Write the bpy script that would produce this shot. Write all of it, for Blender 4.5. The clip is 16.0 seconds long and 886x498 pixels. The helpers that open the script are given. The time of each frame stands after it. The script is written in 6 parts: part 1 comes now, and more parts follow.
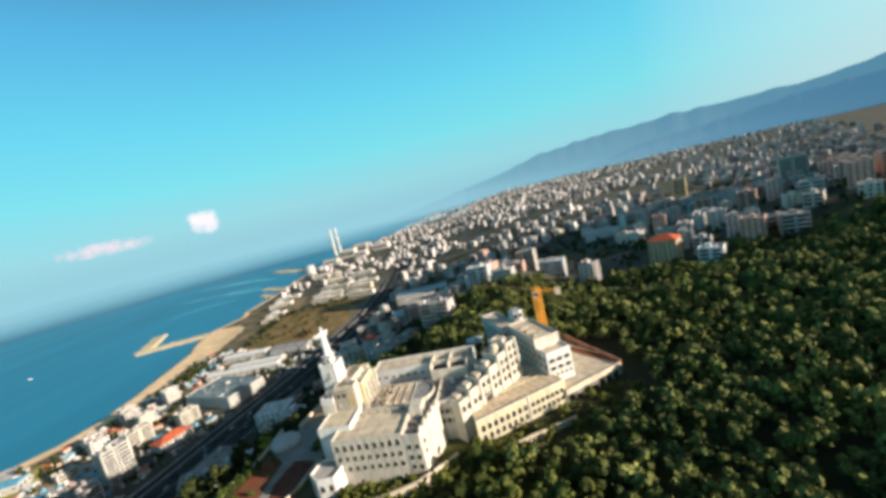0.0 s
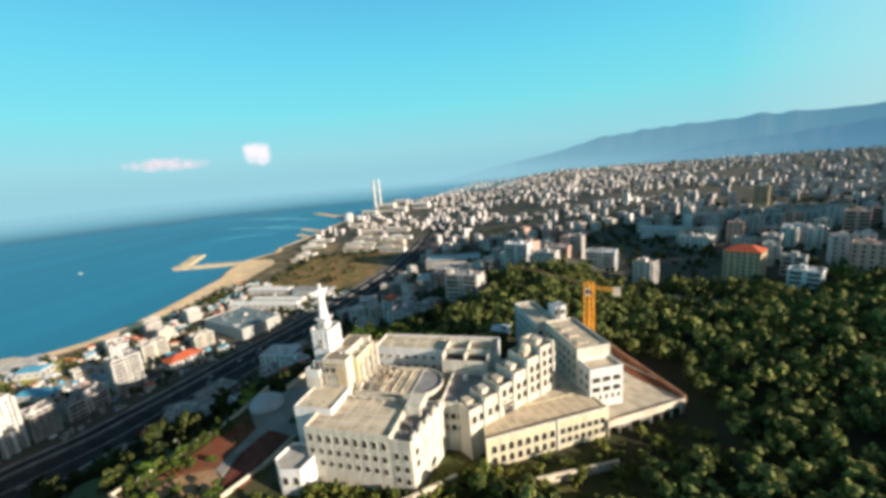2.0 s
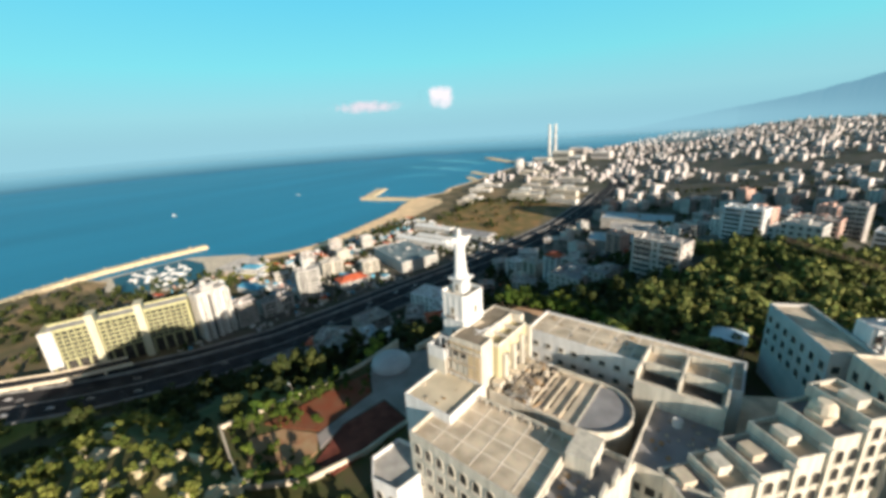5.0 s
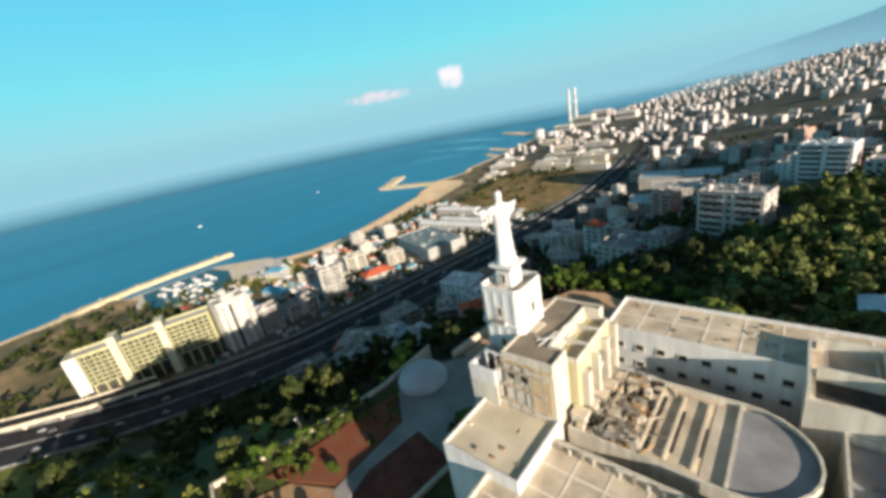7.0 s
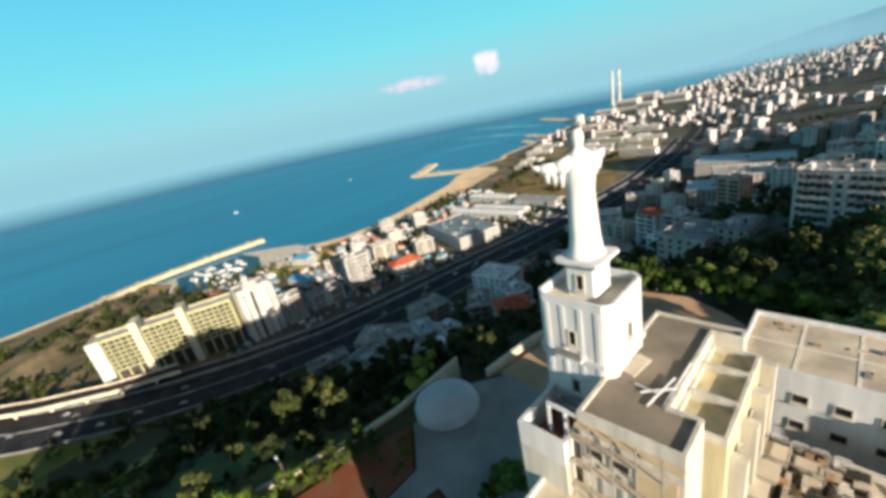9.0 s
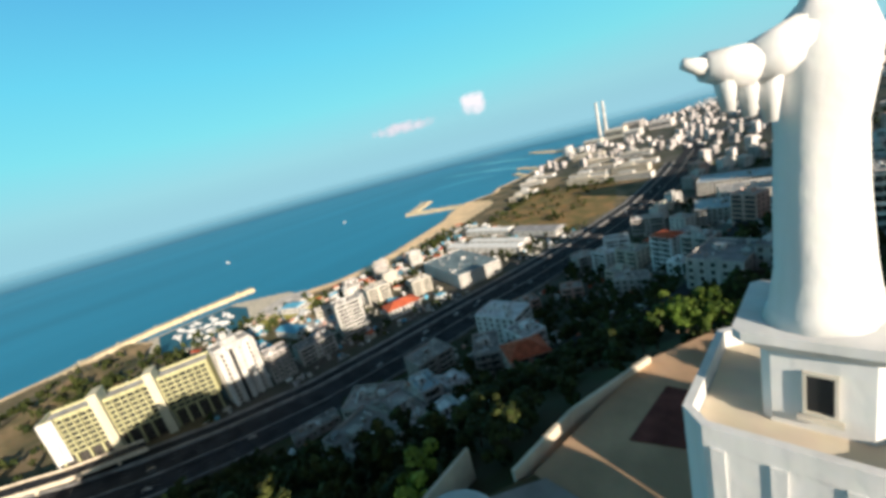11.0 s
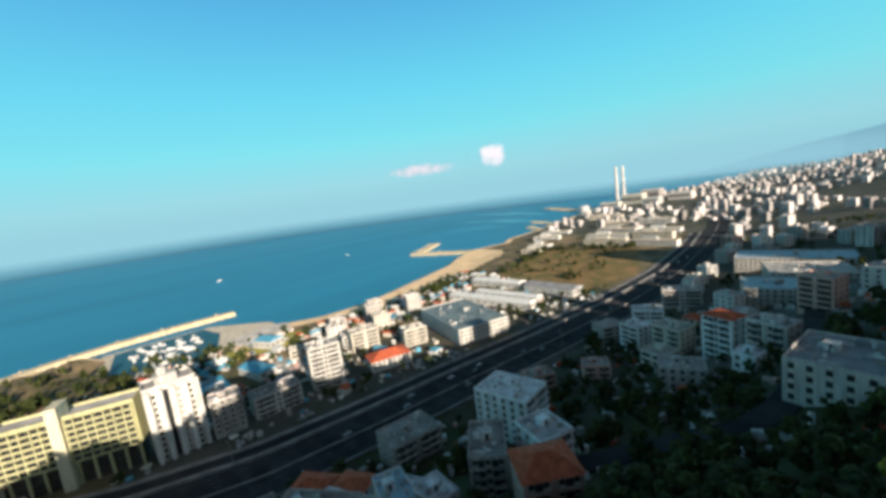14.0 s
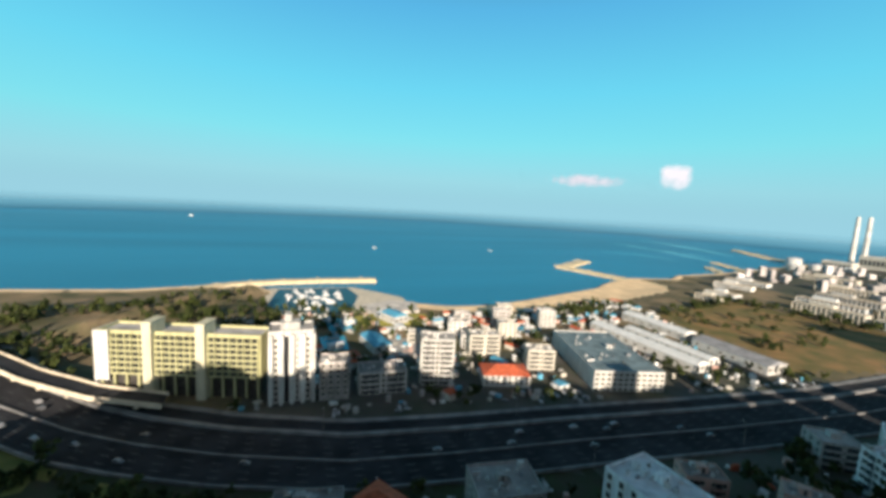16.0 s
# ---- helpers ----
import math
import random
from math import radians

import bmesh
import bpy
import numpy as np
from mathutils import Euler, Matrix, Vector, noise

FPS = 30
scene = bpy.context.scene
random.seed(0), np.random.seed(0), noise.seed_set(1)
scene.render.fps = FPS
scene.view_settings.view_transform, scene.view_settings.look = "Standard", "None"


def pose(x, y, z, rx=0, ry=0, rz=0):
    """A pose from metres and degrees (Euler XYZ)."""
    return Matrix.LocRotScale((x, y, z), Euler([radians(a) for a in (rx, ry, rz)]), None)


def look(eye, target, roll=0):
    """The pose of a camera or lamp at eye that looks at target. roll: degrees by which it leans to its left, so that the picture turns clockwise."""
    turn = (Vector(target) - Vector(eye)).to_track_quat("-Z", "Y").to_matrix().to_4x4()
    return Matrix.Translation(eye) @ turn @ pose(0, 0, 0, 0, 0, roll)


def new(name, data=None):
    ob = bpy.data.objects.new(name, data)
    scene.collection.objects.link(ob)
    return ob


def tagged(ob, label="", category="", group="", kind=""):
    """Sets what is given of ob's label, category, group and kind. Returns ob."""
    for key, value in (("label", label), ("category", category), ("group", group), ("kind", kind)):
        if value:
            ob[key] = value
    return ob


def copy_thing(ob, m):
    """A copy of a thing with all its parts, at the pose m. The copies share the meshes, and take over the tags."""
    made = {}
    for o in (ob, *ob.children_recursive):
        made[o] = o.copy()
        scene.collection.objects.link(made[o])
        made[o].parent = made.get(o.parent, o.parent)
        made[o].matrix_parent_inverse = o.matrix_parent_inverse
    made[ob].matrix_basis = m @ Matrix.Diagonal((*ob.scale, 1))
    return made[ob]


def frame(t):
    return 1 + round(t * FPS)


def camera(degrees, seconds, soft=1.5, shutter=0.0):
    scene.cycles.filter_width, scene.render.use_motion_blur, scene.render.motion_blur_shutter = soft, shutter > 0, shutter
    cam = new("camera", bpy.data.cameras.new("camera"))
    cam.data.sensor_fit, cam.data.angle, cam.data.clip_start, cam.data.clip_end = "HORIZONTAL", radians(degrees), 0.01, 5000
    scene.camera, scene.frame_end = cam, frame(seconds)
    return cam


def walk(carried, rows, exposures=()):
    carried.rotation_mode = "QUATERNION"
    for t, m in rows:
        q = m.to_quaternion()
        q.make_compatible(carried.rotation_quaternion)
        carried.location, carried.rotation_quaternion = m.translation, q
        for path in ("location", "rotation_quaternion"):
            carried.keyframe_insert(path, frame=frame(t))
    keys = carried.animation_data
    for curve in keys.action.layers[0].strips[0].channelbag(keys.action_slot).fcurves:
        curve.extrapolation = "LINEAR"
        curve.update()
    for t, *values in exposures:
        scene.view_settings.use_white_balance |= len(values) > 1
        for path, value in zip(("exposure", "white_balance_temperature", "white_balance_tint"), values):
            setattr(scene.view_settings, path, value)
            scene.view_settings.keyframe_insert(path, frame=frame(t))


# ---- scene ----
cam = camera(97.3, 16.0, soft=3.8)
PATH = [
    (0.0, 0.00, 0.00, 179.04, 81.83, 13.43, 7.17),
    (0.5, -1.28, 8.45, 177.61, 81.05, 7.75, 9.51),
    (1.0, -2.61, 16.84, 176.13, 80.10, 6.12, 9.06),
    (1.5, -4.04, 25.10, 174.53, 78.98, 6.50, 9.76),
    (2.0, -5.72, 33.22, 172.83, 78.13, 4.58, 14.31),
    (2.5, -7.96, 41.27, 171.02, 77.26, 0.86, 20.66),
    (3.0, -10.81, 48.93, 169.07, 76.84, 0.14, 24.59),
    (3.5, -14.24, 56.12, 167.05, 76.06, 0.83, 28.56),
    (4.0, -18.11, 62.70, 164.98, 74.85, 1.36, 32.61),
    (4.5, -22.31, 68.87, 162.87, 73.63, 2.07, 36.71),
    (5.0, -26.66, 74.66, 160.70, 72.51, 3.48, 39.07),
    (7.5, -49.68, 98.67, 148.92, 69.97, 11.18, 41.12),
    (8.0, -53.74, 102.79, 146.71, 69.19, 10.76, 42.84),
    (8.5, -57.92, 106.83, 144.47, 68.89, 10.17, 45.28),
    (9.0, -62.10, 110.78, 142.24, 69.82, 10.97, 45.71),
    (11.5, -83.42, 130.49, 133.55, 76.16, 14.08, 44.20),
    (12.0, -87.84, 134.98, 132.00, 77.44, 12.82, 44.36),
    (12.5, -92.68, 139.80, 130.46, 79.06, 7.67, 46.45),
    (13.0, -98.17, 144.93, 128.87, 79.89, 5.28, 46.37),
    (13.5, -104.21, 150.35, 127.34, 81.02, 7.05, 44.89),
    (14.0, -110.61, 155.81, 125.91, 81.97, 7.39, 46.58),
    (14.5, -117.38, 161.13, 124.55, 82.90, 2.71, 53.06),
    (15.0, -124.48, 166.14, 123.30, 83.12, -2.89, 60.28),
    (15.5, -131.87, 170.82, 122.11, 83.18, -4.93, 66.42),
    (16.0, -139.38, 175.27, 120.94, 83.11, -3.12, 69.01),
]
walk(cam, [(t, pose(*p)) for t, *p in PATH], exposures=((0, 0.9), (16, 0.9)))

# ---- world, sun ----
world = bpy.data.worlds.new("world")
scene.world = world
world.use_nodes = True
wn = world.node_tree.nodes
sky = wn.new("ShaderNodeTexSky")
sky.sky_type = "NISHITA"
sky.sun_disc = False
SUN_DIR = Vector((0.967, -0.252, 0.0)).normalized()
SUN_UP = radians(16.0)
sky.sun_elevation = SUN_UP
sky.sun_rotation = math.atan2(SUN_DIR.x, SUN_DIR.y)
sky.air_density, sky.dust_density, sky.ozone_density = 0.9, 0.15, 5.0
tint = wn.new("ShaderNodeMix")
tint.data_type, tint.blend_type = "RGBA", "MULTIPLY"
tint.inputs["Factor"].default_value = 1.0
tint.inputs["B"].default_value = (0.8, 0.75, 0.65, 1)
world.node_tree.links.new(sky.outputs["Color"], tint.inputs["A"])
# clear air over a hazy horizon: pale low down, cyan above it, deep blue overhead, alike all round
direction, height = wn.new("ShaderNodeTexCoord"), wn.new("ShaderNodeSeparateXYZ")
world.node_tree.links.new(direction.outputs["Generated"], height.inputs["Vector"])
air = wn.new("ShaderNodeValToRGB")
AIR = ((0.0, (0.24, 0.58, 0.70)), (0.05, (0.31, 0.72, 0.80)), (0.14, (0.22, 0.80, 0.88)), (0.26, (0.15, 0.72, 0.93)), (0.42, (0.10, 0.50, 0.84)), (0.60, (0.06, 0.15, 0.24)), (0.85, (0.055, 0.06, 0.075)))
for k, (p, c) in enumerate(AIR):
    e = air.color_ramp.elements[k] if k < 2 else air.color_ramp.elements.new(p)
    e.position, e.color = p, (*c, 1)
world.node_tree.links.new(height.outputs["Z"], air.inputs["Fac"])
glare, toward, share, warm = wn.new("ShaderNodeValToRGB"), wn.new("ShaderNodeVectorMath"), wn.new("ShaderNodeMapRange"), wn.new("ShaderNodeMix")
for k, (p, c) in enumerate(((0.0, (0.80, 0.80, 0.76)), (0.3, (0.95, 1.0, 1.02)), (0.6, (0.12, 0.14, 0.17)), (0.85, (0.055, 0.06, 0.075)))):
    e = glare.color_ramp.elements[k] if k < 2 else glare.color_ramp.elements.new(p)
    e.position, e.color = p, (*c, 1)
world.node_tree.links.new(height.outputs["Z"], glare.inputs["Fac"])
toward.operation = "DOT_PRODUCT"
toward.inputs[1].default_value = SUN_DIR
world.node_tree.links.new(direction.outputs["Generated"], toward.inputs[0])
share.inputs["From Min"].default_value, share.inputs["From Max"].default_value = 0.1, 0.8
share.inputs["To Max"].default_value = 0.9
world.node_tree.links.new(toward.outputs["Value"], share.inputs["Value"])
warm.data_type = "RGBA"
world.node_tree.links.new(share.outputs["Result"], warm.inputs["Factor"])
world.node_tree.links.new(air.outputs["Color"], warm.inputs["A"])
world.node_tree.links.new(glare.outputs["Color"], warm.inputs["B"])
bright = wn.new("ShaderNodeMix")
bright.data_type, bright.blend_type = "RGBA", "MULTIPLY"
bright.inputs["Factor"].default_value = 1.0
bright.inputs["B"].default_value = (6.0, 6.0, 6.0, 1)
world.node_tree.links.new(warm.outputs["Result"], bright.inputs["A"])
veil = wn.new("ShaderNodeMix")
veil.data_type = "RGBA"
veil.inputs["Factor"].default_value = 0.88
world.node_tree.links.new(tint.outputs["Result"], veil.inputs["A"])
world.node_tree.links.new(bright.outputs["Result"], veil.inputs["B"])
world.node_tree.links.new(veil.outputs["Result"], wn["Background"].inputs["Color"])
wn["Background"].inputs["Strength"].default_value = 0.09
sun = new("sun", bpy.data.lights.new("sun", "SUN"))
sun.data.energy, sun.data.angle, sun.data.color = 5.0, radians(0.5), (1.0, 0.86, 0.70)
to_sun = SUN_DIR * math.cos(SUN_UP) + Vector((0, 0, math.sin(SUN_UP)))
sun.matrix_world = look((300, -200, 400), Vector((300, -200, 400)) - to_sun)


# ---- materials ----
def mat(name, colour, rough=0.85, scale=0.4, vary=0.18, fine=4.0, bump=0.15, metal=0.0, per=0.0, island=False, second=None, streak=False):
    m = bpy.data.materials.new(name)
    m.use_nodes = True
    n, l = m.node_tree.nodes, m.node_tree.links
    b = n["Principled BSDF"]
    b.inputs["Roughness"].default_value, b.inputs["Metallic"].default_value = rough, metal
    b.inputs["Specular IOR Level"].default_value = 0.5 if rough < 0.6 else 0.2 if rough < 1 else 0.1
    tc = n.new("ShaderNodeTexCoord")
    big, small = n.new("ShaderNodeTexNoise"), n.new("ShaderNodeTexNoise")
    for t, s in ((big, scale), (small, fine)):
        t.inputs["Scale"].default_value, t.inputs["Detail"].default_value = s, 5
        l.new(tc.outputs["Object"], t.inputs["Vector"])
    if streak:
        run = n.new("ShaderNodeMapping")
        run.inputs["Scale"].default_value = (1.0, 1.0, 0.14)
        l.new(tc.outputs["Object"], run.inputs["Vector"])
        l.new(run.outputs["Vector"], big.inputs["Vector"])
    mix = n.new("ShaderNodeMix")
    mix.data_type = "RGBA"
    two = second or [min(1.0, c * (1 + vary)) for c in colour]
    mix.inputs["A"].default_value = (*[c * (1 - vary) for c in colour], 1)
    mix.inputs["B"].default_value = (*two, 1)
    ramp = n.new("ShaderNodeMapRange")
    ramp.inputs["From Min"].default_value, ramp.inputs["From Max"].default_value = 0.35, 0.65
    l.new(big.outputs["Fac"], ramp.inputs["Value"])
    l.new(ramp.outputs["Result"], mix.inputs["Factor"])
    grain = n.new("ShaderNodeMix")
    grain.data_type, grain.blend_type = "RGBA", "MULTIPLY"
    grain.inputs["Factor"].default_value = min(1.0, vary * 2)
    l.new(mix.outputs["Result"], grain.inputs["A"])
    l.new(small.outputs["Color"], grain.inputs["B"])
    gain = n.new("ShaderNodeMix")
    gain.data_type, gain.blend_type = "RGBA", "MIX"
    gain.inputs["Factor"].default_value = 0.35
    l.new(mix.outputs["Result"], gain.inputs["A"])
    l.new(grain.outputs["Result"], gain.inputs["B"])
    last = gain.outputs["Result"]
    if per:
        hsv = n.new("ShaderNodeHueSaturation")
        info = n.new("ShaderNodeNewGeometry" if island else "ShaderNodeObjectInfo")
        val, hue = n.new("ShaderNodeMapRange"), n.new("ShaderNodeMapRange")
        out = info.outputs["Random Per Island" if island else "Random"]
        l.new(out, val.inputs["Value"])
        val.inputs["To Min"].default_value, val.inputs["To Max"].default_value = 1 - per, 1 + per
        mul = n.new("ShaderNodeMath")
        mul.operation = "MULTIPLY"
        mul.inputs[1].default_value = 7.31
        frac = n.new("ShaderNodeMath")
        frac.operation = "FRACT"
        l.new(out, mul.inputs[0])
        l.new(mul.outputs[0], frac.inputs[0])
        l.new(frac.outputs[0], hue.inputs["Value"])
        hue.inputs["To Min"].default_value, hue.inputs["To Max"].default_value = 0.5 - per * 0.04, 0.5 + per * 0.04
        l.new(val.outputs["Result"], hsv.inputs["Value"])
        l.new(hue.outputs["Result"], hsv.inputs["Hue"])
        l.new(last, hsv.inputs["Color"])
        last = hsv.outputs["Color"]
    l.new(last, b.inputs["Base Color"])
    if bump:
        bp = n.new("ShaderNodeBump")
        bp.inputs["Strength"].default_value, bp.inputs["Distance"].default_value = bump, 0.2
        l.new(small.outputs["Fac"], bp.inputs["Height"])
        l.new(bp.outputs["Normal"], b.inputs["Normal"])
    return m


CREAM = mat("cream_render", (0.575, 0.535, 0.455), 0.9, 0.9, 0.17, 2.0, streak=True)
WHITE = mat("white_paint", (0.63, 0.63, 0.62), 0.7, 0.8, 0.10, 2.0, streak=True)
STONE = mat("pale_stone", (0.56, 0.48, 0.37), 0.9, 0.3, 0.22, 1.5)
ROOF = mat("roof_screed", (0.58, 0.49, 0.37), 0.95, 0.3, 0.22, 1.5)
ROOF_GREY = mat("roof_felt", (0.27, 0.27, 0.28), 0.9, 0.2, 0.2, 1.5)
ROOF_TOWN = mat("town_roof", (0.36, 0.34, 0.32), 0.95, 0.15, 0.25, 1.0, per=0.3)
TOWN = mat("town_render", (0.46, 0.425, 0.40), 0.9, 0.7, 0.25, 1.0, per=0.35, streak=True)
# brighter copy of town_white, lifting walls and roofs that lie in shade
LIFTED_WHITE = mat("lifted_white", (0.74, 0.75, 0.755), 0.85, 0.7, 0.2, 1.0, per=0.15, streak=True)
PALE_ROOF = mat("lifted_roof", (0.60, 0.61, 0.62), 0.95, 0.2, 0.25, 1.5, per=0.3)
TOWN_WHITE = mat("town_white", (0.54, 0.525, 0.495), 0.85, 0.7, 0.2, 1.0, per=0.18, streak=True)
OCHRE = mat("ochre_render", (0.55, 0.43, 0.27), 0.9, 0.5, 0.15, 1.0, streak=True)
PINK = mat("pink_render", (0.55, 0.36, 0.30), 0.9, 0.2, 0.14, 1.0)
YELLOW_HOTEL = mat("yellow_hotel", (0.47, 0.455, 0.255), 0.85, 0.5, 0.15, 1.0, streak=True)
STAIR = mat("stair_render", (0.55, 0.51, 0.37), 0.9, 0.5, 0.12, 1.0, streak=True)
TILE = mat("red_tile", (0.50, 0.115, 0.055), 0.85, 0.5, 0.25, 3.0)
BLUE_ROOF = mat("blue_sheet", (0.10, 0.36, 0.52), 0.5, 0.3, 0.2, 1.0)
SHED = mat("shed_sheet", (0.70, 0.70, 0.68), 0.6, 0.2, 0.1, 1.0)
GLASS = mat("dark_glass", (0.02, 0.022, 0.025), 0.3, 0.5, 0.3, 3.0, 0.0)
# near-black paint for doors and for openings and hollows that would lie unlit
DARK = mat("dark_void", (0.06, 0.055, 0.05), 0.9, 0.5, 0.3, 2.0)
CONCRETE = mat("concrete", (0.42, 0.40, 0.37), 0.9, 0.3, 0.2, 2.0)
DARK_CONC = mat("dark_concrete", (0.23, 0.225, 0.22), 0.9, 0.15, 0.25, 1.0)
PALE_CONC = mat("pale_concrete", (0.62, 0.54, 0.42), 0.9, 0.2, 0.18, 1.0)
ASPHALT = mat("asphalt", (0.038, 0.038, 0.042), 1.0, 0.08, 0.3, 1.0)
LINE = mat("road_paint", (0.17, 0.17, 0.165), 0.7, 0.5, 0.3, 2.0)
SAND = mat("sand", (0.86, 0.62, 0.37), 0.95, 0.05, 0.12, 0.8)
URBAN = mat("town_ground", (0.19, 0.17, 0.15), 0.95, 0.03, 0.35, 0.3, second=(0.06, 0.07, 0.04))
FIELD = mat("dry_field", (0.50, 0.30, 0.13), 0.95, 0.05, 0.35, 0.25, second=(0.14, 0.13, 0.045))
SHORE_EARTH = mat("shore_earth", (0.50, 0.36, 0.21), 0.95, 0.035, 0.4, 0.4, second=(0.09, 0.09, 0.045))
EARTH = mat("wood_floor", (0.10, 0.085, 0.05), 0.95, 0.08, 0.35, 0.6, second=(0.05, 0.065, 0.025))
RED_EARTH = mat("red_earth", (0.34, 0.10, 0.05), 0.95, 0.25, 0.3, 1.0, second=(0.22, 0.10, 0.055))
PLAZA = mat("plaza_paving", (0.48, 0.31, 0.19), 0.9, 0.1, 0.18, 1.0)
LEAF = mat("leaves", (0.052, 0.087, 0.016), 0.7, 0.3, 0.4, 2.0, 0.0, per=0.5, second=(0.165, 0.19, 0.038))
LEAF_STUFF = mat("wood_leaves", (0.085, 0.122, 0.028), 0.75, 0.09, 0.4, 0.5, 0.0, per=0.6, island=True, second=(0.235, 0.255, 0.072))
# wood leaves in a darker copy: the slope's shade is put into the colour
SHADE_LEAF = mat("shaded_leaves", (0.026, 0.048, 0.011), 0.75, 0.11, 0.45, 0.6, 0.0, per=0.5, island=True, second=(0.075, 0.09, 0.022))
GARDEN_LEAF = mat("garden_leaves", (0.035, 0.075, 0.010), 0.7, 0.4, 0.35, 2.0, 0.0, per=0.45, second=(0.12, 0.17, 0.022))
# leaf colour brightened to stand in for sun on the trees by the dome
BRIGHTENED_LEAF = mat("brightened_leaves", (0.15, 0.23, 0.02), 0.7, 0.4, 0.3, 2.0, 0.0, per=0.3, second=(0.27, 0.33, 0.05))
BARK = mat("bark", (0.12, 0.085, 0.055), 0.95, 1.0, 0.25, 6.0)
ORANGE = mat("crane_paint", (0.75, 0.33, 0.03), 0.5, 0.5, 0.12, 3.0)
STEEL = mat("weathered_steel", (0.34, 0.30, 0.26), 0.6, 0.8, 0.25, 5.0, metal=0.4)
WOOD = mat("scaffold_boards", (0.36, 0.24, 0.13), 0.9, 0.8, 0.25, 5.0)
CAR = mat("car_paint", (0.30, 0.30, 0.31), 0.3, 0.5, 0.05, 3.0, 0.0, per=0.6)
RUBBER = mat("rubber", (0.02, 0.02, 0.02), 0.8, 1.0, 0.2, 5.0, 0.0)
SCRUB = mat("dry_scrub", (0.24, 0.21, 0.08), 0.95, 0.07, 0.35, 0.8, second=(0.07, 0.085, 0.028))
GRASS = mat("bank_grass", (0.33, 0.30, 0.09), 0.95, 0.09, 0.35, 1.0, second=(0.12, 0.15, 0.03))
ROCK = mat("breakwater_rock", (0.62, 0.52, 0.34), 0.95, 0.3, 0.2, 1.0)


def water(name, colour, rough):
    m = bpy.data.materials.new(name)
    m.use_nodes = True
    n, l = m.node_tree.nodes, m.node_tree.links
    b = n["Principled BSDF"]
    b.inputs["Roughness"].default_value, b.inputs["Specular IOR Level"].default_value = rough, 0.25
    tc, wave, patch, mix = n.new("ShaderNodeTexCoord"), n.new("ShaderNodeTexNoise"), n.new("ShaderNodeTexNoise"), n.new("ShaderNodeMix")
    wave.inputs["Scale"].default_value, wave.inputs["Detail"].default_value = 0.12, 6
    patch.inputs["Scale"].default_value, patch.inputs["Detail"].default_value = 0.003, 4
    long = n.new("ShaderNodeMapping")
    long.inputs["Rotation"].default_value, long.inputs["Scale"].default_value = (0, 0, 0.5), (1.6, 0.35, 1)
    l.new(tc.outputs["Object"], wave.inputs["Vector"])
    l.new(tc.outputs["Object"], long.inputs["Vector"])
    l.new(long.outputs["Vector"], patch.inputs["Vector"])
    mix.data_type = "RGBA"
    mix.inputs["A"].default_value = (*[c * 0.7 for c in colour], 1)
    mix.inputs["B"].default_value = (*[c * 1.4 for c in colour], 1)
    l.new(patch.outputs["Fac"], mix.inputs["Factor"])
    l.new(mix.outputs["Result"], b.inputs["Base Color"])
    bp = n.new("ShaderNodeBump")
    bp.inputs["Strength"].default_value, bp.inputs["Distance"].default_value = 0.5, 1.0
    l.new(wave.outputs["Fac"], bp.inputs["Height"])
    l.new(bp.outputs["Normal"], b.inputs["Normal"])
    return m


SEA = water("sea_water", (0.02, 0.20, 0.335), 0.5)
HARBOUR = water("harbour_water", (0.022, 0.10, 0.14), 0.5)
POOL = water("pool_water", (0.05, 0.30, 0.42), 0.2)


def glow(name, colour, strength, alpha=1.0, base=None):
    m = bpy.data.materials.new(name)
    m.use_nodes = True
    b = m.node_tree.nodes["Principled BSDF"]
    b.inputs["Base Color"].default_value = (*(base or colour), 1)
    b.inputs["Roughness"].default_value = 1.0
    b.inputs["Emission Color"].default_value = (*colour, 1)
    b.inputs["Emission Strength"].default_value = strength
    b.inputs["Alpha"].default_value = alpha
    return m


# ---- mesh helpers ----
def mesh_of(bm, name, *mats):
    me = bpy.data.meshes.new(name)
    bm.to_mesh(me)
    bm.free()
    for m in mats:
        me.materials.append(m)
    return me


def part(name, bm, material, parent=None, label=""):
    me = bm if isinstance(bm, bpy.types.Mesh) else mesh_of(bm, name, *(material if isinstance(material, tuple) else (material,)))
    ob = new(name, me)
    ob.parent = parent
    return tagged(ob, label)


def thing(name, label, category, m=None, group="", kind=""):
    ob = new(name)
    if m is not None:
        ob.matrix_world = m
    return tagged(ob, label, category, group, kind)


def box(bm, x0, x1, y0, y1, z0, z1, mi=0):
    v = [bm.verts.new((x, y, z)) for z in (z0, z1) for x, y in ((x0, y0), (x1, y0), (x1, y1), (x0, y1))]
    for f in ((3, 2, 1, 0), (4, 5, 6, 7), (0, 1, 5, 4), (1, 2, 6, 5), (2, 3, 7, 6), (3, 0, 4, 7)):
        bm.faces.new([v[i] for i in f]).material_index = mi
    return bm


def prism(bm, poly, z0, z1, mi=0):
    lo = [bm.verts.new((x, y, z0)) for x, y in poly]
    hi = [bm.verts.new((x, y, z1)) for x, y in poly]
    n = len(poly)
    for i in range(n):
        bm.faces.new((lo[i], lo[(i + 1) % n], hi[(i + 1) % n], hi[i])).material_index = mi
    bm.faces.new(hi).material_index = mi
    bm.faces.new(lo[::-1]).material_index = mi
    return bm


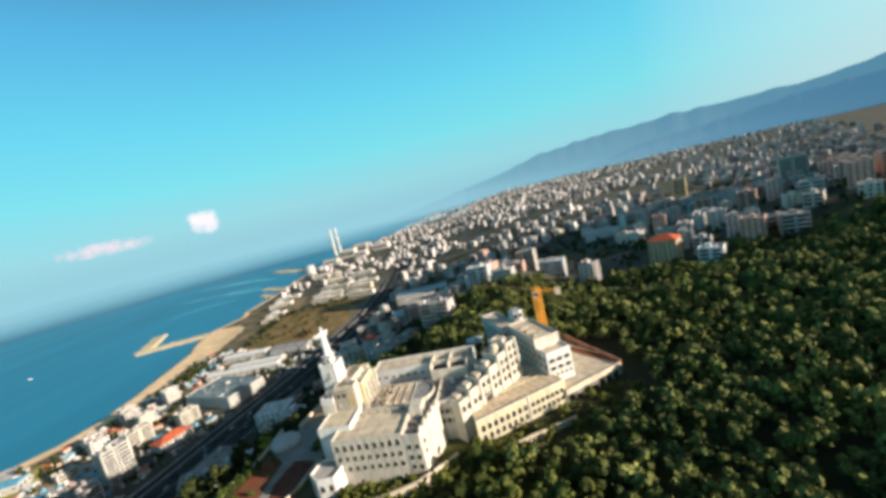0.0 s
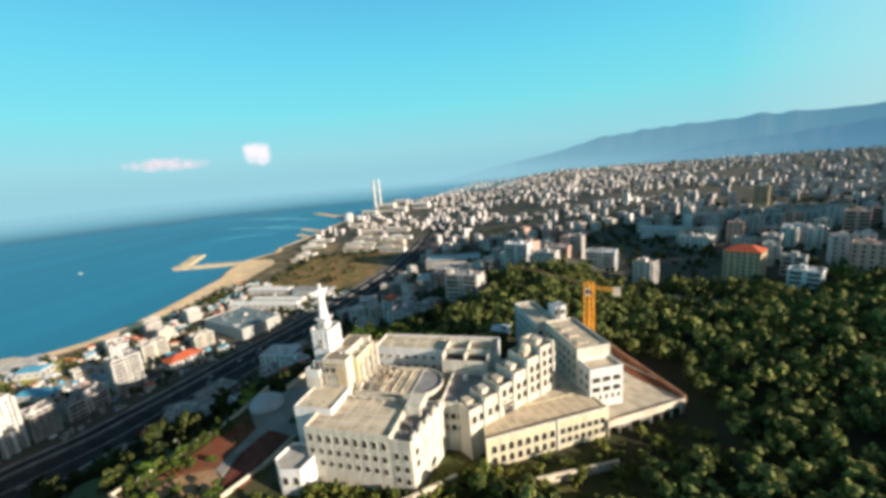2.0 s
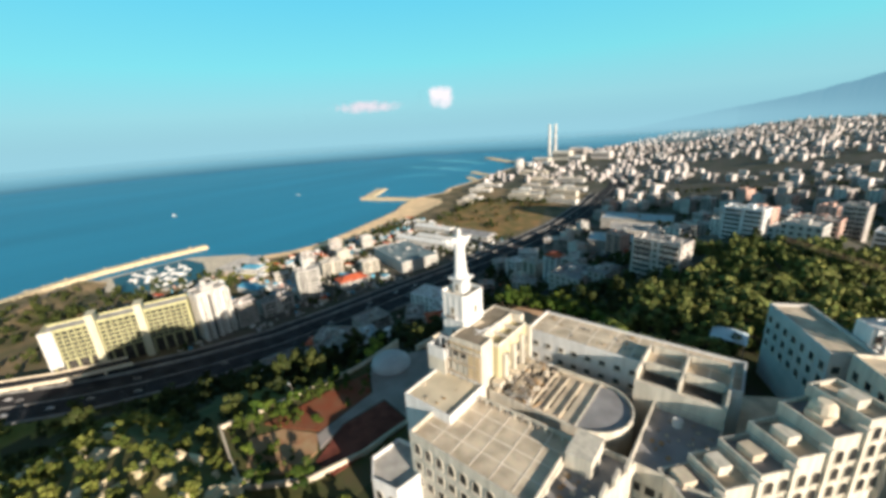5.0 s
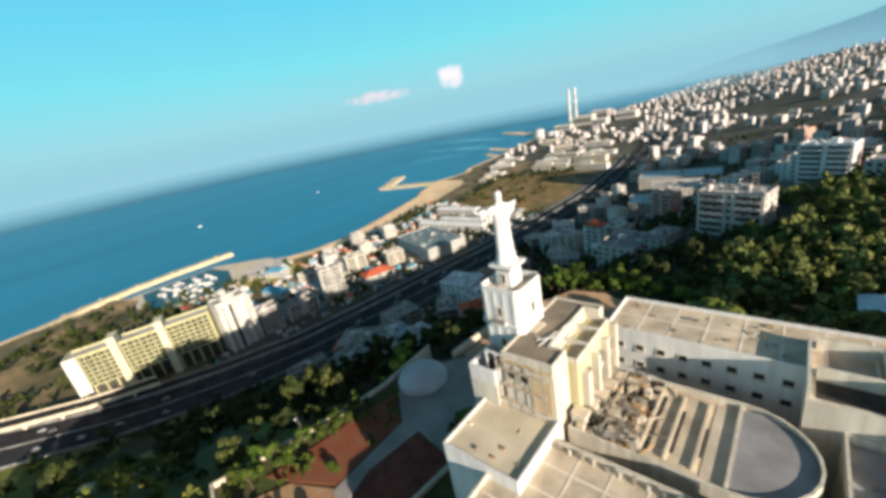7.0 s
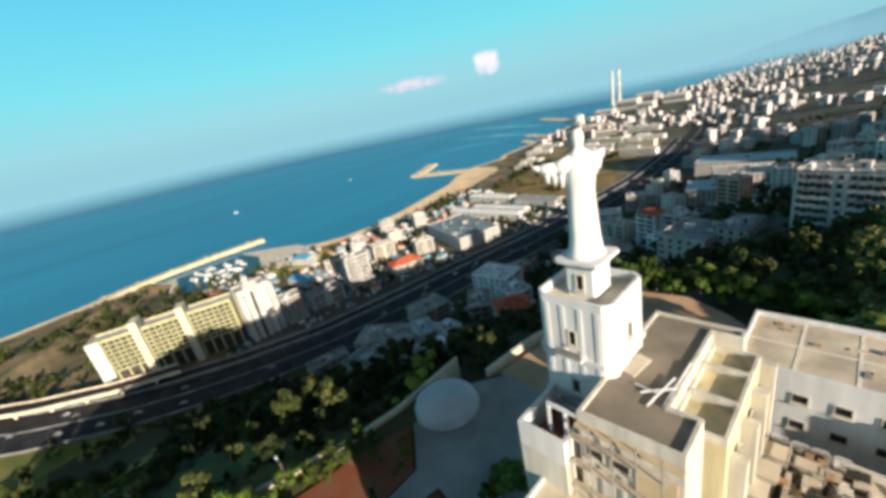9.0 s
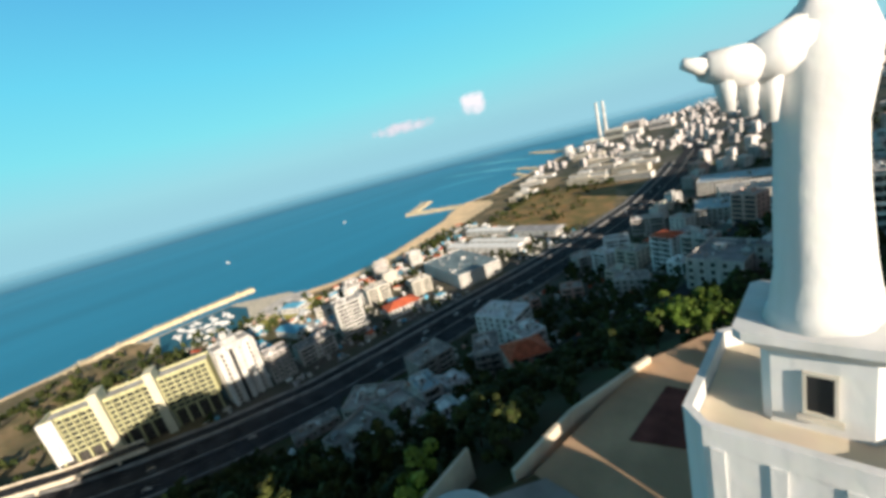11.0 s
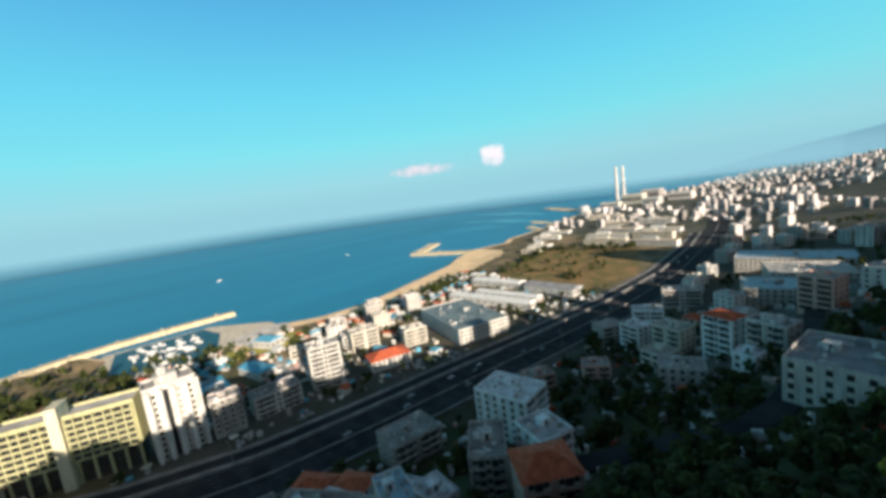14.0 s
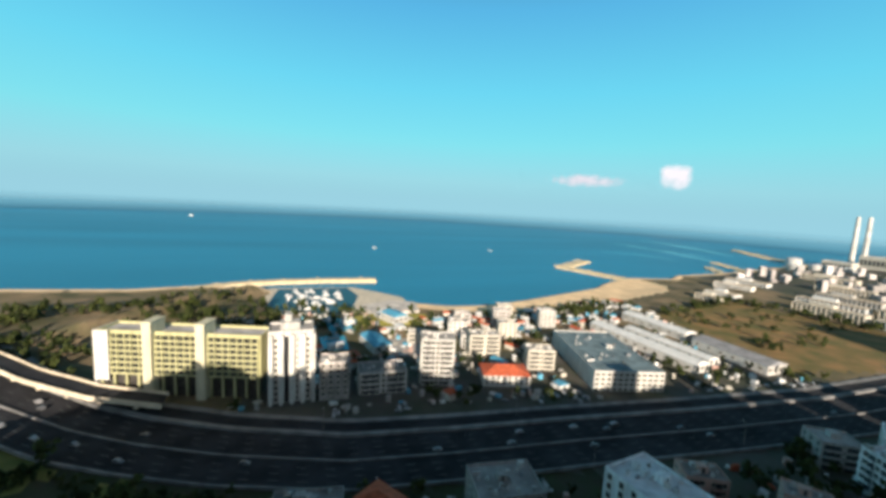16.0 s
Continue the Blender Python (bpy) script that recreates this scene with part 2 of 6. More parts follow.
def tube(bm, a, b, r, sides=6, r2=None, mi=0):
    a, b = Vector(a), Vector(b)
    q = (b - a).to_track_quat("Z", "Y")
    r2 = r if r2 is None else r2
    ring = [[bm.verts.new(p + q @ Vector((rr * math.cos(k * math.tau / sides), rr * math.sin(k * math.tau / sides), 0))) for k in range(sides)] for p, rr in ((a, r), (b, r2))]
    for k in range(sides):
        bm.faces.new((ring[0][k], ring[0][(k + 1) % sides], ring[1][(k + 1) % sides], ring[1][k])).material_index = mi
    bm.faces.new(ring[1]).material_index = mi
    bm.faces.new(ring[0][::-1]).material_index = mi
    return bm


def inset(poly, d):
    out, n = [], len(poly)
    for i in range(n):
        p, c, q = Vector(poly[i - 1]), Vector(poly[i]), Vector(poly[(i + 1) % n])
        u, v = (c - p).normalized(), (q - c).normalized()
        nu, nv = Vector((-u.y, u.x)), Vector((-v.y, v.x))
        k = nu + nv
        k = k / max(0.3, k.dot(nu))
        out.append(tuple(c + k * d))
    return out


def ring_wall(bm, poly, t, z0, z1):
    inn = inset(poly, t)
    n = len(poly)
    a = [bm.verts.new((*p, z0)) for p in poly]
    b = [bm.verts.new((*p, z1)) for p in poly]
    c = [bm.verts.new((*p, z1)) for p in inn]
    d = [bm.verts.new((*p, z0)) for p in inn]
    for i in range(n):
        j = (i + 1) % n
        for q in ((a[i], a[j], b[j], b[i]), (b[i], b[j], c[j], c[i]), (c[i], c[j], d[j], d[i])):
            bm.faces.new(q)
    return bm


def B():
    return bmesh.new()


def rect(x0, x1, y0, y1):
    return [(x0, y0), (x1, y0), (x1, y1), (x0, y1)]


def window_mesh(w, h, arch, name="window"):
    """A window that sits in the wall plane y = 0 and looks along -y: a proud surround, a dark pane, a sill."""
    bm = B()
    n = 6 if arch else 1

    def outline(k, rise):
        pts = [(-w / 2 - k, -k if k else 0.0), (w / 2 + k, -k if k else 0.0)]
        if arch:
            r = w / 2 + k
            pts += [(r * math.cos(a), h - w / 2 + r * math.sin(a)) for a in [math.pi * i / n for i in range(n + 1)]]
        else:
            pts += [(w / 2 + k, h + k), (-w / 2 - k, h + k)]
        return pts
    o, i = outline(0.10, 0), outline(0.0, 0)
    m = len(o)
    fo, fi = [bm.verts.new((x, -0.14, z)) for x, z in o], [bm.verts.new((x, -0.14, z)) for x, z in i]
    bo, bi = [bm.verts.new((x, 0.0, z)) for x, z in o], [bm.verts.new((x, -0.03, z)) for x, z in i]
    for k in range(m):
        j = (k + 1) % m
        for q in ((fo[k], fo[j], fi[j], fi[k]), (bo[k], bo[j], fo[j], fo[k]), (fi[k], fi[j], bi[j], bi[k])):
            bm.faces.new(q)
    bm.faces.new(bi).material_index = 1
    box(bm, -w / 2 - 0.25, w / 2 + 0.25, -0.28, 0.0, -0.32, -0.19)
    return mesh_of(bm, name, CREAM, GLASS)


WIN = {"arch": window_mesh(1.5, 2.4, True), "plain": window_mesh(1.5, 1.8, False), "wide": window_mesh(2.4, 1.5, False), "big": window_mesh(2.6, 2.4, False), "slit": window_mesh(0.7, 1.5, False), "pair": window_mesh(1.25, 1.05, False)}


def windows(parent, a, b, zs, n, kind="plain", margin=0.6, skip=()):
    """n windows along the wall from a to b, whose outside lies to the right, in rows at the heights zs."""
    a, b = Vector(a), Vector(b)
    u = (b - a).normalized()
    rz = math.degrees(math.atan2(u.y, u.x))
    for r, z in enumerate(zs):
        for k in range(n):
            if (r, k) in skip:
                continue
            p = a + (b - a) * ((k + 0.5) / n)
            ob = new("window", WIN[kind])
            ob.parent = parent
            ob.matrix_local = pose(p.x, p.y, z, 0, 0, rz)


# ---- lie of the land: the shore line and the main road as (y, x), and the height of the ground ----
def ss(a, b, v):
    t = min(1.0, max(0.0, (v - a) / (b - a)))
    return t * t * (3 - 2 * t)
COAST = [(-900, -800), (-400, -740), (-90, -688), (5, -676), (85, -690), (110, -672), (160, -640), (230, -610), (292, -574), (345, -546), (385, -542), (440, -552), (520, -576), (610, -603), (658, -634), (700, -652), (745, -668), (826, -650), (883, -680), (1000, -688), (1180, -720), (1400, -760), (1650, -760), (2060, -740), (2600, -640), (3500, -600), (4900, -900)]
ROAD = [(-900, -690), (-300, -640), (-120, -565), (-20, -455), (36, -395), (83, -356), (111, -338), (148, -319), (198, -300), (250, -291), (310, -283), (392, -270), (497, -256), (625, -250), (790, -262), (1000, -290), (1400, -380), (2000, -420), (4900, -300)]


def along(line, y):
    for (y0, x0), (y1, x1) in zip(line, line[1:]):
        if y <= y1:
            return x0 + (x1 - x0) * max(0.0, (y - y0) / (y1 - y0))
    return line[-1][1]


def ground(x, y):
    c = x - along(COAST, y)
    d = x - along(ROAD, y) - 20
    if c < 0:
        return max(-4.0, c * 0.12)
    shore = 3.6 * min(1.0, c / 6) + 4.0 * ss(45, 120, c)
    if y < 160 and x < -420:
        q = min(1.0, max(0.0, (-(x + 505) * 0.8 + (y - 30) * 0.6) / 165))
        e = (x + 505 + 132 * q) ** 2 + (y - 30 - 99 * q) ** 2
        shore += 9.0 * math.exp(-e / 260)
    if -650 < x < -524 and 152 < y < 294:
        return min(2.5, shore)
    if d <= 0:
        return shore
    d = min(d, x + 318) if y < 120 else d
    if d <= 0:
        return shore
    far = ss(330, 700, y)
    length = 205 + 60 * ss(170, 290, y)
    south = 0.35 + 0.65 * ss(-150, 90, y)
    steep = 80 * south * ss(0, length, d) + 0.10 * min(600.0, max(0.0, d - 330))
    steep -= 19 * ss(225, 300, y) * ss(0, 60, x) * (1 - ss(140, 330, x))
    soft = 0.12 * min(d, 450) + 0.006 * max(0.0, d - 450)
    z = shore + steep * (1 - far) + soft * far
    knoll = 8.5 * ss(-205, -160, x) * (1 - ss(-95, -62, x)) * (1 - ss(84, 97, y)) * ss(15, 62, y)
    # hill flank outside the view, added to throw shade over part of the town
    shade_flank = 190 * ss(430, 620, x) * ss(405, 450, y) * (1 - ss(540, 620, y)) * (1 - ss(-60, 60, y - 0.88 * x))
    return z + knoll + shade_flank


# ---- ground, sea ----
def inside(x, y, poly):
    hit, j = False, len(poly) - 1
    for i in range(len(poly)):
        (xi, yi), (xj, yj) = poly[i], poly[j]
        if (yi > y) != (yj > y) and x < (xj - xi) * (y - yi) / (yj - yi) + xi:
            hit = not hit
        j = i
    return hit


FIELD_POLY = [(-452, 560), (-478, 735), (-341, 765), (-285, 610), (-308, 515)]
BEACH_POLY = [(-580, 295), (-536, 332), (-520, 421), (-514, 480), (-532, 517), (-520, 560), (-545, 696), (-591, 745), (-720, 765), (-680, 640), (-600, 500), (-570, 400)]


def spread(lo, hi, a, b, step, grow):
    """Places along an axis, close together between a and b and wider apart outside."""
    out, v, s = [], a, step
    while v > lo:
        s *= grow
        v -= s
        out.append(v)
    out = out[::-1]
    v = a
    while v < b:
        out.append(v)
        v += step
    s = step
    while v < hi:
        out.append(v)
        s *= grow
        v += s
    return out + [hi]


def land():
    ys = spread(-900, 4900, -150, 800, 6, 1.08)
    ds = [-40, -12, -4, 0, 5, 12, 20, 30, 40] + spread(47, 4700, 47, 760, 7, 1.09)
    verts = [(along(COAST, y) + d, y, ground(along(COAST, y) + d, y) + (0.35 * noise.noise((d * 0.05, y * 0.05, 0)) if d > 12 else 0)) for y in ys for d in ds]
    w = len(ds)
    faces = [(r * w + k, r * w + k + 1, (r + 1) * w + k + 1, (r + 1) * w + k) for r in range(len(ys) - 1) for k in range(w - 1)]
    me = bpy.data.meshes.new("ground")
    me.from_pydata(verts, [], faces)
    for m in (URBAN, SAND, FIELD, EARTH, SHORE_EARTH, SCRUB, GRASS):
        me.materials.append(m)
    for f in me.polygons:
        x, y, _ = f.center
        c, d = x - along(COAST, y), x - along(ROAD, y)
        k = 0
        if inside(x, y, FIELD_POLY):
            k = 2
        elif c < (34 if 270 < y < 700 else 20) + 8 * noise.noise((x * 0.03, y * 0.03, 3)) or inside(x, y, BEACH_POLY):
            k = 1
        elif d < -30 and y < 900:
            k = 0 if d > -115 and 150 < y < 540 else 4
        elif d > 24 and y < 118 and x < -128 and noise.noise((x * 0.025, y * 0.025, 12)) > -0.2:
            k = 6
        elif d > 22 and (y < 300 or (y < 350 and x > 40) or (x > 420 and y < 600)):
            k = 5 if y < 130 and -290 < x < 45 and noise.noise((x * 0.02, y * 0.02, 12)) > -0.25 else 3
        f.material_index = k
    me.update()
    return tagged(new("ground", me), "dry coastal land rising from a sandy shore to a wooded hill", "ground", kind="structure")


land()
bm = B()
for x0, x1, y0, y1 in ((-5200, 1500, -2600, 5000),):
    bm.faces.new([bm.verts.new((x, y, 0)) for x, y in rect(x0, x1, y0, y1)])
sea = tagged(part("water", bm, SEA), "calm deep blue sea under a clear sky", "sea", kind="structure")


# pale streaks of broken water off the power station
SLICK = water("slick_water", (0.13, 0.45, 0.56), 0.5)
for x0, y0, x1, y1, wd in ((-1299, 1317, -810, 1220, 20), (-1441, 1618, -937, 1466, 28), (-1049, 1031, -867, 1129, 12), (-1150, 1290, -890, 1300, 10)):
    bm = B()
    a, b = Vector((x0, y0)), Vector((x1, y1))
    side = Vector((y0 - y1, x1 - x0)).normalized()
    rows = []
    for k in range(25):
        q = k / 24
        half = wd * (0.08 + math.sin(math.pi * q) ** 0.7) * (0.6 + 0.5 * noise.noise((q * 7, wd, 0)))
        c = a.lerp(b, q) + side * (30 * math.sin(math.pi * q) + 8 * noise.noise((q * 5, wd, 3)))
        rows.append([bm.verts.new((*(c + side * half * e), 0.12)) for e in (-1, 1)])
    for p, q in zip(rows, rows[1:]):
        bm.faces.new((p[0], p[1], q[1], q[0]))
    tagged(part("water_streak", bm, SLICK), "long pale streak of broken water on the sea", "water", kind="structure")


def ribbon(name, line, offset, width, lift, material, label, y0, y1, step=8.0, category="road", kind="structure", parent=None, thick=0.4, flat=None):
    """A strip that follows a line given as (y, x), at a sideways offset, on the ground or at a flat height."""
    bm, rows = B(), []
    y = y0
    while y <= y1:
        e = (along(line, y + 15) - along(line, y - 15)) / 30
        s = math.sqrt(1 + e * e)
        x = along(line, y)
        z = (ground(along(ROAD, y), y) if flat is None else flat) + lift
        p = [(x + (offset - width / 2) * s, y), (x + (offset + width / 2) * s, y)]
        rows.append([bm.verts.new((*p[0], z - thick)), bm.verts.new((*p[0], z)), bm.verts.new((*p[1], z)), bm.verts.new((*p[1], z - thick))])
        y += step
    for a, b in zip(rows, rows[1:]):
        for k in range(3):
            bm.faces.new((a[k], b[k], b[k + 1], a[k + 1]))
    ob = part(name, bm, material, parent, label)
    if parent is None:
        tagged(ob, label, category, kind=kind)
    return ob


ribbon("road", ROAD, 3, 34, 0.5, ASPHALT, "dark asphalt coastal motorway with many lanes", -850, 1800)
ribbon("service_road", ROAD, -22, 9, 0.45, ASPHALT, "narrow asphalt service road beside the motorway", -60, 900)
ribbon("pavement", ROAD, -28.5, 3.5, 0.6, DARK_CONC, "grey concrete pavement along the service road", -60, 900)
ribbon("kerb", ROAD, -15.8, 2.4, 1.5, DARK_CONC, "grey concrete barrier wall beside the motorway", -120, 900, category="barrier", thick=1.6)
ribbon("kerb", ROAD, 3, 0.8, 1.2, DARK_CONC, "concrete median barrier of the motorway", -400, 1500, category="barrier", thick=1.0)
ribbon("kerb", ROAD, 20.5, 1.0, 1.3, DARK_CONC, "low concrete wall on the hill side of the motorway", -300, 900, category="barrier", thick=1.5)


def lane_marks():
    """Broken white lane lines, joined: too many to count."""
    verts, faces = [], []
    y = -350.0
    while y < 900:
        for o in (-10, -6, -2, 8, 12, 16):
            e = (along(ROAD, y + 15) - along(ROAD, y - 15)) / 30
            s = math.sqrt(1 + e * e)
            a, b = along(ROAD, y) + o * s, along(ROAD, y + 4) + o * s
            z = ground(along(ROAD, y), y) + 0.52
            n = len(verts)
            verts += [(a - 0.12, y, z), (a + 0.12, y, z), (b + 0.12, y + 4, z), (b - 0.12, y + 4, z)]
            faces.append((n, n + 1, n + 2, n + 3))
        y += 11
    me = bpy.data.meshes.new("lane_marks")
    me.from_pydata(verts, [], faces)
    me.materials.append(LINE)
    tagged(new("lane_marks", me), "broken white lane lines on the motorway", "road marking", kind="stuff")


lane_marks()

RAMP = [(-160, -560), (-90, -520), (-40, -478), (0, -440), (40, -402), (80, -372), (120, -352), (160, -336)]


def viaduct():
    t = thing("viaduct", "curved pale concrete flyover on short piers beside the motorway", "flyover", kind="structure")
    deck_ = ribbon("deck", RAMP, -8, 12, 5.5, PALE_CONC, "", -160, 120, 6, parent=t, thick=1.4, flat=8)
    ribbon("carriageway", RAMP, -8, 9.5, 5.6, ASPHALT, "grey asphalt", -160, 120, 6, parent=deck_, thick=0.05, flat=8)
    for o in (-13.7, -2.3):
        ribbon("parapet", RAMP, o, 0.5, 6.6, PALE_CONC, "", -160, 120, 6, parent=t, thick=1.6, flat=8)
    for y in range(-150, 120, 18):
        x = along(RAMP, y) - 10
        part("pier", box(B(), x - 3.5, x + 3.5, y - 0.8, y + 0.8, 4, 12.2), PALE_CONC, t)


viaduct()


def slab(name, poly, z, material, label, category, thick=0.5, kind="structure"):
    ob = part(name, prism(B(), poly, z - thick, z), material, None, label)
    return tagged(ob, label, category, kind=kind)


# breakwaters and the spit
def mole(name, label, pts, width, z):
    bm = B()
    rows = []
    for i, (x, y) in enumerate(pts):
        p, q = Vector(pts[max(0, i - 1)]), Vector(pts[min(len(pts) - 1, i + 1)])
        u = (q - p).normalized()
        nrm = Vector((-u.y, u.x))
        c = Vector((x, y))
        rows.append([bm.verts.new((*(c + nrm * k), h)) for k, h in ((width * 0.9, -2), (width * 0.5, z), (-width * 0.5, z), (-width * 0.9, -2))])
    for a, b in zip(rows, rows[1:]):
        for k in range(3):
            bm.faces.new((a[k], a[k + 1], b[k + 1], b[k]))
    bm.faces.new(rows[0])
    bm.faces.new(rows[-1][::-1])
    bmesh.ops.recalc_face_normals(bm, faces=bm.faces)
    t = thing(name, label, "breakwater")
    part("bank", bm, ROCK, t)
    rng = random.Random(len(pts))
    bm = B()
    for a, b in zip(pts, pts[1:]):
        a, b = Vector(a), Vector(b)
        nrm = Vector((-(b - a).y, (b - a).x)).normalized()
        for _ in range(int((b - a).length / 1.6)):
            c = a + (b - a) * rng.random() + nrm * rng.choice((-1, 1)) * width * rng.uniform(0.45, 0.85)
            r = rng.uniform(0.8, 1.9)
            bmesh.ops.create_icosphere(bm, subdivisions=1, radius=r, matrix=Matrix.Translation((c.x, c.y, rng.uniform(0, z))) @ Matrix.Rotation(rng.random() * 6, 4, "Z"))
    tagged(part("rock_armour", bm, ROCK, t), kind="stuff")
    return t


mole("breakwater", "long pale rock breakwater of the small harbour", [(-668, 60), (-690, 110), (-700, 160), (-702, 225), (-697, 290)], 13, 4.0)
mole("breakwater", "sandy rock spit with a hooked end", [(-640, 735), (-700, 718), (-790, 690), (-800, 715), (-830, 765), (-862, 815)], 20, 3.2)
mole("breakwater", "short rock groyne by the shore", [(-670, 1020), (-760, 1090)], 12, 3.0)
mole("breakwater", "short rock groyne by the shore", [(-690, 1130), (-825, 1205)], 14, 3.0)
mole("breakwater", "long jetty of the power station", [(-740, 1480), (-900, 1560), (-1080, 1700)], 22, 4.0)


# ---- windows, flat roofs, buildings ----
def block(parent, poly, z0, z1, wall=CREAM, roof=ROOF, parapet=0.8, label=""):
    part("wall", prism(B(), poly, z0, z1), wall, parent, label)
    part("roof", prism(B(), inset(poly, 0.36), z1 - 0.1, z1 + 0.06), roof, parent)
    if parapet:
        part("parapet", ring_wall(B(), poly, 0.32, z1 - 0.01, z1 + parapet), wall, parent)


# ---- the convent ----
JOINT = mat("pale_mortar", (0.74, 0.66, 0.55), 0.9, 0.5, 0.1, 3.0)
front_wing = thing("convent_wing", "cream convent wing with arched windows and a flat screed roof", "building", group="convent")
A_POLY = [(-73, 116), (-47, 115.4), (-47, 132.5), (-73, 132.5)]
block(front_wing, A_POLY, 84, 104.2)
windows(front_wing, (-72.5, 116), (-47.5, 115.4), (100.6,), 9, "arch")
windows(front_wing, (-72.5, 116), (-47.5, 115.4), (96.8, 93.0), 9, "plain")
windows(front_wing, (-73, 132), (-73, 116.5), (100.6, 96.8), 4, "arch")
for k in range(1, 6):
    part("roof_joint", box(B(), -72.5 + k * 4.3, -72.2 + k * 4.3, 116.6, 132, 104.2, 104.3), JOINT, front_wing)
for k in range(1, 4):
    part("roof_joint", box(B(), -72.5, -47.4, 116.3 + k * 4.0, 116.6 + k * 4.0, 104.2, 104.295), JOINT, front_wing)
for k in range(15):
    part("roof_post", box(B(), -72 + 1.65 * k, -71.7 + 1.65 * k, 131.2, 131.5, 104.2, 105.1 + 0.4 * (k % 3 == 0)), (CREAM, STEEL)[k % 2], front_wing)
corner_block = thing("convent_wing", "cream convent corner block with a stepped parapet and small windows", "building", group="convent")
A2_POLY = [(-47, 115.4), (-41, 115), (-36.8, 134), (-47, 134)]
block(corner_block, A2_POLY, 84, 103.0, roof=ROOF_GREY, parapet=1.2)
windows(corner_block, (-46.6, 115.4), (-41.2, 115), (98.6, 94.8, 91.2), 2, "plain")
windows(corner_block, (-40.9, 115.4), (-37.0, 133.6), (98.8, 95.2), 4, "plain")
for k in range(5):
    y = 116 + k * 3.7
    x = -40.9 + (y - 115) * 4.2 / 19
    part("merlon", box(B(), x - 0.5, x + 0.1, y, y + 2.6, 104, 105.2 + 0.35 * (k % 2)), CREAM, corner_block)
part("stair_hut", prism(B(), rect(-46.5, -42, 127, 133.5), 103, 106.6), CREAM, corner_block)

church = thing("chapel_block", "low courtyard block with a round apse and a cluttered flat roof", "building", group="convent")
apse = [(-48 + 8.2 * math.sin(a), 144 - 8.2 * math.cos(a)) for a in [math.pi * k / 12 for k in range(13)]]
block(church, [(-67.5, 135.8), (-48, 135.8)] + apse[1:-1] + [(-48, 152.2), (-67.5, 152.2)], 86, 103.4, roof=ROOF, parapet=0.9)
part("apse_roof", prism(B(), [(-48.5, 137)] + inset(apse, 0.5)[1:-1] + [(-48.5, 151)], 103.5, 103.75), ROOF_GREY, church)
part("upstand", box(B(), -48.6, -48.2, 136, 152, 103.4, 103.95), CREAM, church)
windows(church, (-67, 135.8), (-49, 135.8), (98.6,), 6, "plain")
for k, x in enumerate((-58.4, -55.4, -52.2)):
    part("roof_ridge", box(B(), x, x + 0.4, 137.5, 150.5, 103.45, 103.85), PALE_CONC, church)
    part("roof_slot", box(B(), x + 0.45, x + 1.1 - 0.15 * k, 138 + k, 149.5 - 2 * k, 103.45, 103.5), DARK, church)
part("screed_patch", box(B(), -51.2, -48.7, 137, 151, 103.45, 103.52), PALE_CONC, church)

north_wing = thing("convent_wing", "long cream convent wing with paired windows and a panelled flat roof", "building", group="convent")
block(north_wing, rect(-70, -24, 158.5, 170.5), 84, 107.6, wall=WHITE, parapet=0.7)
windows(north_wing, (-69, 158.5), (-42, 158.5), (104.4, 100.8, 97.2), 8, "pair")
windows(north_wing, (-70, 170), (-70, 159), (103.6, 99.6, 95.6), 2, "arch")
for k in range(1, 9):
    part("roof_joint", box(B(), -70 + 5 * k, -69.65 + 5 * k, 159, 170, 107.6, 107.7), JOINT, north_wing)
part("roof_joint", box(B(), -69.5, -24.5, 164.4, 164.7, 107.6, 107.695), JOINT, north_wing)
part("bay", prism(B(), rect(-42, -26, 152.5, 158.5), 86, 107.2), CREAM, north_wing)
for x0, x1 in ((-41, -34.5), (-33.5, -27)):
    # dark sheet on the solid bay roof, painted for shade between the walls
    part("light_well", box(B(), x0, x1, 153.6, 157.4, 107.2, 107.32), DARK, north_wing)
    part("well_wall", box(B(), x0, x1, 157.5, 157.9, 107.2, 109.4), CREAM, north_wing)
    part("well_wall", box(B(), x0, x1, 164.9, 165.3, 107.6, 109.6), CREAM, north_wing)
for x in (-42, -34.2, -26.3):
    part("well_wall", box(B(), x, x + 0.4, 153, 166, 107.2, 109.4), CREAM, north_wing)

middle = thing("convent_wing", "convent block with a dark felt roof behind cream parapets", "building", group="convent")
block(middle, rect(-38, -26, 134, 152.5), 86, 102.6, roof=ROOF_GREY, parapet=1.3)
windows(middle, (-37.6, 134), (-26.4, 134), (98.4, 94.6), 5, "plain")
part("roof_vent", tube(B(), (-33, 149, 102.6), (-33, 149, 104.2), 0.9, 10), WHITE, middle)

annex = thing("convent_annex", "tall cream annex with a brown flat roof beside the statue tower", "building", group="convent")
block(annex, [(-76.8, 134.4), (-68.4, 134.6), (-68.4, 139), (-70.8, 139), (-70.8, 151.6), (-68.2, 151.6), (-68.2, 153.2), (-76.8, 153.2)], 84, 115.2, roof=mat("brown_felt", (0.24, 0.20, 0.15), 0.9, 0.3, 0.2, 1.5), parapet=0.35)
windows(annex, (-76.6, 134.4), (-72, 134.5), (111,), 2, "plain")
part("yellow_parapet", ring_wall(B(), rect(-70.8, -66.8, 139, 151.6), 0.3, 113.49, 114.2), CREAM, annex)
for y in (143.2, 147.6):
    part("cross_wall", box(B(), -70.6, -67.0, y, y + 0.4, 113.5, 114.4), CREAM, annex)
part("yellow_panel", box(B(), -71.9, -68.8, 134.3, 134.46, 106.4, 112.6), OCHRE, annex)
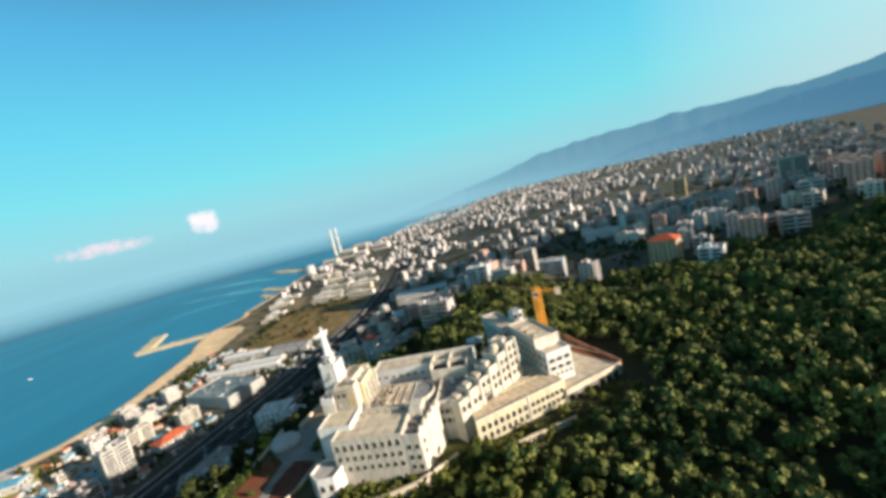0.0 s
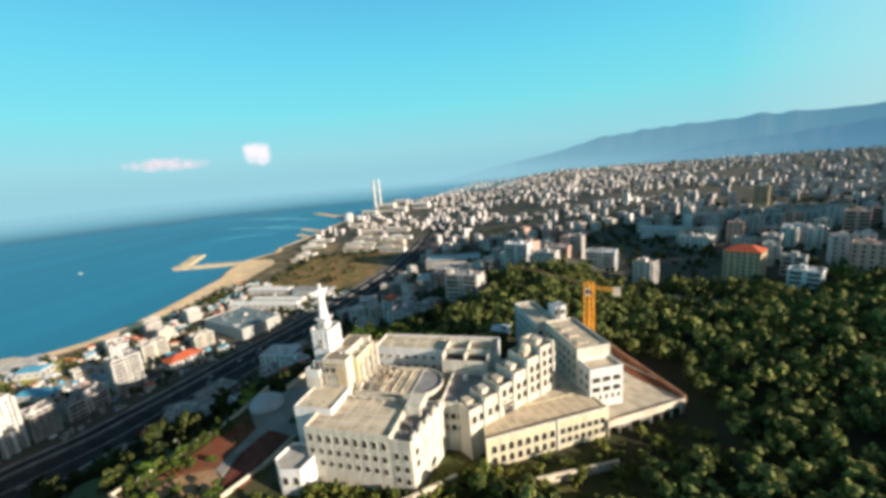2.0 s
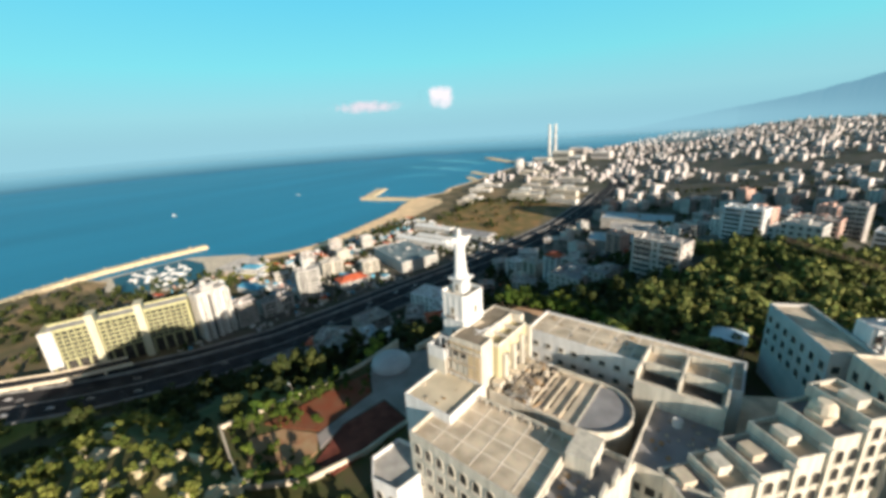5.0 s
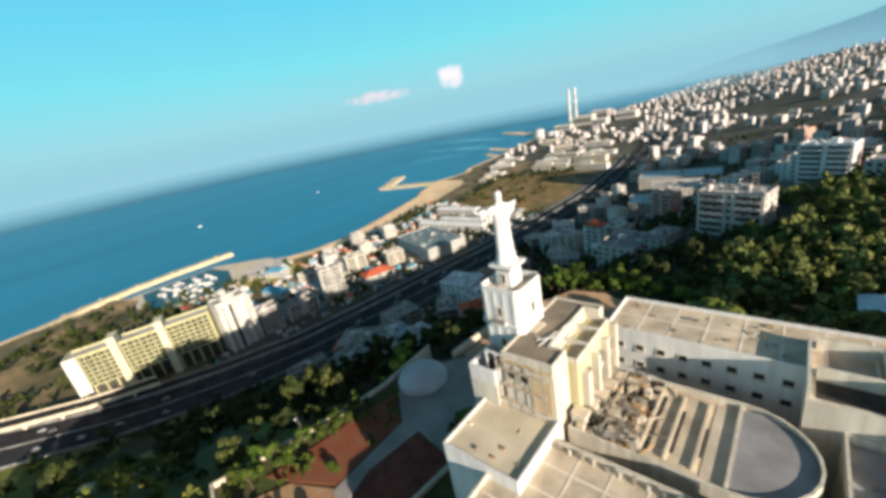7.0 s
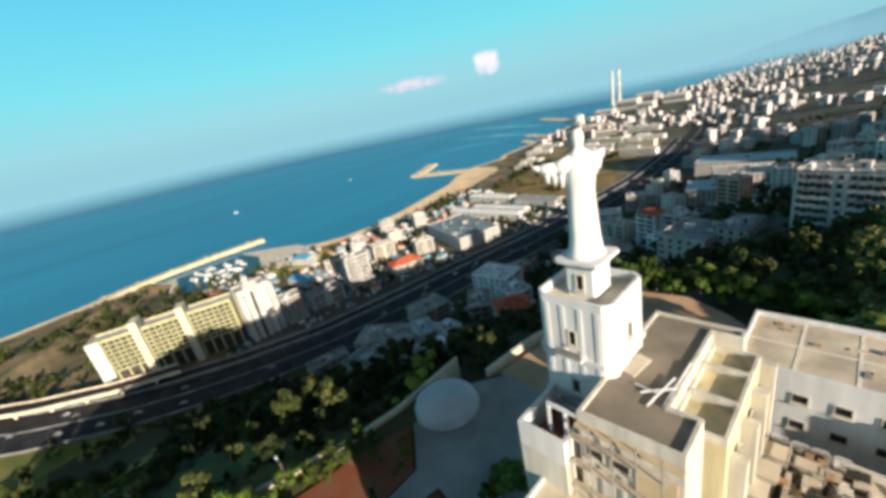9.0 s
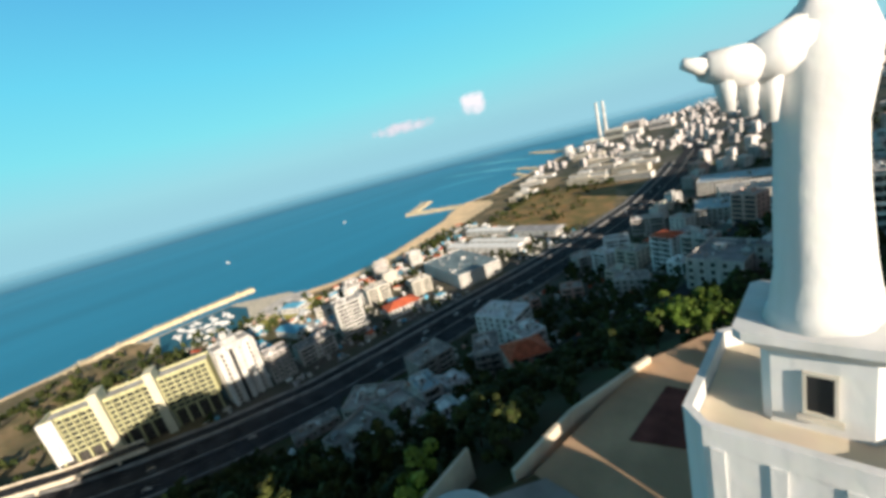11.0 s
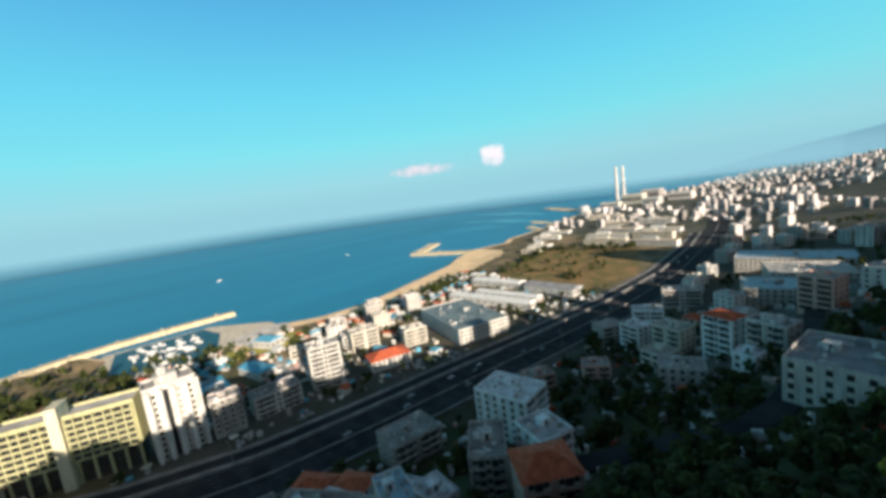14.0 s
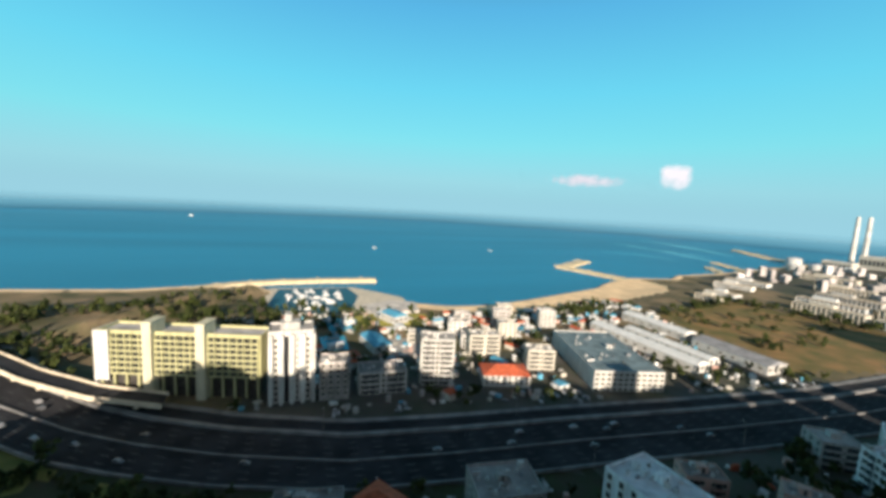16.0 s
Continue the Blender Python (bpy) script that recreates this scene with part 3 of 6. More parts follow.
part("ledge", box(B(), -76.9, -68.3, 134.0, 134.4, 114.0, 114.4), OCHRE, annex)
for k in range(5):
    x = -77.2 + 1.9 * k
    part("scaffold_post", tube(B(), (x, 133.5, 104), (x, 133.5, 115.4), 0.08, 5), STEEL, annex)
for z in (107, 110, 113):
    part("scaffold_board", box(B(), -77.4, -69.3, 133.5, 134.2, z, z + 0.06), STONE, annex)
part("terrace", prism(B(), rect(-82.5, -77.5, 133, 141), 84, 109.6), CREAM, annex)
part("terrace_floor", box(B(), -82.1, -77.9, 133.4, 140.6, 109.6, 109.66), mat("red_floor_tile", (0.24, 0.085, 0.06), 0.8, 0.5, 0.2, 2.0), annex)
for x in (-79.9, -78.2):
    part("terrace_post", box(B(), x, x + 0.25, 134.4, 134.7, 109.6, 114.6), WHITE, annex)
part("terrace_beam", box(B(), -79.9, -76.9, 134.4, 134.7, 114.6, 114.9), WHITE, annex)
part("terrace_wall", ring_wall(B(), rect(-82.5, -77.5, 133, 141), 0.4, 109.6, 112.4), WHITE, annex)
part("yellow_block", prism(B(), rect(-70.8, -66.8, 139, 151.6), 100, 113.5), mat("pale_yellow_render", (0.56, 0.50, 0.31), 0.9, 0.8, 0.2, 2.0, streak=True), annex)
for k in range(4):
    part("fin_wall", box(B(), -66.6 - 0.2, -65.6, 140 + 3.8 * k, 141 + 3.8 * k, 100, 111.5 + 0.6 * k), CREAM, annex)
windows(annex, (-66.6, 140), (-66.6, 154), (108.5, 105), 3, "arch")
for a, b in (((-73.4, 139.6, 115.4), (-71.0, 141.4, 115.6)), ((-72.4, 138.2, 115.4), (-71.6, 142.6, 115.6)), ((-71.3, 138.8, 115.4), (-71.1, 145.4, 115.6)), ((-74.2, 140.4, 115.4), (-72.0, 140.0, 115.5))):
    part("roof_pipe", tube(B(), a, b, 0.1), WHITE, annex)
part("roof_patch", prism(B(), [(-76.0, 141.6), (-74.6, 141.2), (-74.2, 144.4), (-75.6, 144.8)], 115.26, 115.4), PALE_CONC, annex)

low_west = thing("convent_annex", "low pale annex with a plain flat roof and white walls", "building", group="convent")
block(low_west, rect(-80.5, -68, 122.5, 134.5), 84, 105.8, wall=WHITE, roof=mat("pale_screed", (0.62, 0.54, 0.40), 0.95, 0.2, 0.12, 1.5), parapet=0.5)
drum = thing("garden_pavilion", "small white pavilion with a terrace below the convent wall", "building")
block(drum, [(-82, 113), (-78, 109.5), (-72, 110.5), (-71, 116), (-74, 121), (-81, 120)], 83, 95, wall=WHITE, roof=CONCRETE, parapet=0.9)
windows(drum, (-78, 109.5), (-72, 110.5), (91,), 2, "arch")
windows(drum, (-82, 113), (-78, 109.5), (91,), 1, "arch")

# statue tower
tower = thing("statue_tower", "tall white tower that carries the statue, with narrow arched windows", "tower")
c = Vector((-79.7, 143.5))
H2 = 3.85


def around(h, cut):
    """A square of half-width h about the tower's axis, its corners cut off."""
    return [(c.x + a, c.y + b) for a, b in ((-h, -h + cut), (-h + cut, -h), (h - cut, -h), (h, -h + cut), (h, h - cut), (h - cut, h), (-h + cut, h), (-h, h - cut))]


tp = around(H2, 0.8)
block(tower, tp, 84, 122.3, wall=WHITE, roof=PALE_CONC, parapet=0.9)
for z in (116.4, 110.4, 104.4):
    part("string_course", prism(B(), around(H2 + 0.3, 0.9), z, z + 0.45), WHITE, tower)
for z in (110.9, 117.0):
    rail = part("balcony", box(B(), c.x - 1.3, c.x + 1.3, c.y - H2 - 1.1, c.y - H2, z, z + 0.25), WHITE, tower)
    part("balustrade", box(B(), c.x - 1.3, c.x + 1.3, c.y - H2 - 1.1, c.y - H2 - 1.0, z + 0.25, z + 1.1), STEEL, rail)
for k in (-2.6, -0.9, 0.9, 2.6):
    part("pilaster", box(B(), c.x + k - 0.22, c.x + k + 0.22, c.y - H2 - 0.08, c.y - H2, 104, 122.3), WHITE, tower)
    part("pilaster", box(B(), c.x + H2, c.x + H2 + 0.08, c.y + k - 0.22, c.y + k + 0.22, 115, 122.3), WHITE, tower)
windows(tower, (c.x - 0.9, c.y - H2), (c.x + 0.9, c.y - H2), (118.2, 112.4, 106.2), 1, "slit")
windows(tower, (c.x + H2, c.y - 0.9), (c.x + H2, c.y + 0.9), (118.2,), 1, "slit")
windows(tower, (c.x - H2, c.y + 3), (c.x - H2, c.y - 3), (118.2, 112.4, 106.2), 2, "slit")
part("pedestal", prism(B(), around(1.6, 0.3), 122.3, 125.4), WHITE, tower)
bm = B()
lo, hi, lip = [[bm.verts.new((*p, z)) for p in around(r, q)] for r, q, z in ((1.65, 0.3, 125.4), (2.3, 0.3, 126.0), (2.3, 0.3, 126.35))]
for a, b in ((lo, hi), (hi, lip)):
    for k in range(8):
        bm.faces.new((a[k], a[(k + 1) % 8], b[(k + 1) % 8], b[k]))
bm.faces.new(lip)
part("cornice", bm, WHITE, tower)
windows(tower, (c.x - 0.8, c.y - 1.6), (c.x + 0.8, c.y - 1.6), (123.2,), 1, "slit")


def lathe(bm, rings, sides=20, at=(0, 0, 0), squash=1.0, folds=0):
    rows = []
    for r, z, dx in rings:
        rows.append([bm.verts.new((at[0] + dx + r * (1 + 0.05 * folds * math.cos(7 * k * math.tau / sides)) * math.cos(k * math.tau / sides) * squash, at[1] + r * math.sin(k * math.tau / sides), at[2] + z)) for k in range(sides)])
    for a, b in zip(rows, rows[1:]):
        for k in range(sides):
            bm.faces.new((a[k], a[(k + 1) % sides], b[(k + 1) % sides], b[k]))
    bm.faces.new(rows[-1])
    bm.faces.new(rows[0][::-1])


def statue():
    """A robed figure with open arms, one plain mesh."""
    bm = B()
    lathe(bm, [(2.3, 0, 0), (2.0, 0.5, 0), (1.75, 2, 0), (1.6, 4.5, 0.1), (1.5, 6.5, 0.1), (1.65, 8, 0), (1.75, 9, 0), (1.4, 9.8, 0), (0.62, 10.3, 0.1), (0.5, 10.6, 0.1)], 24, squash=0.78, folds=1)
    lathe(bm, [(0.3, 10.3, 0.15), (0.6, 10.7, 0.2), (0.68, 11.3, 0.2), (0.6, 11.8, 0.2), (0.3, 12.1, 0.15)], 12)
    for s in (1, -1):
        tube(bm, (0.1, s * 1.0, 9.2), (0.8, s * 2.6, 8.9), 0.8, 12, 0.66)
        tube(bm, (0.8, s * 2.6, 8.9), (1.3, s * 4.0, 9.2), 0.68, 12, 0.42)
        tube(bm, (1.3, s * 4.0, 9.2), (1.6, s * 4.6, 9.45), 0.28, 8, 0.16)
        for q_ in (0.15, 0.5, 0.85):
            tube(bm, (0.4 + q_ * 0.8, s * (1.7 + q_ * 2.0), 9.0), (0.4 + q_ * 0.75, s * (1.7 + q_ * 1.9), 7.0 + q_ * 0.9), 0.5 - 0.12 * q_, 9, 0.2)
    ob = part("statue", bm, WHITE)
    for f in ob.data.polygons:
        f.use_smooth = True
    ob.matrix_world = pose(c.x, c.y, 126.33, 0, 0, 158) @ Matrix.Diagonal((0.88, 0.88, 0.98, 1))
    return tagged(ob, "white stone robed statue with open arms on the tower", "statue")


statue()

# ---- east side of the convent, set at an angle ----
stepped = thing("convent_wing", "cream stepped convent building with arched windows climbing to a tall end", "building", group="convent")
u = Vector((24, 27)).normalized()
nrm = Vector((-u.y, u.x))
p0 = Vector((-28.5, 130.5))
tops = [103.0, 104.4, 105.8, 107.8, 110.4, 112.6]
for k, z in enumerate(tops):
    a, b = p0 + u * 6 * k, p0 + u * 6 * (k + 1)
    dep = 7 + 0.5 * k
    poly = [tuple(a), tuple(b), tuple(b + nrm * dep), tuple(a + nrm * dep)]
    block(stepped, poly, 86, z, parapet=0.9, roof=ROOF if k % 2 else ROOF_GREY)
    rows = [zz for zz in (109.6, 106.2, 102.8, 99.2) if zz + 2.4 < z]
    windows(stepped, a + u * 0.4, b - u * 0.4, rows, 2, "arch")
q = p0 + u * 36
windows(stepped, q, q + nrm * 9, (109.4, 106, 102.6, 99.2), 2, "big")
e0 = p0 + u * 15
part("portal", prism(B(), [tuple(e0 - u * 1.7 - nrm * 0.12), tuple(e0 + u * 1.7 - nrm * 0.12), tuple(e0 + u * 1.7 + nrm * 0.1), tuple(e0 - u * 1.7 + nrm * 0.1)], 96.5, 100.4), DARK, stepped, "dark open portal")
part("portal_lintel", prism(B(), [tuple(e0 - u * 2.2 - nrm * 0.4), tuple(e0 + u * 2.2 - nrm * 0.4), tuple(e0 + u * 2.2), tuple(e0 - u * 2.2)], 100.4, 101.0), CREAM, stepped)
for k, z in enumerate(tops):
    a = p0 + u * (6 * k + 5.2)
    part("step_pier", prism(B(), [tuple(a - nrm * 0.5), tuple(a + u * 0.8 - nrm * 0.5), tuple(a + u * 0.8 + nrm * 1.2), tuple(a + nrm * 1.2)], 88, z + 1.7), CREAM, stepped)
    part("roof_hut", prism(B(), [tuple(a - u * 3.6 + nrm * 3), tuple(a - u * 1.2 + nrm * 3), tuple(a - u * 1.2 + nrm * 6), tuple(a - u * 3.6 + nrm * 6)], z, z + 1.5 + 0.3 * (k % 2)), (STONE, CREAM)[k % 2], stepped)
for z in (98.4, 101.8, 105.2, 108.6):
    part("loggia_slab", prism(B(), [tuple(q + u * 0.02), tuple(q + u * 1.3), tuple(q + u * 1.3 + nrm * 9.4), tuple(q + u * 0.02 + nrm * 9.4)], z, z + 0.3), CREAM, stepped)
bm = B()
lathe(bm, [(2.0, 0, 0), (2.0, 1.6, 0), (1.7, 2.6, 0), (1.0, 3.2, 0)], 14, at=(*(p0 + u * 28 + nrm * 5), 110.4))
part("turret", bm, PALE_CONC, stepped)

v = Vector((35, 20)).normalized()
w = Vector((-v.y, v.x))
f0 = Vector((-23.5, 127.5))
front_low = thing("convent_wing", "low cream convent front with two window rows and roof terrace", "building", group="convent")
L1 = [tuple(f0), tuple(f0 + v * 40), tuple(f0 + v * 40 + w * 11), tuple(f0 + v * 3 + w * 12)]
block(front_low, L1, 80, 96.6, wall=mat("yellow_render", (0.60, 0.54, 0.37), 0.9, 0.7, 0.15, 2.0, streak=True), roof=mat("terrace_screed", (0.58, 0.47, 0.33), 0.95, 0.3, 0.2, 1.5), parapet=0.35)
part("front_parapet", prism(B(), [tuple(f0 + w * 0.02), tuple(f0 + v * 40 + w * 0.02), tuple(f0 + v * 40 + w * 0.34), tuple(f0 + w * 0.34)], 96.9, 97.6), CREAM, front_low)
for k in range(1, 12):
    part("roof_joint", prism(B(), [tuple(f0 + v * (3 + 3.1 * k) + w * 0.6), tuple(f0 + v * (3.25 + 3.1 * k) + w * 0.6), tuple(f0 + v * (2.25 + 3.1 * k) + w * 10.6), tuple(f0 + v * (2.0 + 3.1 * k) + w * 10.6)], 96.6, 96.7), JOINT, front_low)
windows(front_low, f0 + v * 1, f0 + v * 22, (92.4, 88.8), 8, "arch")
windows(front_low, f0 + v * 23, f0 + v * 39, (92.6, 89.4), 7, "plain")
part("buttress", prism(B(), [tuple(f0 + v * 22.2 - w * 0.4), tuple(f0 + v * 23 - w * 0.4), tuple(f0 + v * 23 + w * 0.2), tuple(f0 + v * 22.2 + w * 0.2)], 80, 98), CREAM, front_low)
court = [tuple(f0 + v * 3 + w * 12), tuple(f0 + v * 40 + w * 11), tuple(f0 + v * 36 + w * 42), tuple(f0 + v * 20 + w * 42)]
slab("terrace", court, 96.5, STONE, "stone paved inner court of the convent", "terrace", 8)

tall = thing("convent_wing", "tall cream convent wing with wide windows and a stepped roof terrace", "building", group="convent")
j0 = Vector((6.5, 153))
jv = Vector((10.5, 4.8)).normalized()
jw = Vector((-jv.y, jv.x))


def jpoly(a0, a1, b0, b1):
    return [tuple(j0 + jv * a + jw * b) for a, b in ((a0, b0), (a1, b0), (a1, b1), (a0, b1))]


block(tall, jpoly(0, 11.5, 0, 7), 82, 105.6, wall=WHITE, parapet=0.8)
block(tall, jpoly(-0.5, 11.5, 7, 32), 82, 109.6, parapet=0.8)
windows(tall, j0 + jv * 0.4, j0 + jv * 11.1, (101.6, 98.2), 3, "wide")
windows(tall, j0 + jv * 0.4, j0 + jv * 11.1, (95.4,), 5, "slit")
windows(tall, j0 - jv * 0.5 + jw * 31.5, j0 - jv * 0.5 + jw * 7.5, (105.4, 102, 98.6), 7, "plain")
windows(tall, j0 + jw * 6.8, j0 + jw * 0.3, (102, 98.6), 2, "plain")
for k in range(3):
    part("roof_kerb", prism(B(), jpoly(2, 6, 11 + 6 * k, 13 + 6 * k), 109.6, 110.2), STONE, tall)
back = thing("convent_wing", "long grey rear convent wing with a flat roof", "building", group="convent")
block(back, jpoly(-3.5, 5.5, 33, 58), 82, 108.6, wall=mat("grey_render", (0.48, 0.47, 0.45), 0.9, 0.2, 0.12, 1.5), roof=STONE, parapet=0.9)
windows(back, Vector(jpoly(-3.5, 5, 33, 58)[3]), Vector(jpoly(-3.5, 5, 33, 58)[0]), (104.5, 101, 97.5), 7, "plain")
windows(back, Vector(jpoly(-3.5, 5.5, 33, 58)[0]), Vector(jpoly(-3.5, 5.5, 33, 58)[1]), (104.5, 101), 3, "plain")
hut = thing("stair_hut", "small white rooftop hut with square openings", "hut")
block(hut, jpoly(6, 11.5, 38, 43), 82, 113.0, wall=WHITE, roof=WHITE, parapet=0.4)
windows(hut, Vector(jpoly(6, 11.5, 38, 43)[0]), Vector(jpoly(6, 11.5, 38, 43)[1]), (109.8,), 2, "plain")
deck = thing("terrace_block", "unfinished concrete terrace with a red earth top and a pale wall", "terrace")
T_POLY = [(11, 146), (36.5, 161.5), (33, 171), (14, 192), (12, 172)]
block(deck, T_POLY, 91.0, 92.6, wall=PALE_CONC, roof=STONE, parapet=0.8)
# dark inner block, added for the shade beneath the slab on its columns
part("basement", prism(B(), inset(T_POLY, 2.6), 80, 91.0), DARK_CONC, deck, "dark solid block put in for the shade under the slab")
for k in range(8):
    col = Vector(T_POLY[0]).lerp(Vector(T_POLY[1]), (k + 0.15) / 7.4) + Vector((-0.3, 0.5))
    part("column", box(B(), col.x - 0.3, col.x + 0.3, col.y - 0.3, col.y + 0.3, 80, 91.0), PALE_CONC, deck)
part("earth_bank", prism(B(), [(35.2, 163.4), (33.4, 170), (16, 190), (14, 188), (26, 172)], 92.5, 92.9), RED_EARTH, deck)
part("retaining_wall", prism(B(), [(36.3, 161.6), (36.9, 162), (12.6, 212), (12, 211.6)], 86, 94.2), mat("rusty_wall", (0.34, 0.17, 0.11), 0.9, 0.3, 0.25, 1.5), deck)

# tower crane
crane = thing("tower_crane", "orange lattice tower crane behind the convent", "crane")
cx, cy = 9.5, 186.5


def lattice(bm, a, b, s, step, r=0.09):
    a, b = Vector(a), Vector(b)
    d = (b - a).normalized()
    s1 = d.orthogonal().normalized()
    s2 = d.cross(s1)
    n = max(1, int((b - a).length / step))
    cs = [s1 * s + s2 * s, s1 * s - s2 * s, -s1 * s - s2 * s, -s1 * s + s2 * s]
    for c4 in cs:
        tube(bm, a + c4, b + c4, r * 1.6, 4)
    for k in range(n):
        p, q4 = a + (b - a) * (k / n), a + (b - a) * ((k + 1) / n)
        for i in range(4):
            tube(bm, p + cs[i], q4 + cs[(i + 1) % 4], r, 4)


bm = B()
lattice(bm, (cx, cy, 88), (cx, cy, 125), 1.25, 2.2, 0.2)
part("mast", bm, ORANGE, crane)
bm = B()
lattice(bm, (cx, cy, 124), (cx - 30, cy + 16, 128), 0.4, 2.0, 0.035)
part("jib", bm, mat("rusty_steel", (0.30, 0.19, 0.11), 0.7, 0.8, 0.25, 5.0), crane, "thin rusty lattice jib")
bm = B()
lattice(bm, (cx, cy, 123), (cx + 11, cy + 2, 121), 0.45, 2.0, 0.05)
part("counter_jib", bm, ORANGE, crane)
part("counterweight", box(B(), cx + 9, cx + 11.6, cy + 1, cy + 3.2, 119, 122), PALE_CONC, crane)
cab = part("cab", box(B(), cx - 1.6, cx + 0.2, cy - 2.6, cy - 1, 120.6, 123), WHITE, crane)
part("cab_window", box(B(), cx - 1.5, cx + 0.1, cy - 2.66, cy - 2.58, 121.2, 122.7), GLASS, cab)
part("base", box(B(), cx - 2.5, cx + 2.5, cy - 2.5, cy + 2.5, 84, 97), WHITE, crane)

# ---- garden and plaza on the sea side ----
slab("garden", [(-129, 99), (-106, 95), (-84, 108), (-84, 134), (-86, 160), (-110, 160), (-122, 140)], 87.6, mat("garden_ground", (0.16, 0.13, 0.07), 0.95, 0.12, 0.3, 0.9, second=(0.07, 0.09, 0.03)), "planted garden terrace beside the convent", "garden", 12)
slab("garden_bed", [(-119, 103), (-109, 97.5), (-99.5, 104), (-101, 111), (-106, 114.5), (-115, 110)], 87.9, mat("tan_earth", (0.52, 0.27, 0.14), 0.95, 0.25, 0.25, 1.0, second=(0.44, 0.30, 0.17)), "bare tan earth bed in the garden", "garden bed", 0.3)
slab("garden_bed", [(-121, 108), (-115, 110.6), (-106.4, 115.2), (-107, 133), (-115, 139), (-117.5, 130), (-119, 118)], 87.92, RED_EARTH, "bare red earth bed in the garden", "garden bed", 0.3)
# red soil taken darker for the shade that lies on this bed
slab("garden_bed", [(-103, 120), (-98.5, 109), (-92, 109), (-89, 131), (-101, 133)], 87.94, mat("dimmed_red_soil", (0.17, 0.052, 0.036), 0.95, 0.3, 0.3, 1.5), "dark red planting bed beside the path, darkened for shade", "garden bed", 0.3)
slab("path", [(-105.6, 114), (-100.8, 111.8), (-103.2, 121), (-101.4, 133.4), (-89, 131.4), (-86, 158), (-108, 160), (-114, 152), (-114.6, 139.4), (-106.6, 133.4)], 88.05, mat("garden_paving", (0.30, 0.265, 0.245), 0.9, 0.15, 0.2, 1.0), "pale grey paved path through the garden", "path", 0.3)
slab("plaza", [(-110, 160), (-84, 156), (-70, 172), (-74, 198), (-79, 202), (-88, 206.5), (-98, 205), (-103, 196), (-105.4, 192)], 87.8, PLAZA, "pale brown paved forecourt beside the convent", "plaza", 12)
# dark red brown soil, lowered further to bring in the convent's shade
slab("plaza_bed", [(-101, 172), (-92, 174.5), (-82, 180), (-81, 187.5), (-100, 186)], 88.0, mat("dimmed_soil", (0.16, 0.05, 0.04), 0.95, 0.3, 0.3, 1.5), "dark red planting bed in the forecourt, darkened further for shade", "garden bed", 0.3)
bm = B()
lathe(bm, [(6.4, -1, 0), (6.4, 0.6, 0), (6.0, 1.6, 0), (4.8, 2.6, 0), (2.8, 3.4, 0), (0.6, 3.7, 0)], 24, at=(-112.5, 146.5, 88))
dome = tagged(part("dome", bm, mat("dome_concrete", (0.47, 0.46, 0.47), 0.8, 0.2, 0.12, 1.0)), "low grey concrete dome in the garden", "dome")


def wall_run(name, pts, z0, z1, t, material, label):
    th = thing(name, label, "wall")
    for a, b in zip(pts, pts[1:]):
        a, b = Vector(a), Vector(b)
        d = (b - a).normalized()
        s = Vector((-d.y, d.x)) * t / 2
        part("wall_section", prism(B(), [tuple(a - s), tuple(b - s), tuple(b + s), tuple(a + s)], z0, z1), material, th)


wall_run("garden_wall", [(-129, 100), (-116, 97), (-105, 95), (-95, 105), (-91, 117), (-89.5, 131)], 83, 89, 0.5, PALE_CONC, "pale rendered garden wall")
wall_run("garden_wall", [(-129, 100), (-124.5, 118), (-121, 131), (-120, 140), (-121, 158)], 82, 88.8, 0.5, PALE_CONC, "pale rendered garden wall")
wall_run("garden_wall", [(-112, 158), (-110.5, 173), (-104.5, 192)], 74, 89.0, 0.6, PALE_CONC, "pale concrete wall at the edge of the forecourt")
wall_run("garden_wall", [(-58, 104), (-44, 109.5), (-31, 121)], 84, 91.0, 0.8, PALE_CONC, "pale sunlit retaining wall below the convent")
wall_run("garden_wall", [(-10, 124), (12, 134)], 84, 90.2, 0.6, PALE_CONC, "pale sunlit retaining wall below the convent")


# ---- apartment houses ----
ROOFS = []


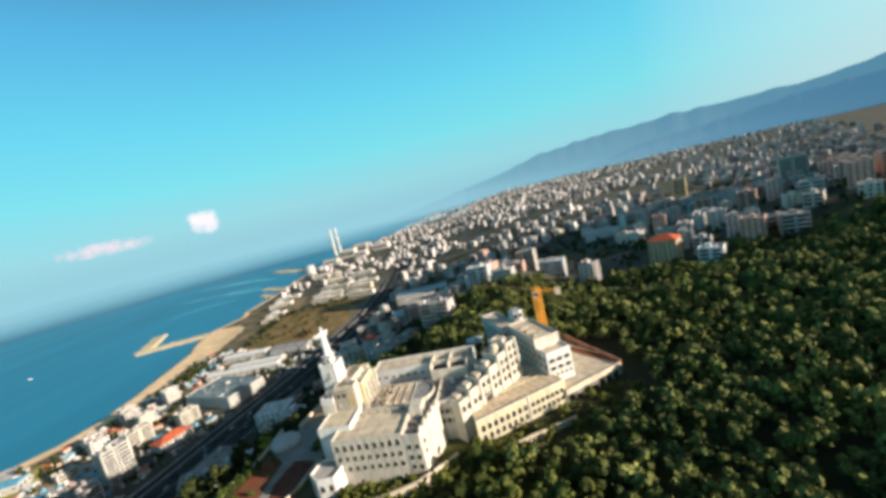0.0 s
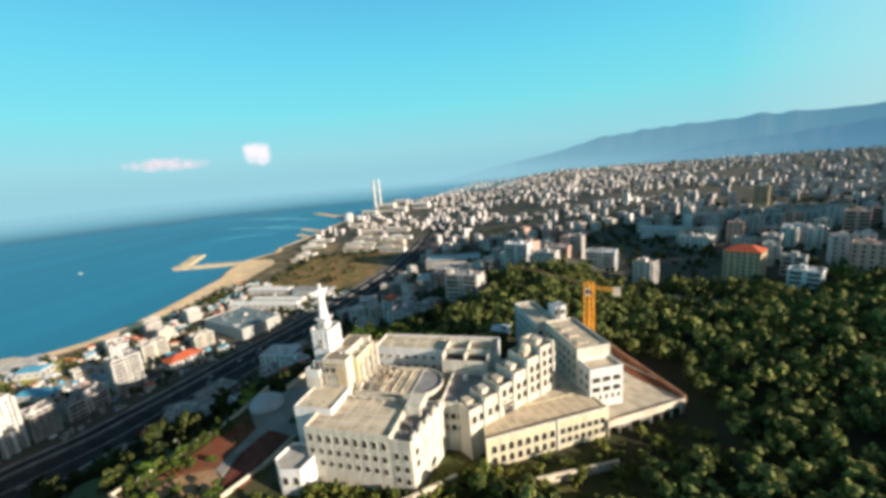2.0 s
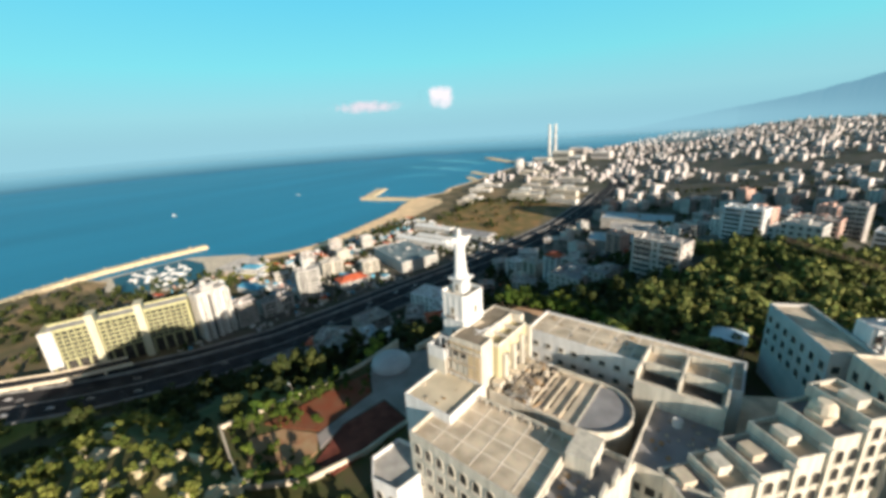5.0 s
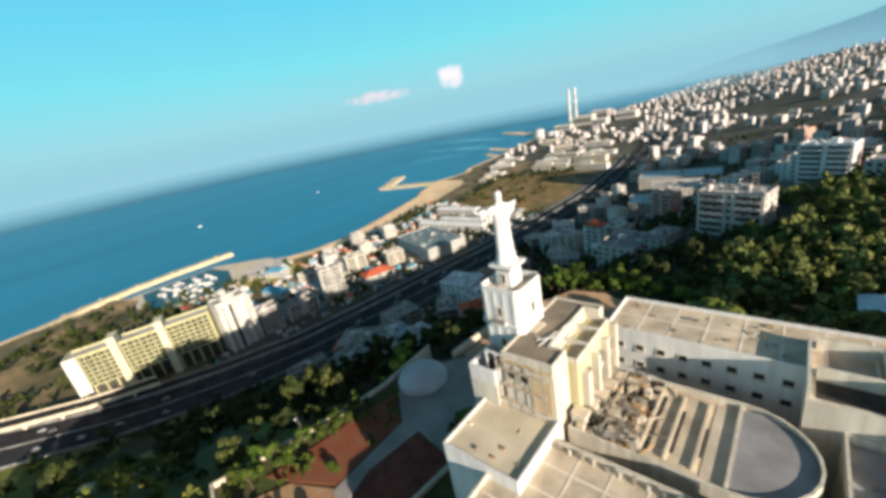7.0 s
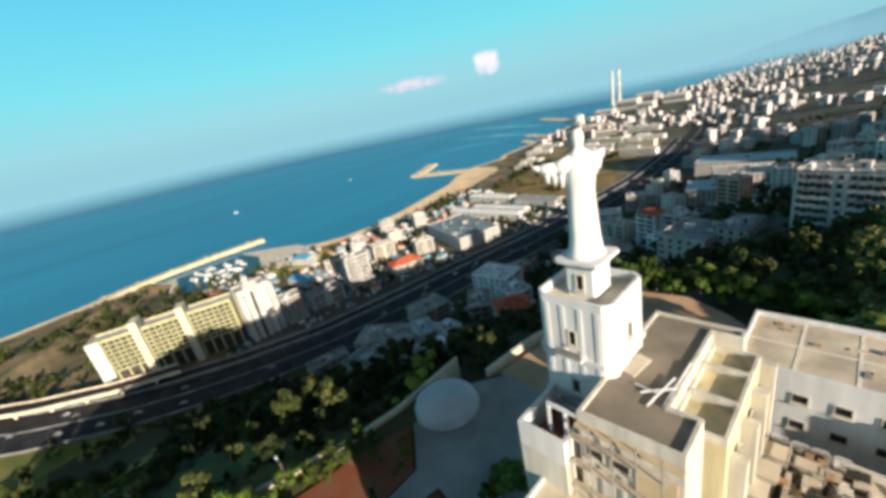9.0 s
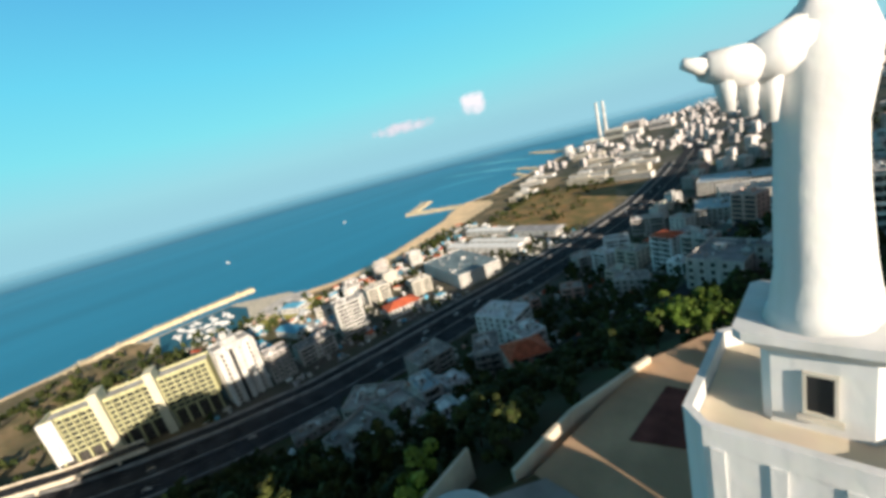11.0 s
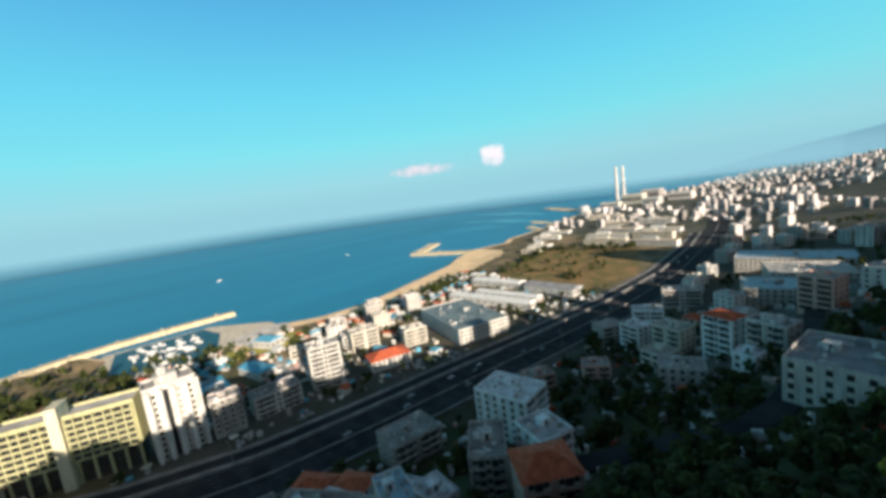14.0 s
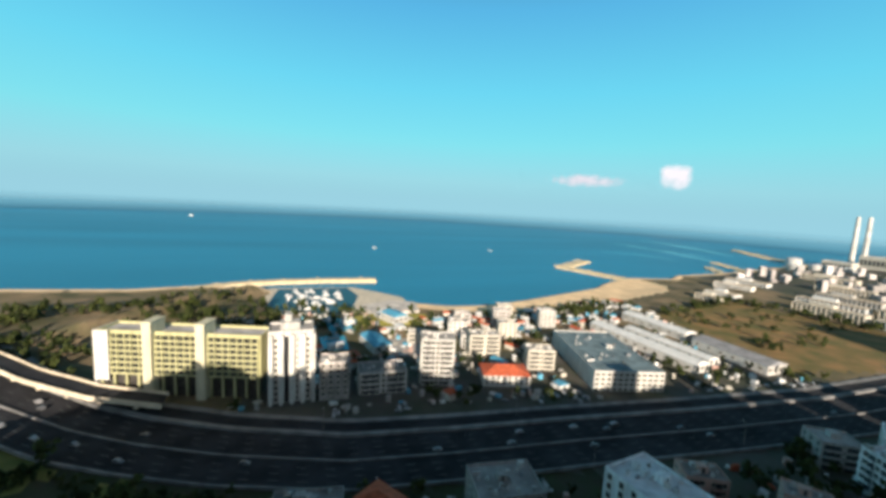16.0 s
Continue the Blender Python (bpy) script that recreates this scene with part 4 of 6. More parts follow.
def apartment(label, a, b, depth, h, wall=None, roof="flat", z=None, balconies=True, name="apartment_block", sides=True, kind="plain", storey=3.2, category="building", group="hillside houses", roof_mat=None, roof_z=None):
    """A block whose front runs from a to b, with the outside on the right."""
    a, b = Vector(a), Vector(b)
    u = (b - a).normalized()
    n = Vector((-u.y, u.x))
    wall = wall or TOWN
    if z is None:
        z = min(ground(*(a + n * 2)), ground(*(b + n * 2)), ground(*(a + n * depth)), ground(*(b + n * depth)))
        top = ground(*((a + b) / 2 + n * 2)) + h
    else:
        top = z + h
    if roof_z is not None:
        top = roof_z
    L = (b - a).length
    t = thing(name, label, category, group=group)
    poly = [tuple(a), tuple(b), tuple(b + n * depth), tuple(a + n * depth)]
    part("wall", prism(B(), poly, z - 3, top), wall, t)
    if roof == "flat":
        ROOFS.append((a, u, n, L, depth, top))
        part("roof", prism(B(), inset(poly, 0.3), top - 0.1, top + 0.05), roof_mat or (PALE_ROOF if wall is LIFTED_WHITE else ROOF_TOWN), t)
        part("parapet", ring_wall(B(), poly, 0.28, top - 0.01, top + 0.9), wall, t)
        rng = random.Random(int(abs(a.x * 7 + a.y * 13)))
        m = a + u * L * rng.uniform(0.35, 0.65) + n * depth * 0.55
        hut_ = part("stair_hut", prism(B(), [tuple(m - u * 1.8 - n * 1.6), tuple(m + u * 1.8 - n * 1.6), tuple(m + u * 1.8 + n * 1.6), tuple(m - u * 1.8 + n * 1.6)], top, top + 2.6), wall, t)
        d0 = m - n * 1.66
        part("door", prism(B(), [tuple(d0 - u * 0.5), tuple(d0 + u * 0.5), tuple(d0 + u * 0.5 + n * 0.1), tuple(d0 - u * 0.5 + n * 0.1)], top + 0.1, top + 2.1), DARK, hut_)
        for _ in range(rng.randint(2, 4)):
            p = a + u * L * rng.uniform(0.15, 0.85) + n * depth * rng.uniform(0.15, 0.85)
            part("water_tank", tube(B(), (p.x, p.y, top), (p.x, p.y, top + 1.5), 0.65, 8), TOWN_WHITE, t)
    else:
        bm = B()
        o = inset(poly, -0.6)
        lo = [bm.verts.new((*p, top)) for p in o]
        mid = [(a + n * depth / 2 + u * min(depth / 2, L * 0.35)), (b + n * depth / 2 - u * min(depth / 2, L * 0.35))]
        r0, r1 = [bm.verts.new((m.x, m.y, top + depth * 0.22)) for m in mid]
        for f in ((lo[0], lo[1], r1, r0), (lo[1], lo[2], r1), (lo[2], lo[3], r0, r1), (lo[3], lo[0], r0), (lo[3], lo[2], lo[1], lo[0])):
            bm.faces.new(f)
        part("roof", bm, TILE, t, "red clay tile roof")
    floors = max(1, int((top - z) / storey))
    zs = [top - storey * (k + 1) + 0.9 for k in range(min(floors, 9))]
    zs = [q for q in zs if q > z + 0.3]
    windows(t, a, b, zs, max(2, int(L / 3.6)), kind)
    if sides:
        windows(t, b, b + n * depth, zs, max(1, int(depth / 4.2)), kind)
        windows(t, a + n * depth, a, zs, max(1, int(depth / 4.2)), kind)
    if balconies:
        for q in zs:
            for f0_, f1_ in (((0.06, 0.42), (0.58, 0.94)) if L > 12 else ((0.15, 0.85),)):
                p, s = a + u * L * f0_, a + u * L * f1_
                bm = B()
                prism(bm, [tuple(p - n * 1.5), tuple(s - n * 1.5), tuple(s), tuple(p)], q - 0.95, q - 0.75)
                prism(bm, [tuple(p - n * 1.5), tuple(s - n * 1.5), tuple(s - n * 1.38), tuple(p - n * 1.38)], q - 0.75, q + 0.15)
                # dark panel on the flat wall, painted for shade in the balcony recess
                prism(bm, [tuple(p + u * 0.2 - n * 0.06), tuple(s - u * 0.2 - n * 0.06), tuple(s - u * 0.2 + n * 0.1), tuple(p + u * 0.2 + n * 0.1)], q - 0.7, q + 1.55, 1)
                part("balcony", bm, (wall, GLASS), t)
    return t


# houses on the slope between the convent and the motorway
apartment("weathered beige apartment house with balconies on the slope", (-192, 229), (-183, 237), 19, 15, TOWN, roof_z=45)
apartment("orange brown house with a red tile roof", (-169, 226), (-159, 239), 14, 9, PINK, "tile", roof_z=50)
apartment("pale blue white apartment house on the slope", (-176, 245), (-172, 257), 14, 15, LIFTED_WHITE, roof_z=47.5)
apartment("white apartment house with a cluttered roof by the motorway", (-203, 274), (-205, 293), 26, 17, LIFTED_WHITE, roof_z=37.5)
apartment("pale concrete house beside the motorway", (-245, 235), (-241, 259), 18, 14, TOWN, roof_z=21.5)
apartment("pale house with a light blue flat roof", (-200, 203), (-197, 212), 15, 9, LIFTED_WHITE, roof_z=41, roof_mat=mat("light_blue_felt", (0.40, 0.58, 0.66), 0.8, 0.3, 0.15, 1.5))
apartment("small white house on the slope", (-193, 214), (-192, 224), 12, 7, LIFTED_WHITE, roof_z=37.5, balconies=False)
apartment("low pink house with a red tile roof", (-211, 177), (-199, 187), 13, 9, PINK, "tile", roof_z=47.5)
apartment("grey apartment house with many dark windows", (-170, 160), (-172, 177), 20, 14, CONCRETE, roof_z=59)
apartment("grey apartment house with a flat roof below the garden", (-172, 179), (-171, 188), 22, 10, TOWN, roof_z=55)
apartment("blue white house with a pale roof below the garden", (-152, 177), (-150, 185), 12, 8, LIFTED_WHITE, roof_z=64, roof_mat=mat("pale_blue_felt", (0.52, 0.60, 0.68), 0.8, 0.3, 0.15, 1.5))
apartment("low grey workshop beside the motorway", (-270, 168), (-265, 192), 10, 6, TOWN, roof_z=13.5, balconies=False)
apartment("small red roofed house near the motorway", (-232, 300), (-226, 312), 10, 8, TOWN, "tile")
apartment("low brown house near the motorway", (-236, 322), (-228, 336), 11, 8, PINK)
apartment("large grey apartment house with a dark roof on the slope", (-126, 297), (-106, 294), 26, 15, TOWN, balconies=False, roof_mat=ROOF_GREY, roof_z=66)
apartment("grey apartment house beside the wooded slope", (-104, 304), (-93, 302), 20, 16, TOWN, balconies=False, roof_mat=ROOF_GREY, roof_z=69.5)
apartment("white apartment house with stacked balconies", (-216, 396), (-203, 391), 13, 17, LIFTED_WHITE)
apartment("pale apartment house with rounded balcony rows", (-193, 385), (-177, 380), 14, 16, CREAM)
apartment("tall white apartment house with a small red tile roof", (-164, 370), (-151, 365), 12, 20, LIFTED_WHITE, "tile")
apartment("grey apartment house with a flat roof", (-146, 364), (-131, 359), 12, 13, TOWN)
apartment("low red roofed house behind the apartment houses", (-190, 430), (-178, 427), 11, 9, PINK, "tile", balconies=False)
apartment("red roofed house on the slope", (-172, 398), (-161, 395), 10, 12, TOWN, "tile", balconies=False)
apartment("small white house with a flat roof on the slope", (-146, 338), (-138, 336), 9, 7, LIFTED_WHITE, balconies=False)
apartment("low house with a red tile roof near the motorway", (-262, 196), (-246, 206), 11, 9, TOWN, "tile")
apartment("low house with an orange tile roof near the motorway", (-244, 206), (-232, 212), 10, 9, TOWN, "tile")
apartment("white house with a pale flat roof on the slope", (-228, 190), (-210, 198), 12, 9, LIFTED_WHITE)
apartment("unfinished grey apartment house with open floors", (-206, 172), (-188, 184), 14, 14, CONCRETE)
apartment("white house below the garden", (-214, 208), (-200, 214), 10, 9, LIFTED_WHITE, balconies=False)
apartment("low grey house with a flat roof on the slope", (-170, 326), (-153, 332), 12, 8, TOWN, balconies=False)
apartment("pink house with a flat roof on the slope", (-214, 342), (-202, 350), 11, 8, PINK)
apartment("pale apartment house near the motorway", (-222, 494), (-196, 504), 14, 14, TOWN)
apartment("white apartment house near the motorway", (-222, 432), (-204, 440), 13, 15, LIFTED_WHITE)
# blue sheet roof taken darker, to put the shade into its colour
apartment("grey warehouse with a blue sheet roof, colour darkened for shade", (-166, 480), (-122, 490), 34, 9, CONCRETE, balconies=False, roof_mat=mat("shaded_blue_sheet", (0.26, 0.32, 0.37), 0.5, 0.2, 0.1, 1.0))
apartment("grey warehouse with a pale sheet roof", (-158, 532), (-110, 545), 40, 9, CONCRETE, balconies=False, roof_mat=ROOF_TOWN)

# town behind the convent
TB = "town blocks"
apartment("white seven-storey apartment block with open balconies", (-80, 304), (-55, 298), 15, 24, TOWN, group=TB, roof_z=94)
apartment("white apartment block with stacked balconies", (-47, 414), (-24, 407), 14, 26, LIFTED_WHITE, group=TB, roof_z=93)
apartment("pink brown apartment block with dark balconies", (-9, 412), (13, 406), 14, 26, PINK, group=TB, roof_z=89.5)
apartment("narrow dark apartment block behind the pink one", (16, 440), (28, 436), 13, 26, TOWN, group=TB, roof_z=94)
apartment("white apartment block beside the trees", (29, 413), (54, 405), 14, 20, LIFTED_WHITE, group=TB, roof_z=84)
apartment("low white house among the trees", (-46, 374), (-27, 369), 12, 10, LIFTED_WHITE, group=TB, roof_z=72.5, balconies=False)
apartment("beige apartment house with an orange tile roof", (121, 358), (139, 345), 18, 18, OCHRE, "tile", group=TB, balconies=False, roof_z=96)
apartment("white apartment house beside the hill road", (147, 329), (161, 319), 14, 14, LIFTED_WHITE, group=TB, roof_z=88.5)
apartment("long pale blue office block", (122, 625), (172, 607), 26, 15, LIFTED_WHITE, group=TB, balconies=False, roof_z=66, roof_mat=mat("office_roof", (0.42, 0.50, 0.55), 0.7, 0.2, 0.15, 1.0))
apartment("sunlit cream apartment block in the town", (152, 545), (192, 556), 15, 19, CREAM, group=TB, roof_z=76)
apartment("long low white hall in the town", (100, 880), (200, 930), 14, 8, WHITE, group=TB, balconies=False, roof_z=51, sides=False, kind="wide")
apartment("bright white apartment block on the rising ground", (190, 640), (232, 656), 15, 19, WHITE, group=TB, roof_z=79)
apartment("tall ochre apartment block on the hill", (345, 832), (364, 822), 15, 26, OCHRE, group=TB, roof_z=97, sides=False)
apartment("sunlit cream apartment block on the hill", (402, 625), (430, 611), 16, 24, CREAM, group=TB, roof_z=113)
apartment("pink brown apartment block on the hill", (282, 486), (312, 477), 15, 18, PINK, group=TB, roof_z=103)
apartment("grey house beside the hill road", (208, 352), (232, 346), 14, 12, TOWN, group=TB, roof_z=97)
apartment("white house on the rising ground", (212, 468), (231, 460), 14, 12, LIFTED_WHITE, group=TB, roof_z=92)
# this blue roof is likewise coloured darker for shade
apartment("grey warehouse with a wide blue sheet roof, colour darkened for shade", (-196, 618), (-110, 628), 40, 9, CONCRETE, group=TB, balconies=False, sides=False, roof_mat=mat("darkened_blue_sheet", (0.25, 0.31, 0.37), 0.5, 0.2, 0.1, 1.0))

# ---- the shore side of the motorway ----
SHORE = "shore buildings"


def hotel():
    t = thing("hotel", "long yellow beach hotel with balcony rows between two stair towers", "hotel", group=SHORE)
    a, b = Vector((-391, 79)), Vector((-363, 160))
    u = (b - a).normalized()
    n = Vector((-u.y, u.x))
    L = (b - a).length

    def at(s, d):
        return tuple(a + u * s + n * d)
    part("wall", prism(B(), [at(0, 0), at(L, 0), at(L, 15), at(0, 15)], 20, 42.5), YELLOW_HOTEL, t)
    part("roof", prism(B(), [at(0.3, 0.3), at(L - 0.3, 0.3), at(L - 0.3, 14.7), at(0.3, 14.7)], 42.5, 42.7), ROOF_TOWN, t)
    part("parapet", ring_wall(B(), [at(0, 0), at(L, 0), at(L, 15), at(0, 15)], 0.4, 42.4, 44), YELLOW_HOTEL, t)
    # solid dark core stands in for the shade behind the pillars
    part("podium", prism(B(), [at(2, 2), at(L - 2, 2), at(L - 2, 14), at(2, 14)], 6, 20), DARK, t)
    for k in range(14):
        s = 1.5 + k * (L - 3) / 13
        part("pillar", prism(B(), [at(s - 0.5, 0.2), at(s + 0.5, 0.2), at(s + 0.5, 1.4), at(s - 0.5, 1.4)], 6, 20), YELLOW_HOTEL, t)
    for f in range(7):
        z = 20.4 + 3.15 * f
        for s0, s1 in ((7.2, 25.3), (30.4, 52.8), (57.9, L - 1)):
            bm = B()
            prism(bm, [at(s0, -1.8), at(s1, -1.8), at(s1, 0), at(s0, 0)], z - 0.2, z)
            prism(bm, [at(s0, -1.8), at(s1, -1.8), at(s1, -1.65), at(s0, -1.65)], z, z + 0.8)
            part("balcony", bm, YELLOW_HOTEL, t)
            k = int((s1 - s0) / 3.4)
            # dark strip for glass doors and for the shade behind the balcony
            part("glazing", prism(B(), [at(s0 + 0.4, -0.08), at(s1 - 0.4, -0.08), at(s1 - 0.4, 0.1), at(s0 + 0.4, 0.1)], z + 0.02, z + 2.55), GLASS, t)
            for q in range(k + 1):
                s = s0 + (s1 - s0) * q / k
                part("divider", prism(B(), [at(s - 0.22, -0.9 - 0.8 * (q % 2)), at(s + 0.22, -0.9 - 0.8 * (q % 2)), at(s + 0.22, 0), at(s - 0.22, 0)], z, z + 2.9), YELLOW_HOTEL, t)
    part("end_wall", prism(B(), [at(-0.5, -1.8), at(0, -1.8), at(0, 15), at(-0.5, 15)], 12, 44.2), TOWN_WHITE, t, "white end wall")
    part("end_bay", prism(B(), [at(-0.5, -2.2), at(7, -2.2), at(7, -1.9), at(-0.5, -1.9)], 17, 44.2), TOWN_WHITE, t, "white plain end bay")
    for s in (25.5, 53):
        stair = part("stair_tower", prism(B(), [at(s, -3.5), at(s + 4.6, -3.5), at(s + 4.6, 8), at(s, 8)], 6, 49.5), STAIR, t)
        part("tower_cap", prism(B(), [at(s - 0.3, -3.8), at(s + 4.9, -3.8), at(s + 4.9, 8.3), at(s - 0.3, 8.3)], 49.5, 50.1), STAIR, stair)


hotel()


def hotel_tower():
    t = thing("hotel_tower", "white beach hotel tower with vertical fins and dark window strips", "hotel", group=SHORE)
    a, b = Vector((-357, 164)), Vector((-357, 188))
    poly = [(-372, 164), (-356, 164), (-356, 187), (-372, 187)]
    block(t, poly, 5, 47, wall=TOWN_WHITE, roof=ROOF_TOWN, parapet=1.2)
    for k in range(5):
        y = 164.2 + k * 5.4
        part("fin", box(B(), -356, -353.4, y, y + 2.0, 5, 46.5), TOWN_WHITE, t)
    for k in range(4):
        y = 166.6 + k * 5.4
        windows(t, (-356, y), (-356, y + 2.4), [9 + 3.3 * f for f in range(11)], 1, "slit" if k % 3 else "plain")
    part("window_strip", box(B(), -356, -355.7, 172.2, 174.2, 8, 45), GLASS, t)
    part("plant_room", box(B(), -369, -361, 170, 180, 47, 51), TOWN_WHITE, t)
    part("tank", tube(B(), (-365, 174, 51), (-365, 174, 55), 2.2, 12), TOWN_WHITE, t)
    windows(t, (-371, 164), (-357, 164), [10 + 3.3 * k for k in range(11)], 3, "plain")


hotel_tower()
apartment("low grey concrete house beside the hotel", (-353, 190), (-351, 206), 13, 22, TOWN, z=7, group=SHORE, balconies=False)
apartment("low pale shop building by the service road", (-354, 212), (-352, 240), 16, 13, TOWN, z=7, group=SHORE)
apartment("white apartment house near the beach", (-358, 250), (-352, 270), 15, 29, TOWN_WHITE, z=7, group=SHORE)
apartment("pale apartment house near the beach", (-392, 300), (-386, 322), 14, 16, CREAM, z=7, group=SHORE)
apartment("low white workshop with a red roof", (-345, 288), (-336, 316), 18, 8, TOWN_WHITE, "tile", z=7, group=SHORE, balconies=False)
apartment("small cream house near the beach", (-360, 330), (-354, 348), 13, 14, CREAM, z=7, group=SHORE)
apartment("large grey factory with a dark flat roof and a white front", (-322, 354), (-308, 398), 78, 13, TOWN_WHITE, z=7, group=SHORE, balconies=False, roof_mat=mat("teal_felt", (0.17, 0.23, 0.25), 0.9, 0.15, 0.25, 1.0), sides=False, kind="wide")
for k, (x, y) in enumerate(((-428, 262), (-436, 300), (-470, 320), (-420, 340), (-408, 300), (-452, 352), (-480, 372), (-440, 395))):
    apartment("pale beach house with a flat roof", (x, y), (x + 5, y + 15), 12, 8 + (k * 5) % 9, (CREAM, TOWN_WHITE, TOWN)[k % 3], z=7, group=SHORE, balconies=k % 2 == 0)


def shed(label, a, b, wdt, h, roof=SHED):
    a, b = Vector(a), Vector(b)
    u = (b - a).normalized()
    n = Vector((-u.y, u.x))
    t = thing("warehouse", label, "warehouse", group="sheds")
    z = ground(*a)
    poly = [tuple(a), tuple(b), tuple(b + n * wdt), tuple(a + n * wdt)]
    part("wall", prism(B(), poly, z - 1, z + h), TOWN_WHITE, t)
    bm = B()
    o = inset(poly, -0.4)
    v0 = [bm.verts.new((*p, z + h)) for p in o]
    r0, r1 = [bm.verts.new((*(p + n * wdt / 2), z + h + wdt * 0.14)) for p in (a, b)]
    for f in ((v0[0], v0[1], r1, r0), (v0[2], v0[3], r0, r1), (v0[1], v0[2], r1), (v0[3], v0[0], r0), (v0[3], v0[2], v0[1], v0[0])):
        bm.faces.new(f)
    part("roof", bm, roof, t)
    windows(t, a, b, (z + h * 0.45,), max(3, int((b - a).length / 9)), "wide")
    windows(t, b, b + n * wdt, (z + h * 0.4,), max(2, int(wdt / 5)), "big")


shed("long white warehouse with a pale sheet roof", (-424, 442), (-322, 446), 15, 7)
shed("long white warehouse with a pale sheet roof", (-446, 504), (-376, 506), 16, 7)
shed("grey warehouse with a flat pale roof", (-366, 502), (-306, 500), 22, 7, ROOF_GREY)
shed("low white warehouse with a pale roof", (-410, 470), (-330, 472), 12, 5)
shed("low hall with a blue sheet roof near the harbour", (-492, 254), (-472, 262), 16, 8, BLUE_ROOF)
shed("low warehouse with a blue sheet roof near the harbour", (-440, 226), (-410, 232), 14, 6, BLUE_ROOF)
shed("white beach club hall", (-500, 250), (-480, 262), 14, 5)
slab("pool", [(-500, 205), (-470, 205), (-466, 228), (-496, 232)], 8.2, POOL, "blue swimming pool of the beach club", "pool", 1, kind="structure")
slab("pool", [(-455, 196), (-425, 198), (-424, 216), (-454, 216)], 8.2, POOL, "blue swimming pool of the hotel", "pool", 1, kind="structure")
slab("quay", [(-652, 150), (-556, 140), (-512, 215), (-530, 300), (-585, 300), (-645, 250)], 4.2, PALE_CONC, "pale concrete quay of the harbour", "quay", 6)
slab("harbour_basin", [(-644, 160), (-562, 150), (-524, 212), (-545, 235), (-600, 250), (-642, 242)], 4.3, HARBOUR, "dark water of the small harbour", "harbour", 0.2)


def boat_proto():
    t = thing("boat", "small white motor boat moored in the harbour", "boat", group="moored boats")
    bm = B()
    rows = []
    for x, wd, zz in ((-4.5, 1.3, 0.0), (-1, 1.6, 0.0), (2.5, 1.2, 0.1), (4.8, 0.1, 0.5)):
        rows.append([bm.verts.new(p) for p in ((x, -wd, 1.2 + zz), (x, -wd * 0.6, -0.3), (x, wd * 0.6, -0.3), (x, wd, 1.2 + zz))])
    for p, q_ in zip(rows, rows[1:]):
        for k in range(4):
            bm.faces.new((p[k], p[(k + 1) % 4], q_[(k + 1) % 4], q_[k]))
    bm.faces.new(rows[0])
    part("hull", bm, WHITE, t)
    cabin = part("cabin", box(B(), -2.5, 1.2, -1.0, 1.0, 1.2, 2.6), WHITE, t)
    part("windscreen", box(B(), 1.2, 1.35, -0.9, 0.9, 1.4, 2.4), GLASS, cabin)
    return t


boat = boat_proto()
boat.matrix_world = pose(-592, 196, 4.6, 0, 0, 20)
rng = random.Random(5)
for k in range(34):
    copy_thing(boat, pose(-628 + (k % 9) * 10 + rng.uniform(-6, 6), 176 + (k // 9) * 15 + rng.uniform(-8, 8), 4.6, 0, 0, rng.choice((15, 105, 195)) + rng.uniform(-25, 25)))
copy_thing(boat, pose(-1077, 362, 0.1, 0, 0, 60))
copy_thing(boat, pose(-1040, 660, 0.1, 0, 0, 20))
copy_thing(boat, pose(-2150, -240, 0.4, 0, 0, 95) @ Matrix.Scale(2.0, 4))


# ---- power station ----
def chimney(x, y, top):
    t = thing("power_station_chimney", "tall slender white power station chimney", "chimney", group="chimneys")
    n = 10
    for k in range(n):
        z0, z1 = 6 + (top - 6) * k / n, 6 + (top - 6) * (k + 1) / n
        r0, r1 = 6.5 - 2 * k / n, 6.5 - 2 * (k + 1) / n
        part("band", tube(B(), (x, y, z0), (x, y, z1), r0, 20, r1), TOWN_WHITE, t)


chimney(-730, 1622, 142)
chimney(-708, 1628, 142)
for k, (x, y, sx, sy, h) in enumerate(((-690, 1560, 70, 40, 34), (-640, 1600, 60, 50, 42), (-600, 1500, 50, 40, 22), (-720, 1460, 60, 30, 18), (-560, 1620, 70, 45, 26))):
    t = thing("turbine_hall", "pale boxy power station hall", "power station", group="power station")
    block(t, rect(x, x + sx, y, y + sy), 2, 6 + h, wall=(CREAM, TOWN, TOWN_WHITE)[k % 3], roof=SHED, parapet=1)
    for q_ in range(int(sx / 8)):
        part("window_strip", box(B(), x + 3 + 8 * q_, x + 8 + 8 * q_, y - 0.25, y, 6 + h * 0.35, 6 + h * 0.75), GLASS, t)
for k, (x, y) in enumerate(((-800, 1500), (-770, 1440), (-690, 1380), (-640, 1400), (-700, 1310))):
    t = thing("storage_tank", "round white fuel storage tank", "tank", group="fuel tanks")
    part("shell", tube(B(), (x, y, 1), (x, y, 17), 17, 28), TOWN_WHITE, t)
    part("lid", tube(B(), (x, y, 17), (x, y, 19), 17, 28, 3), SHED, t)


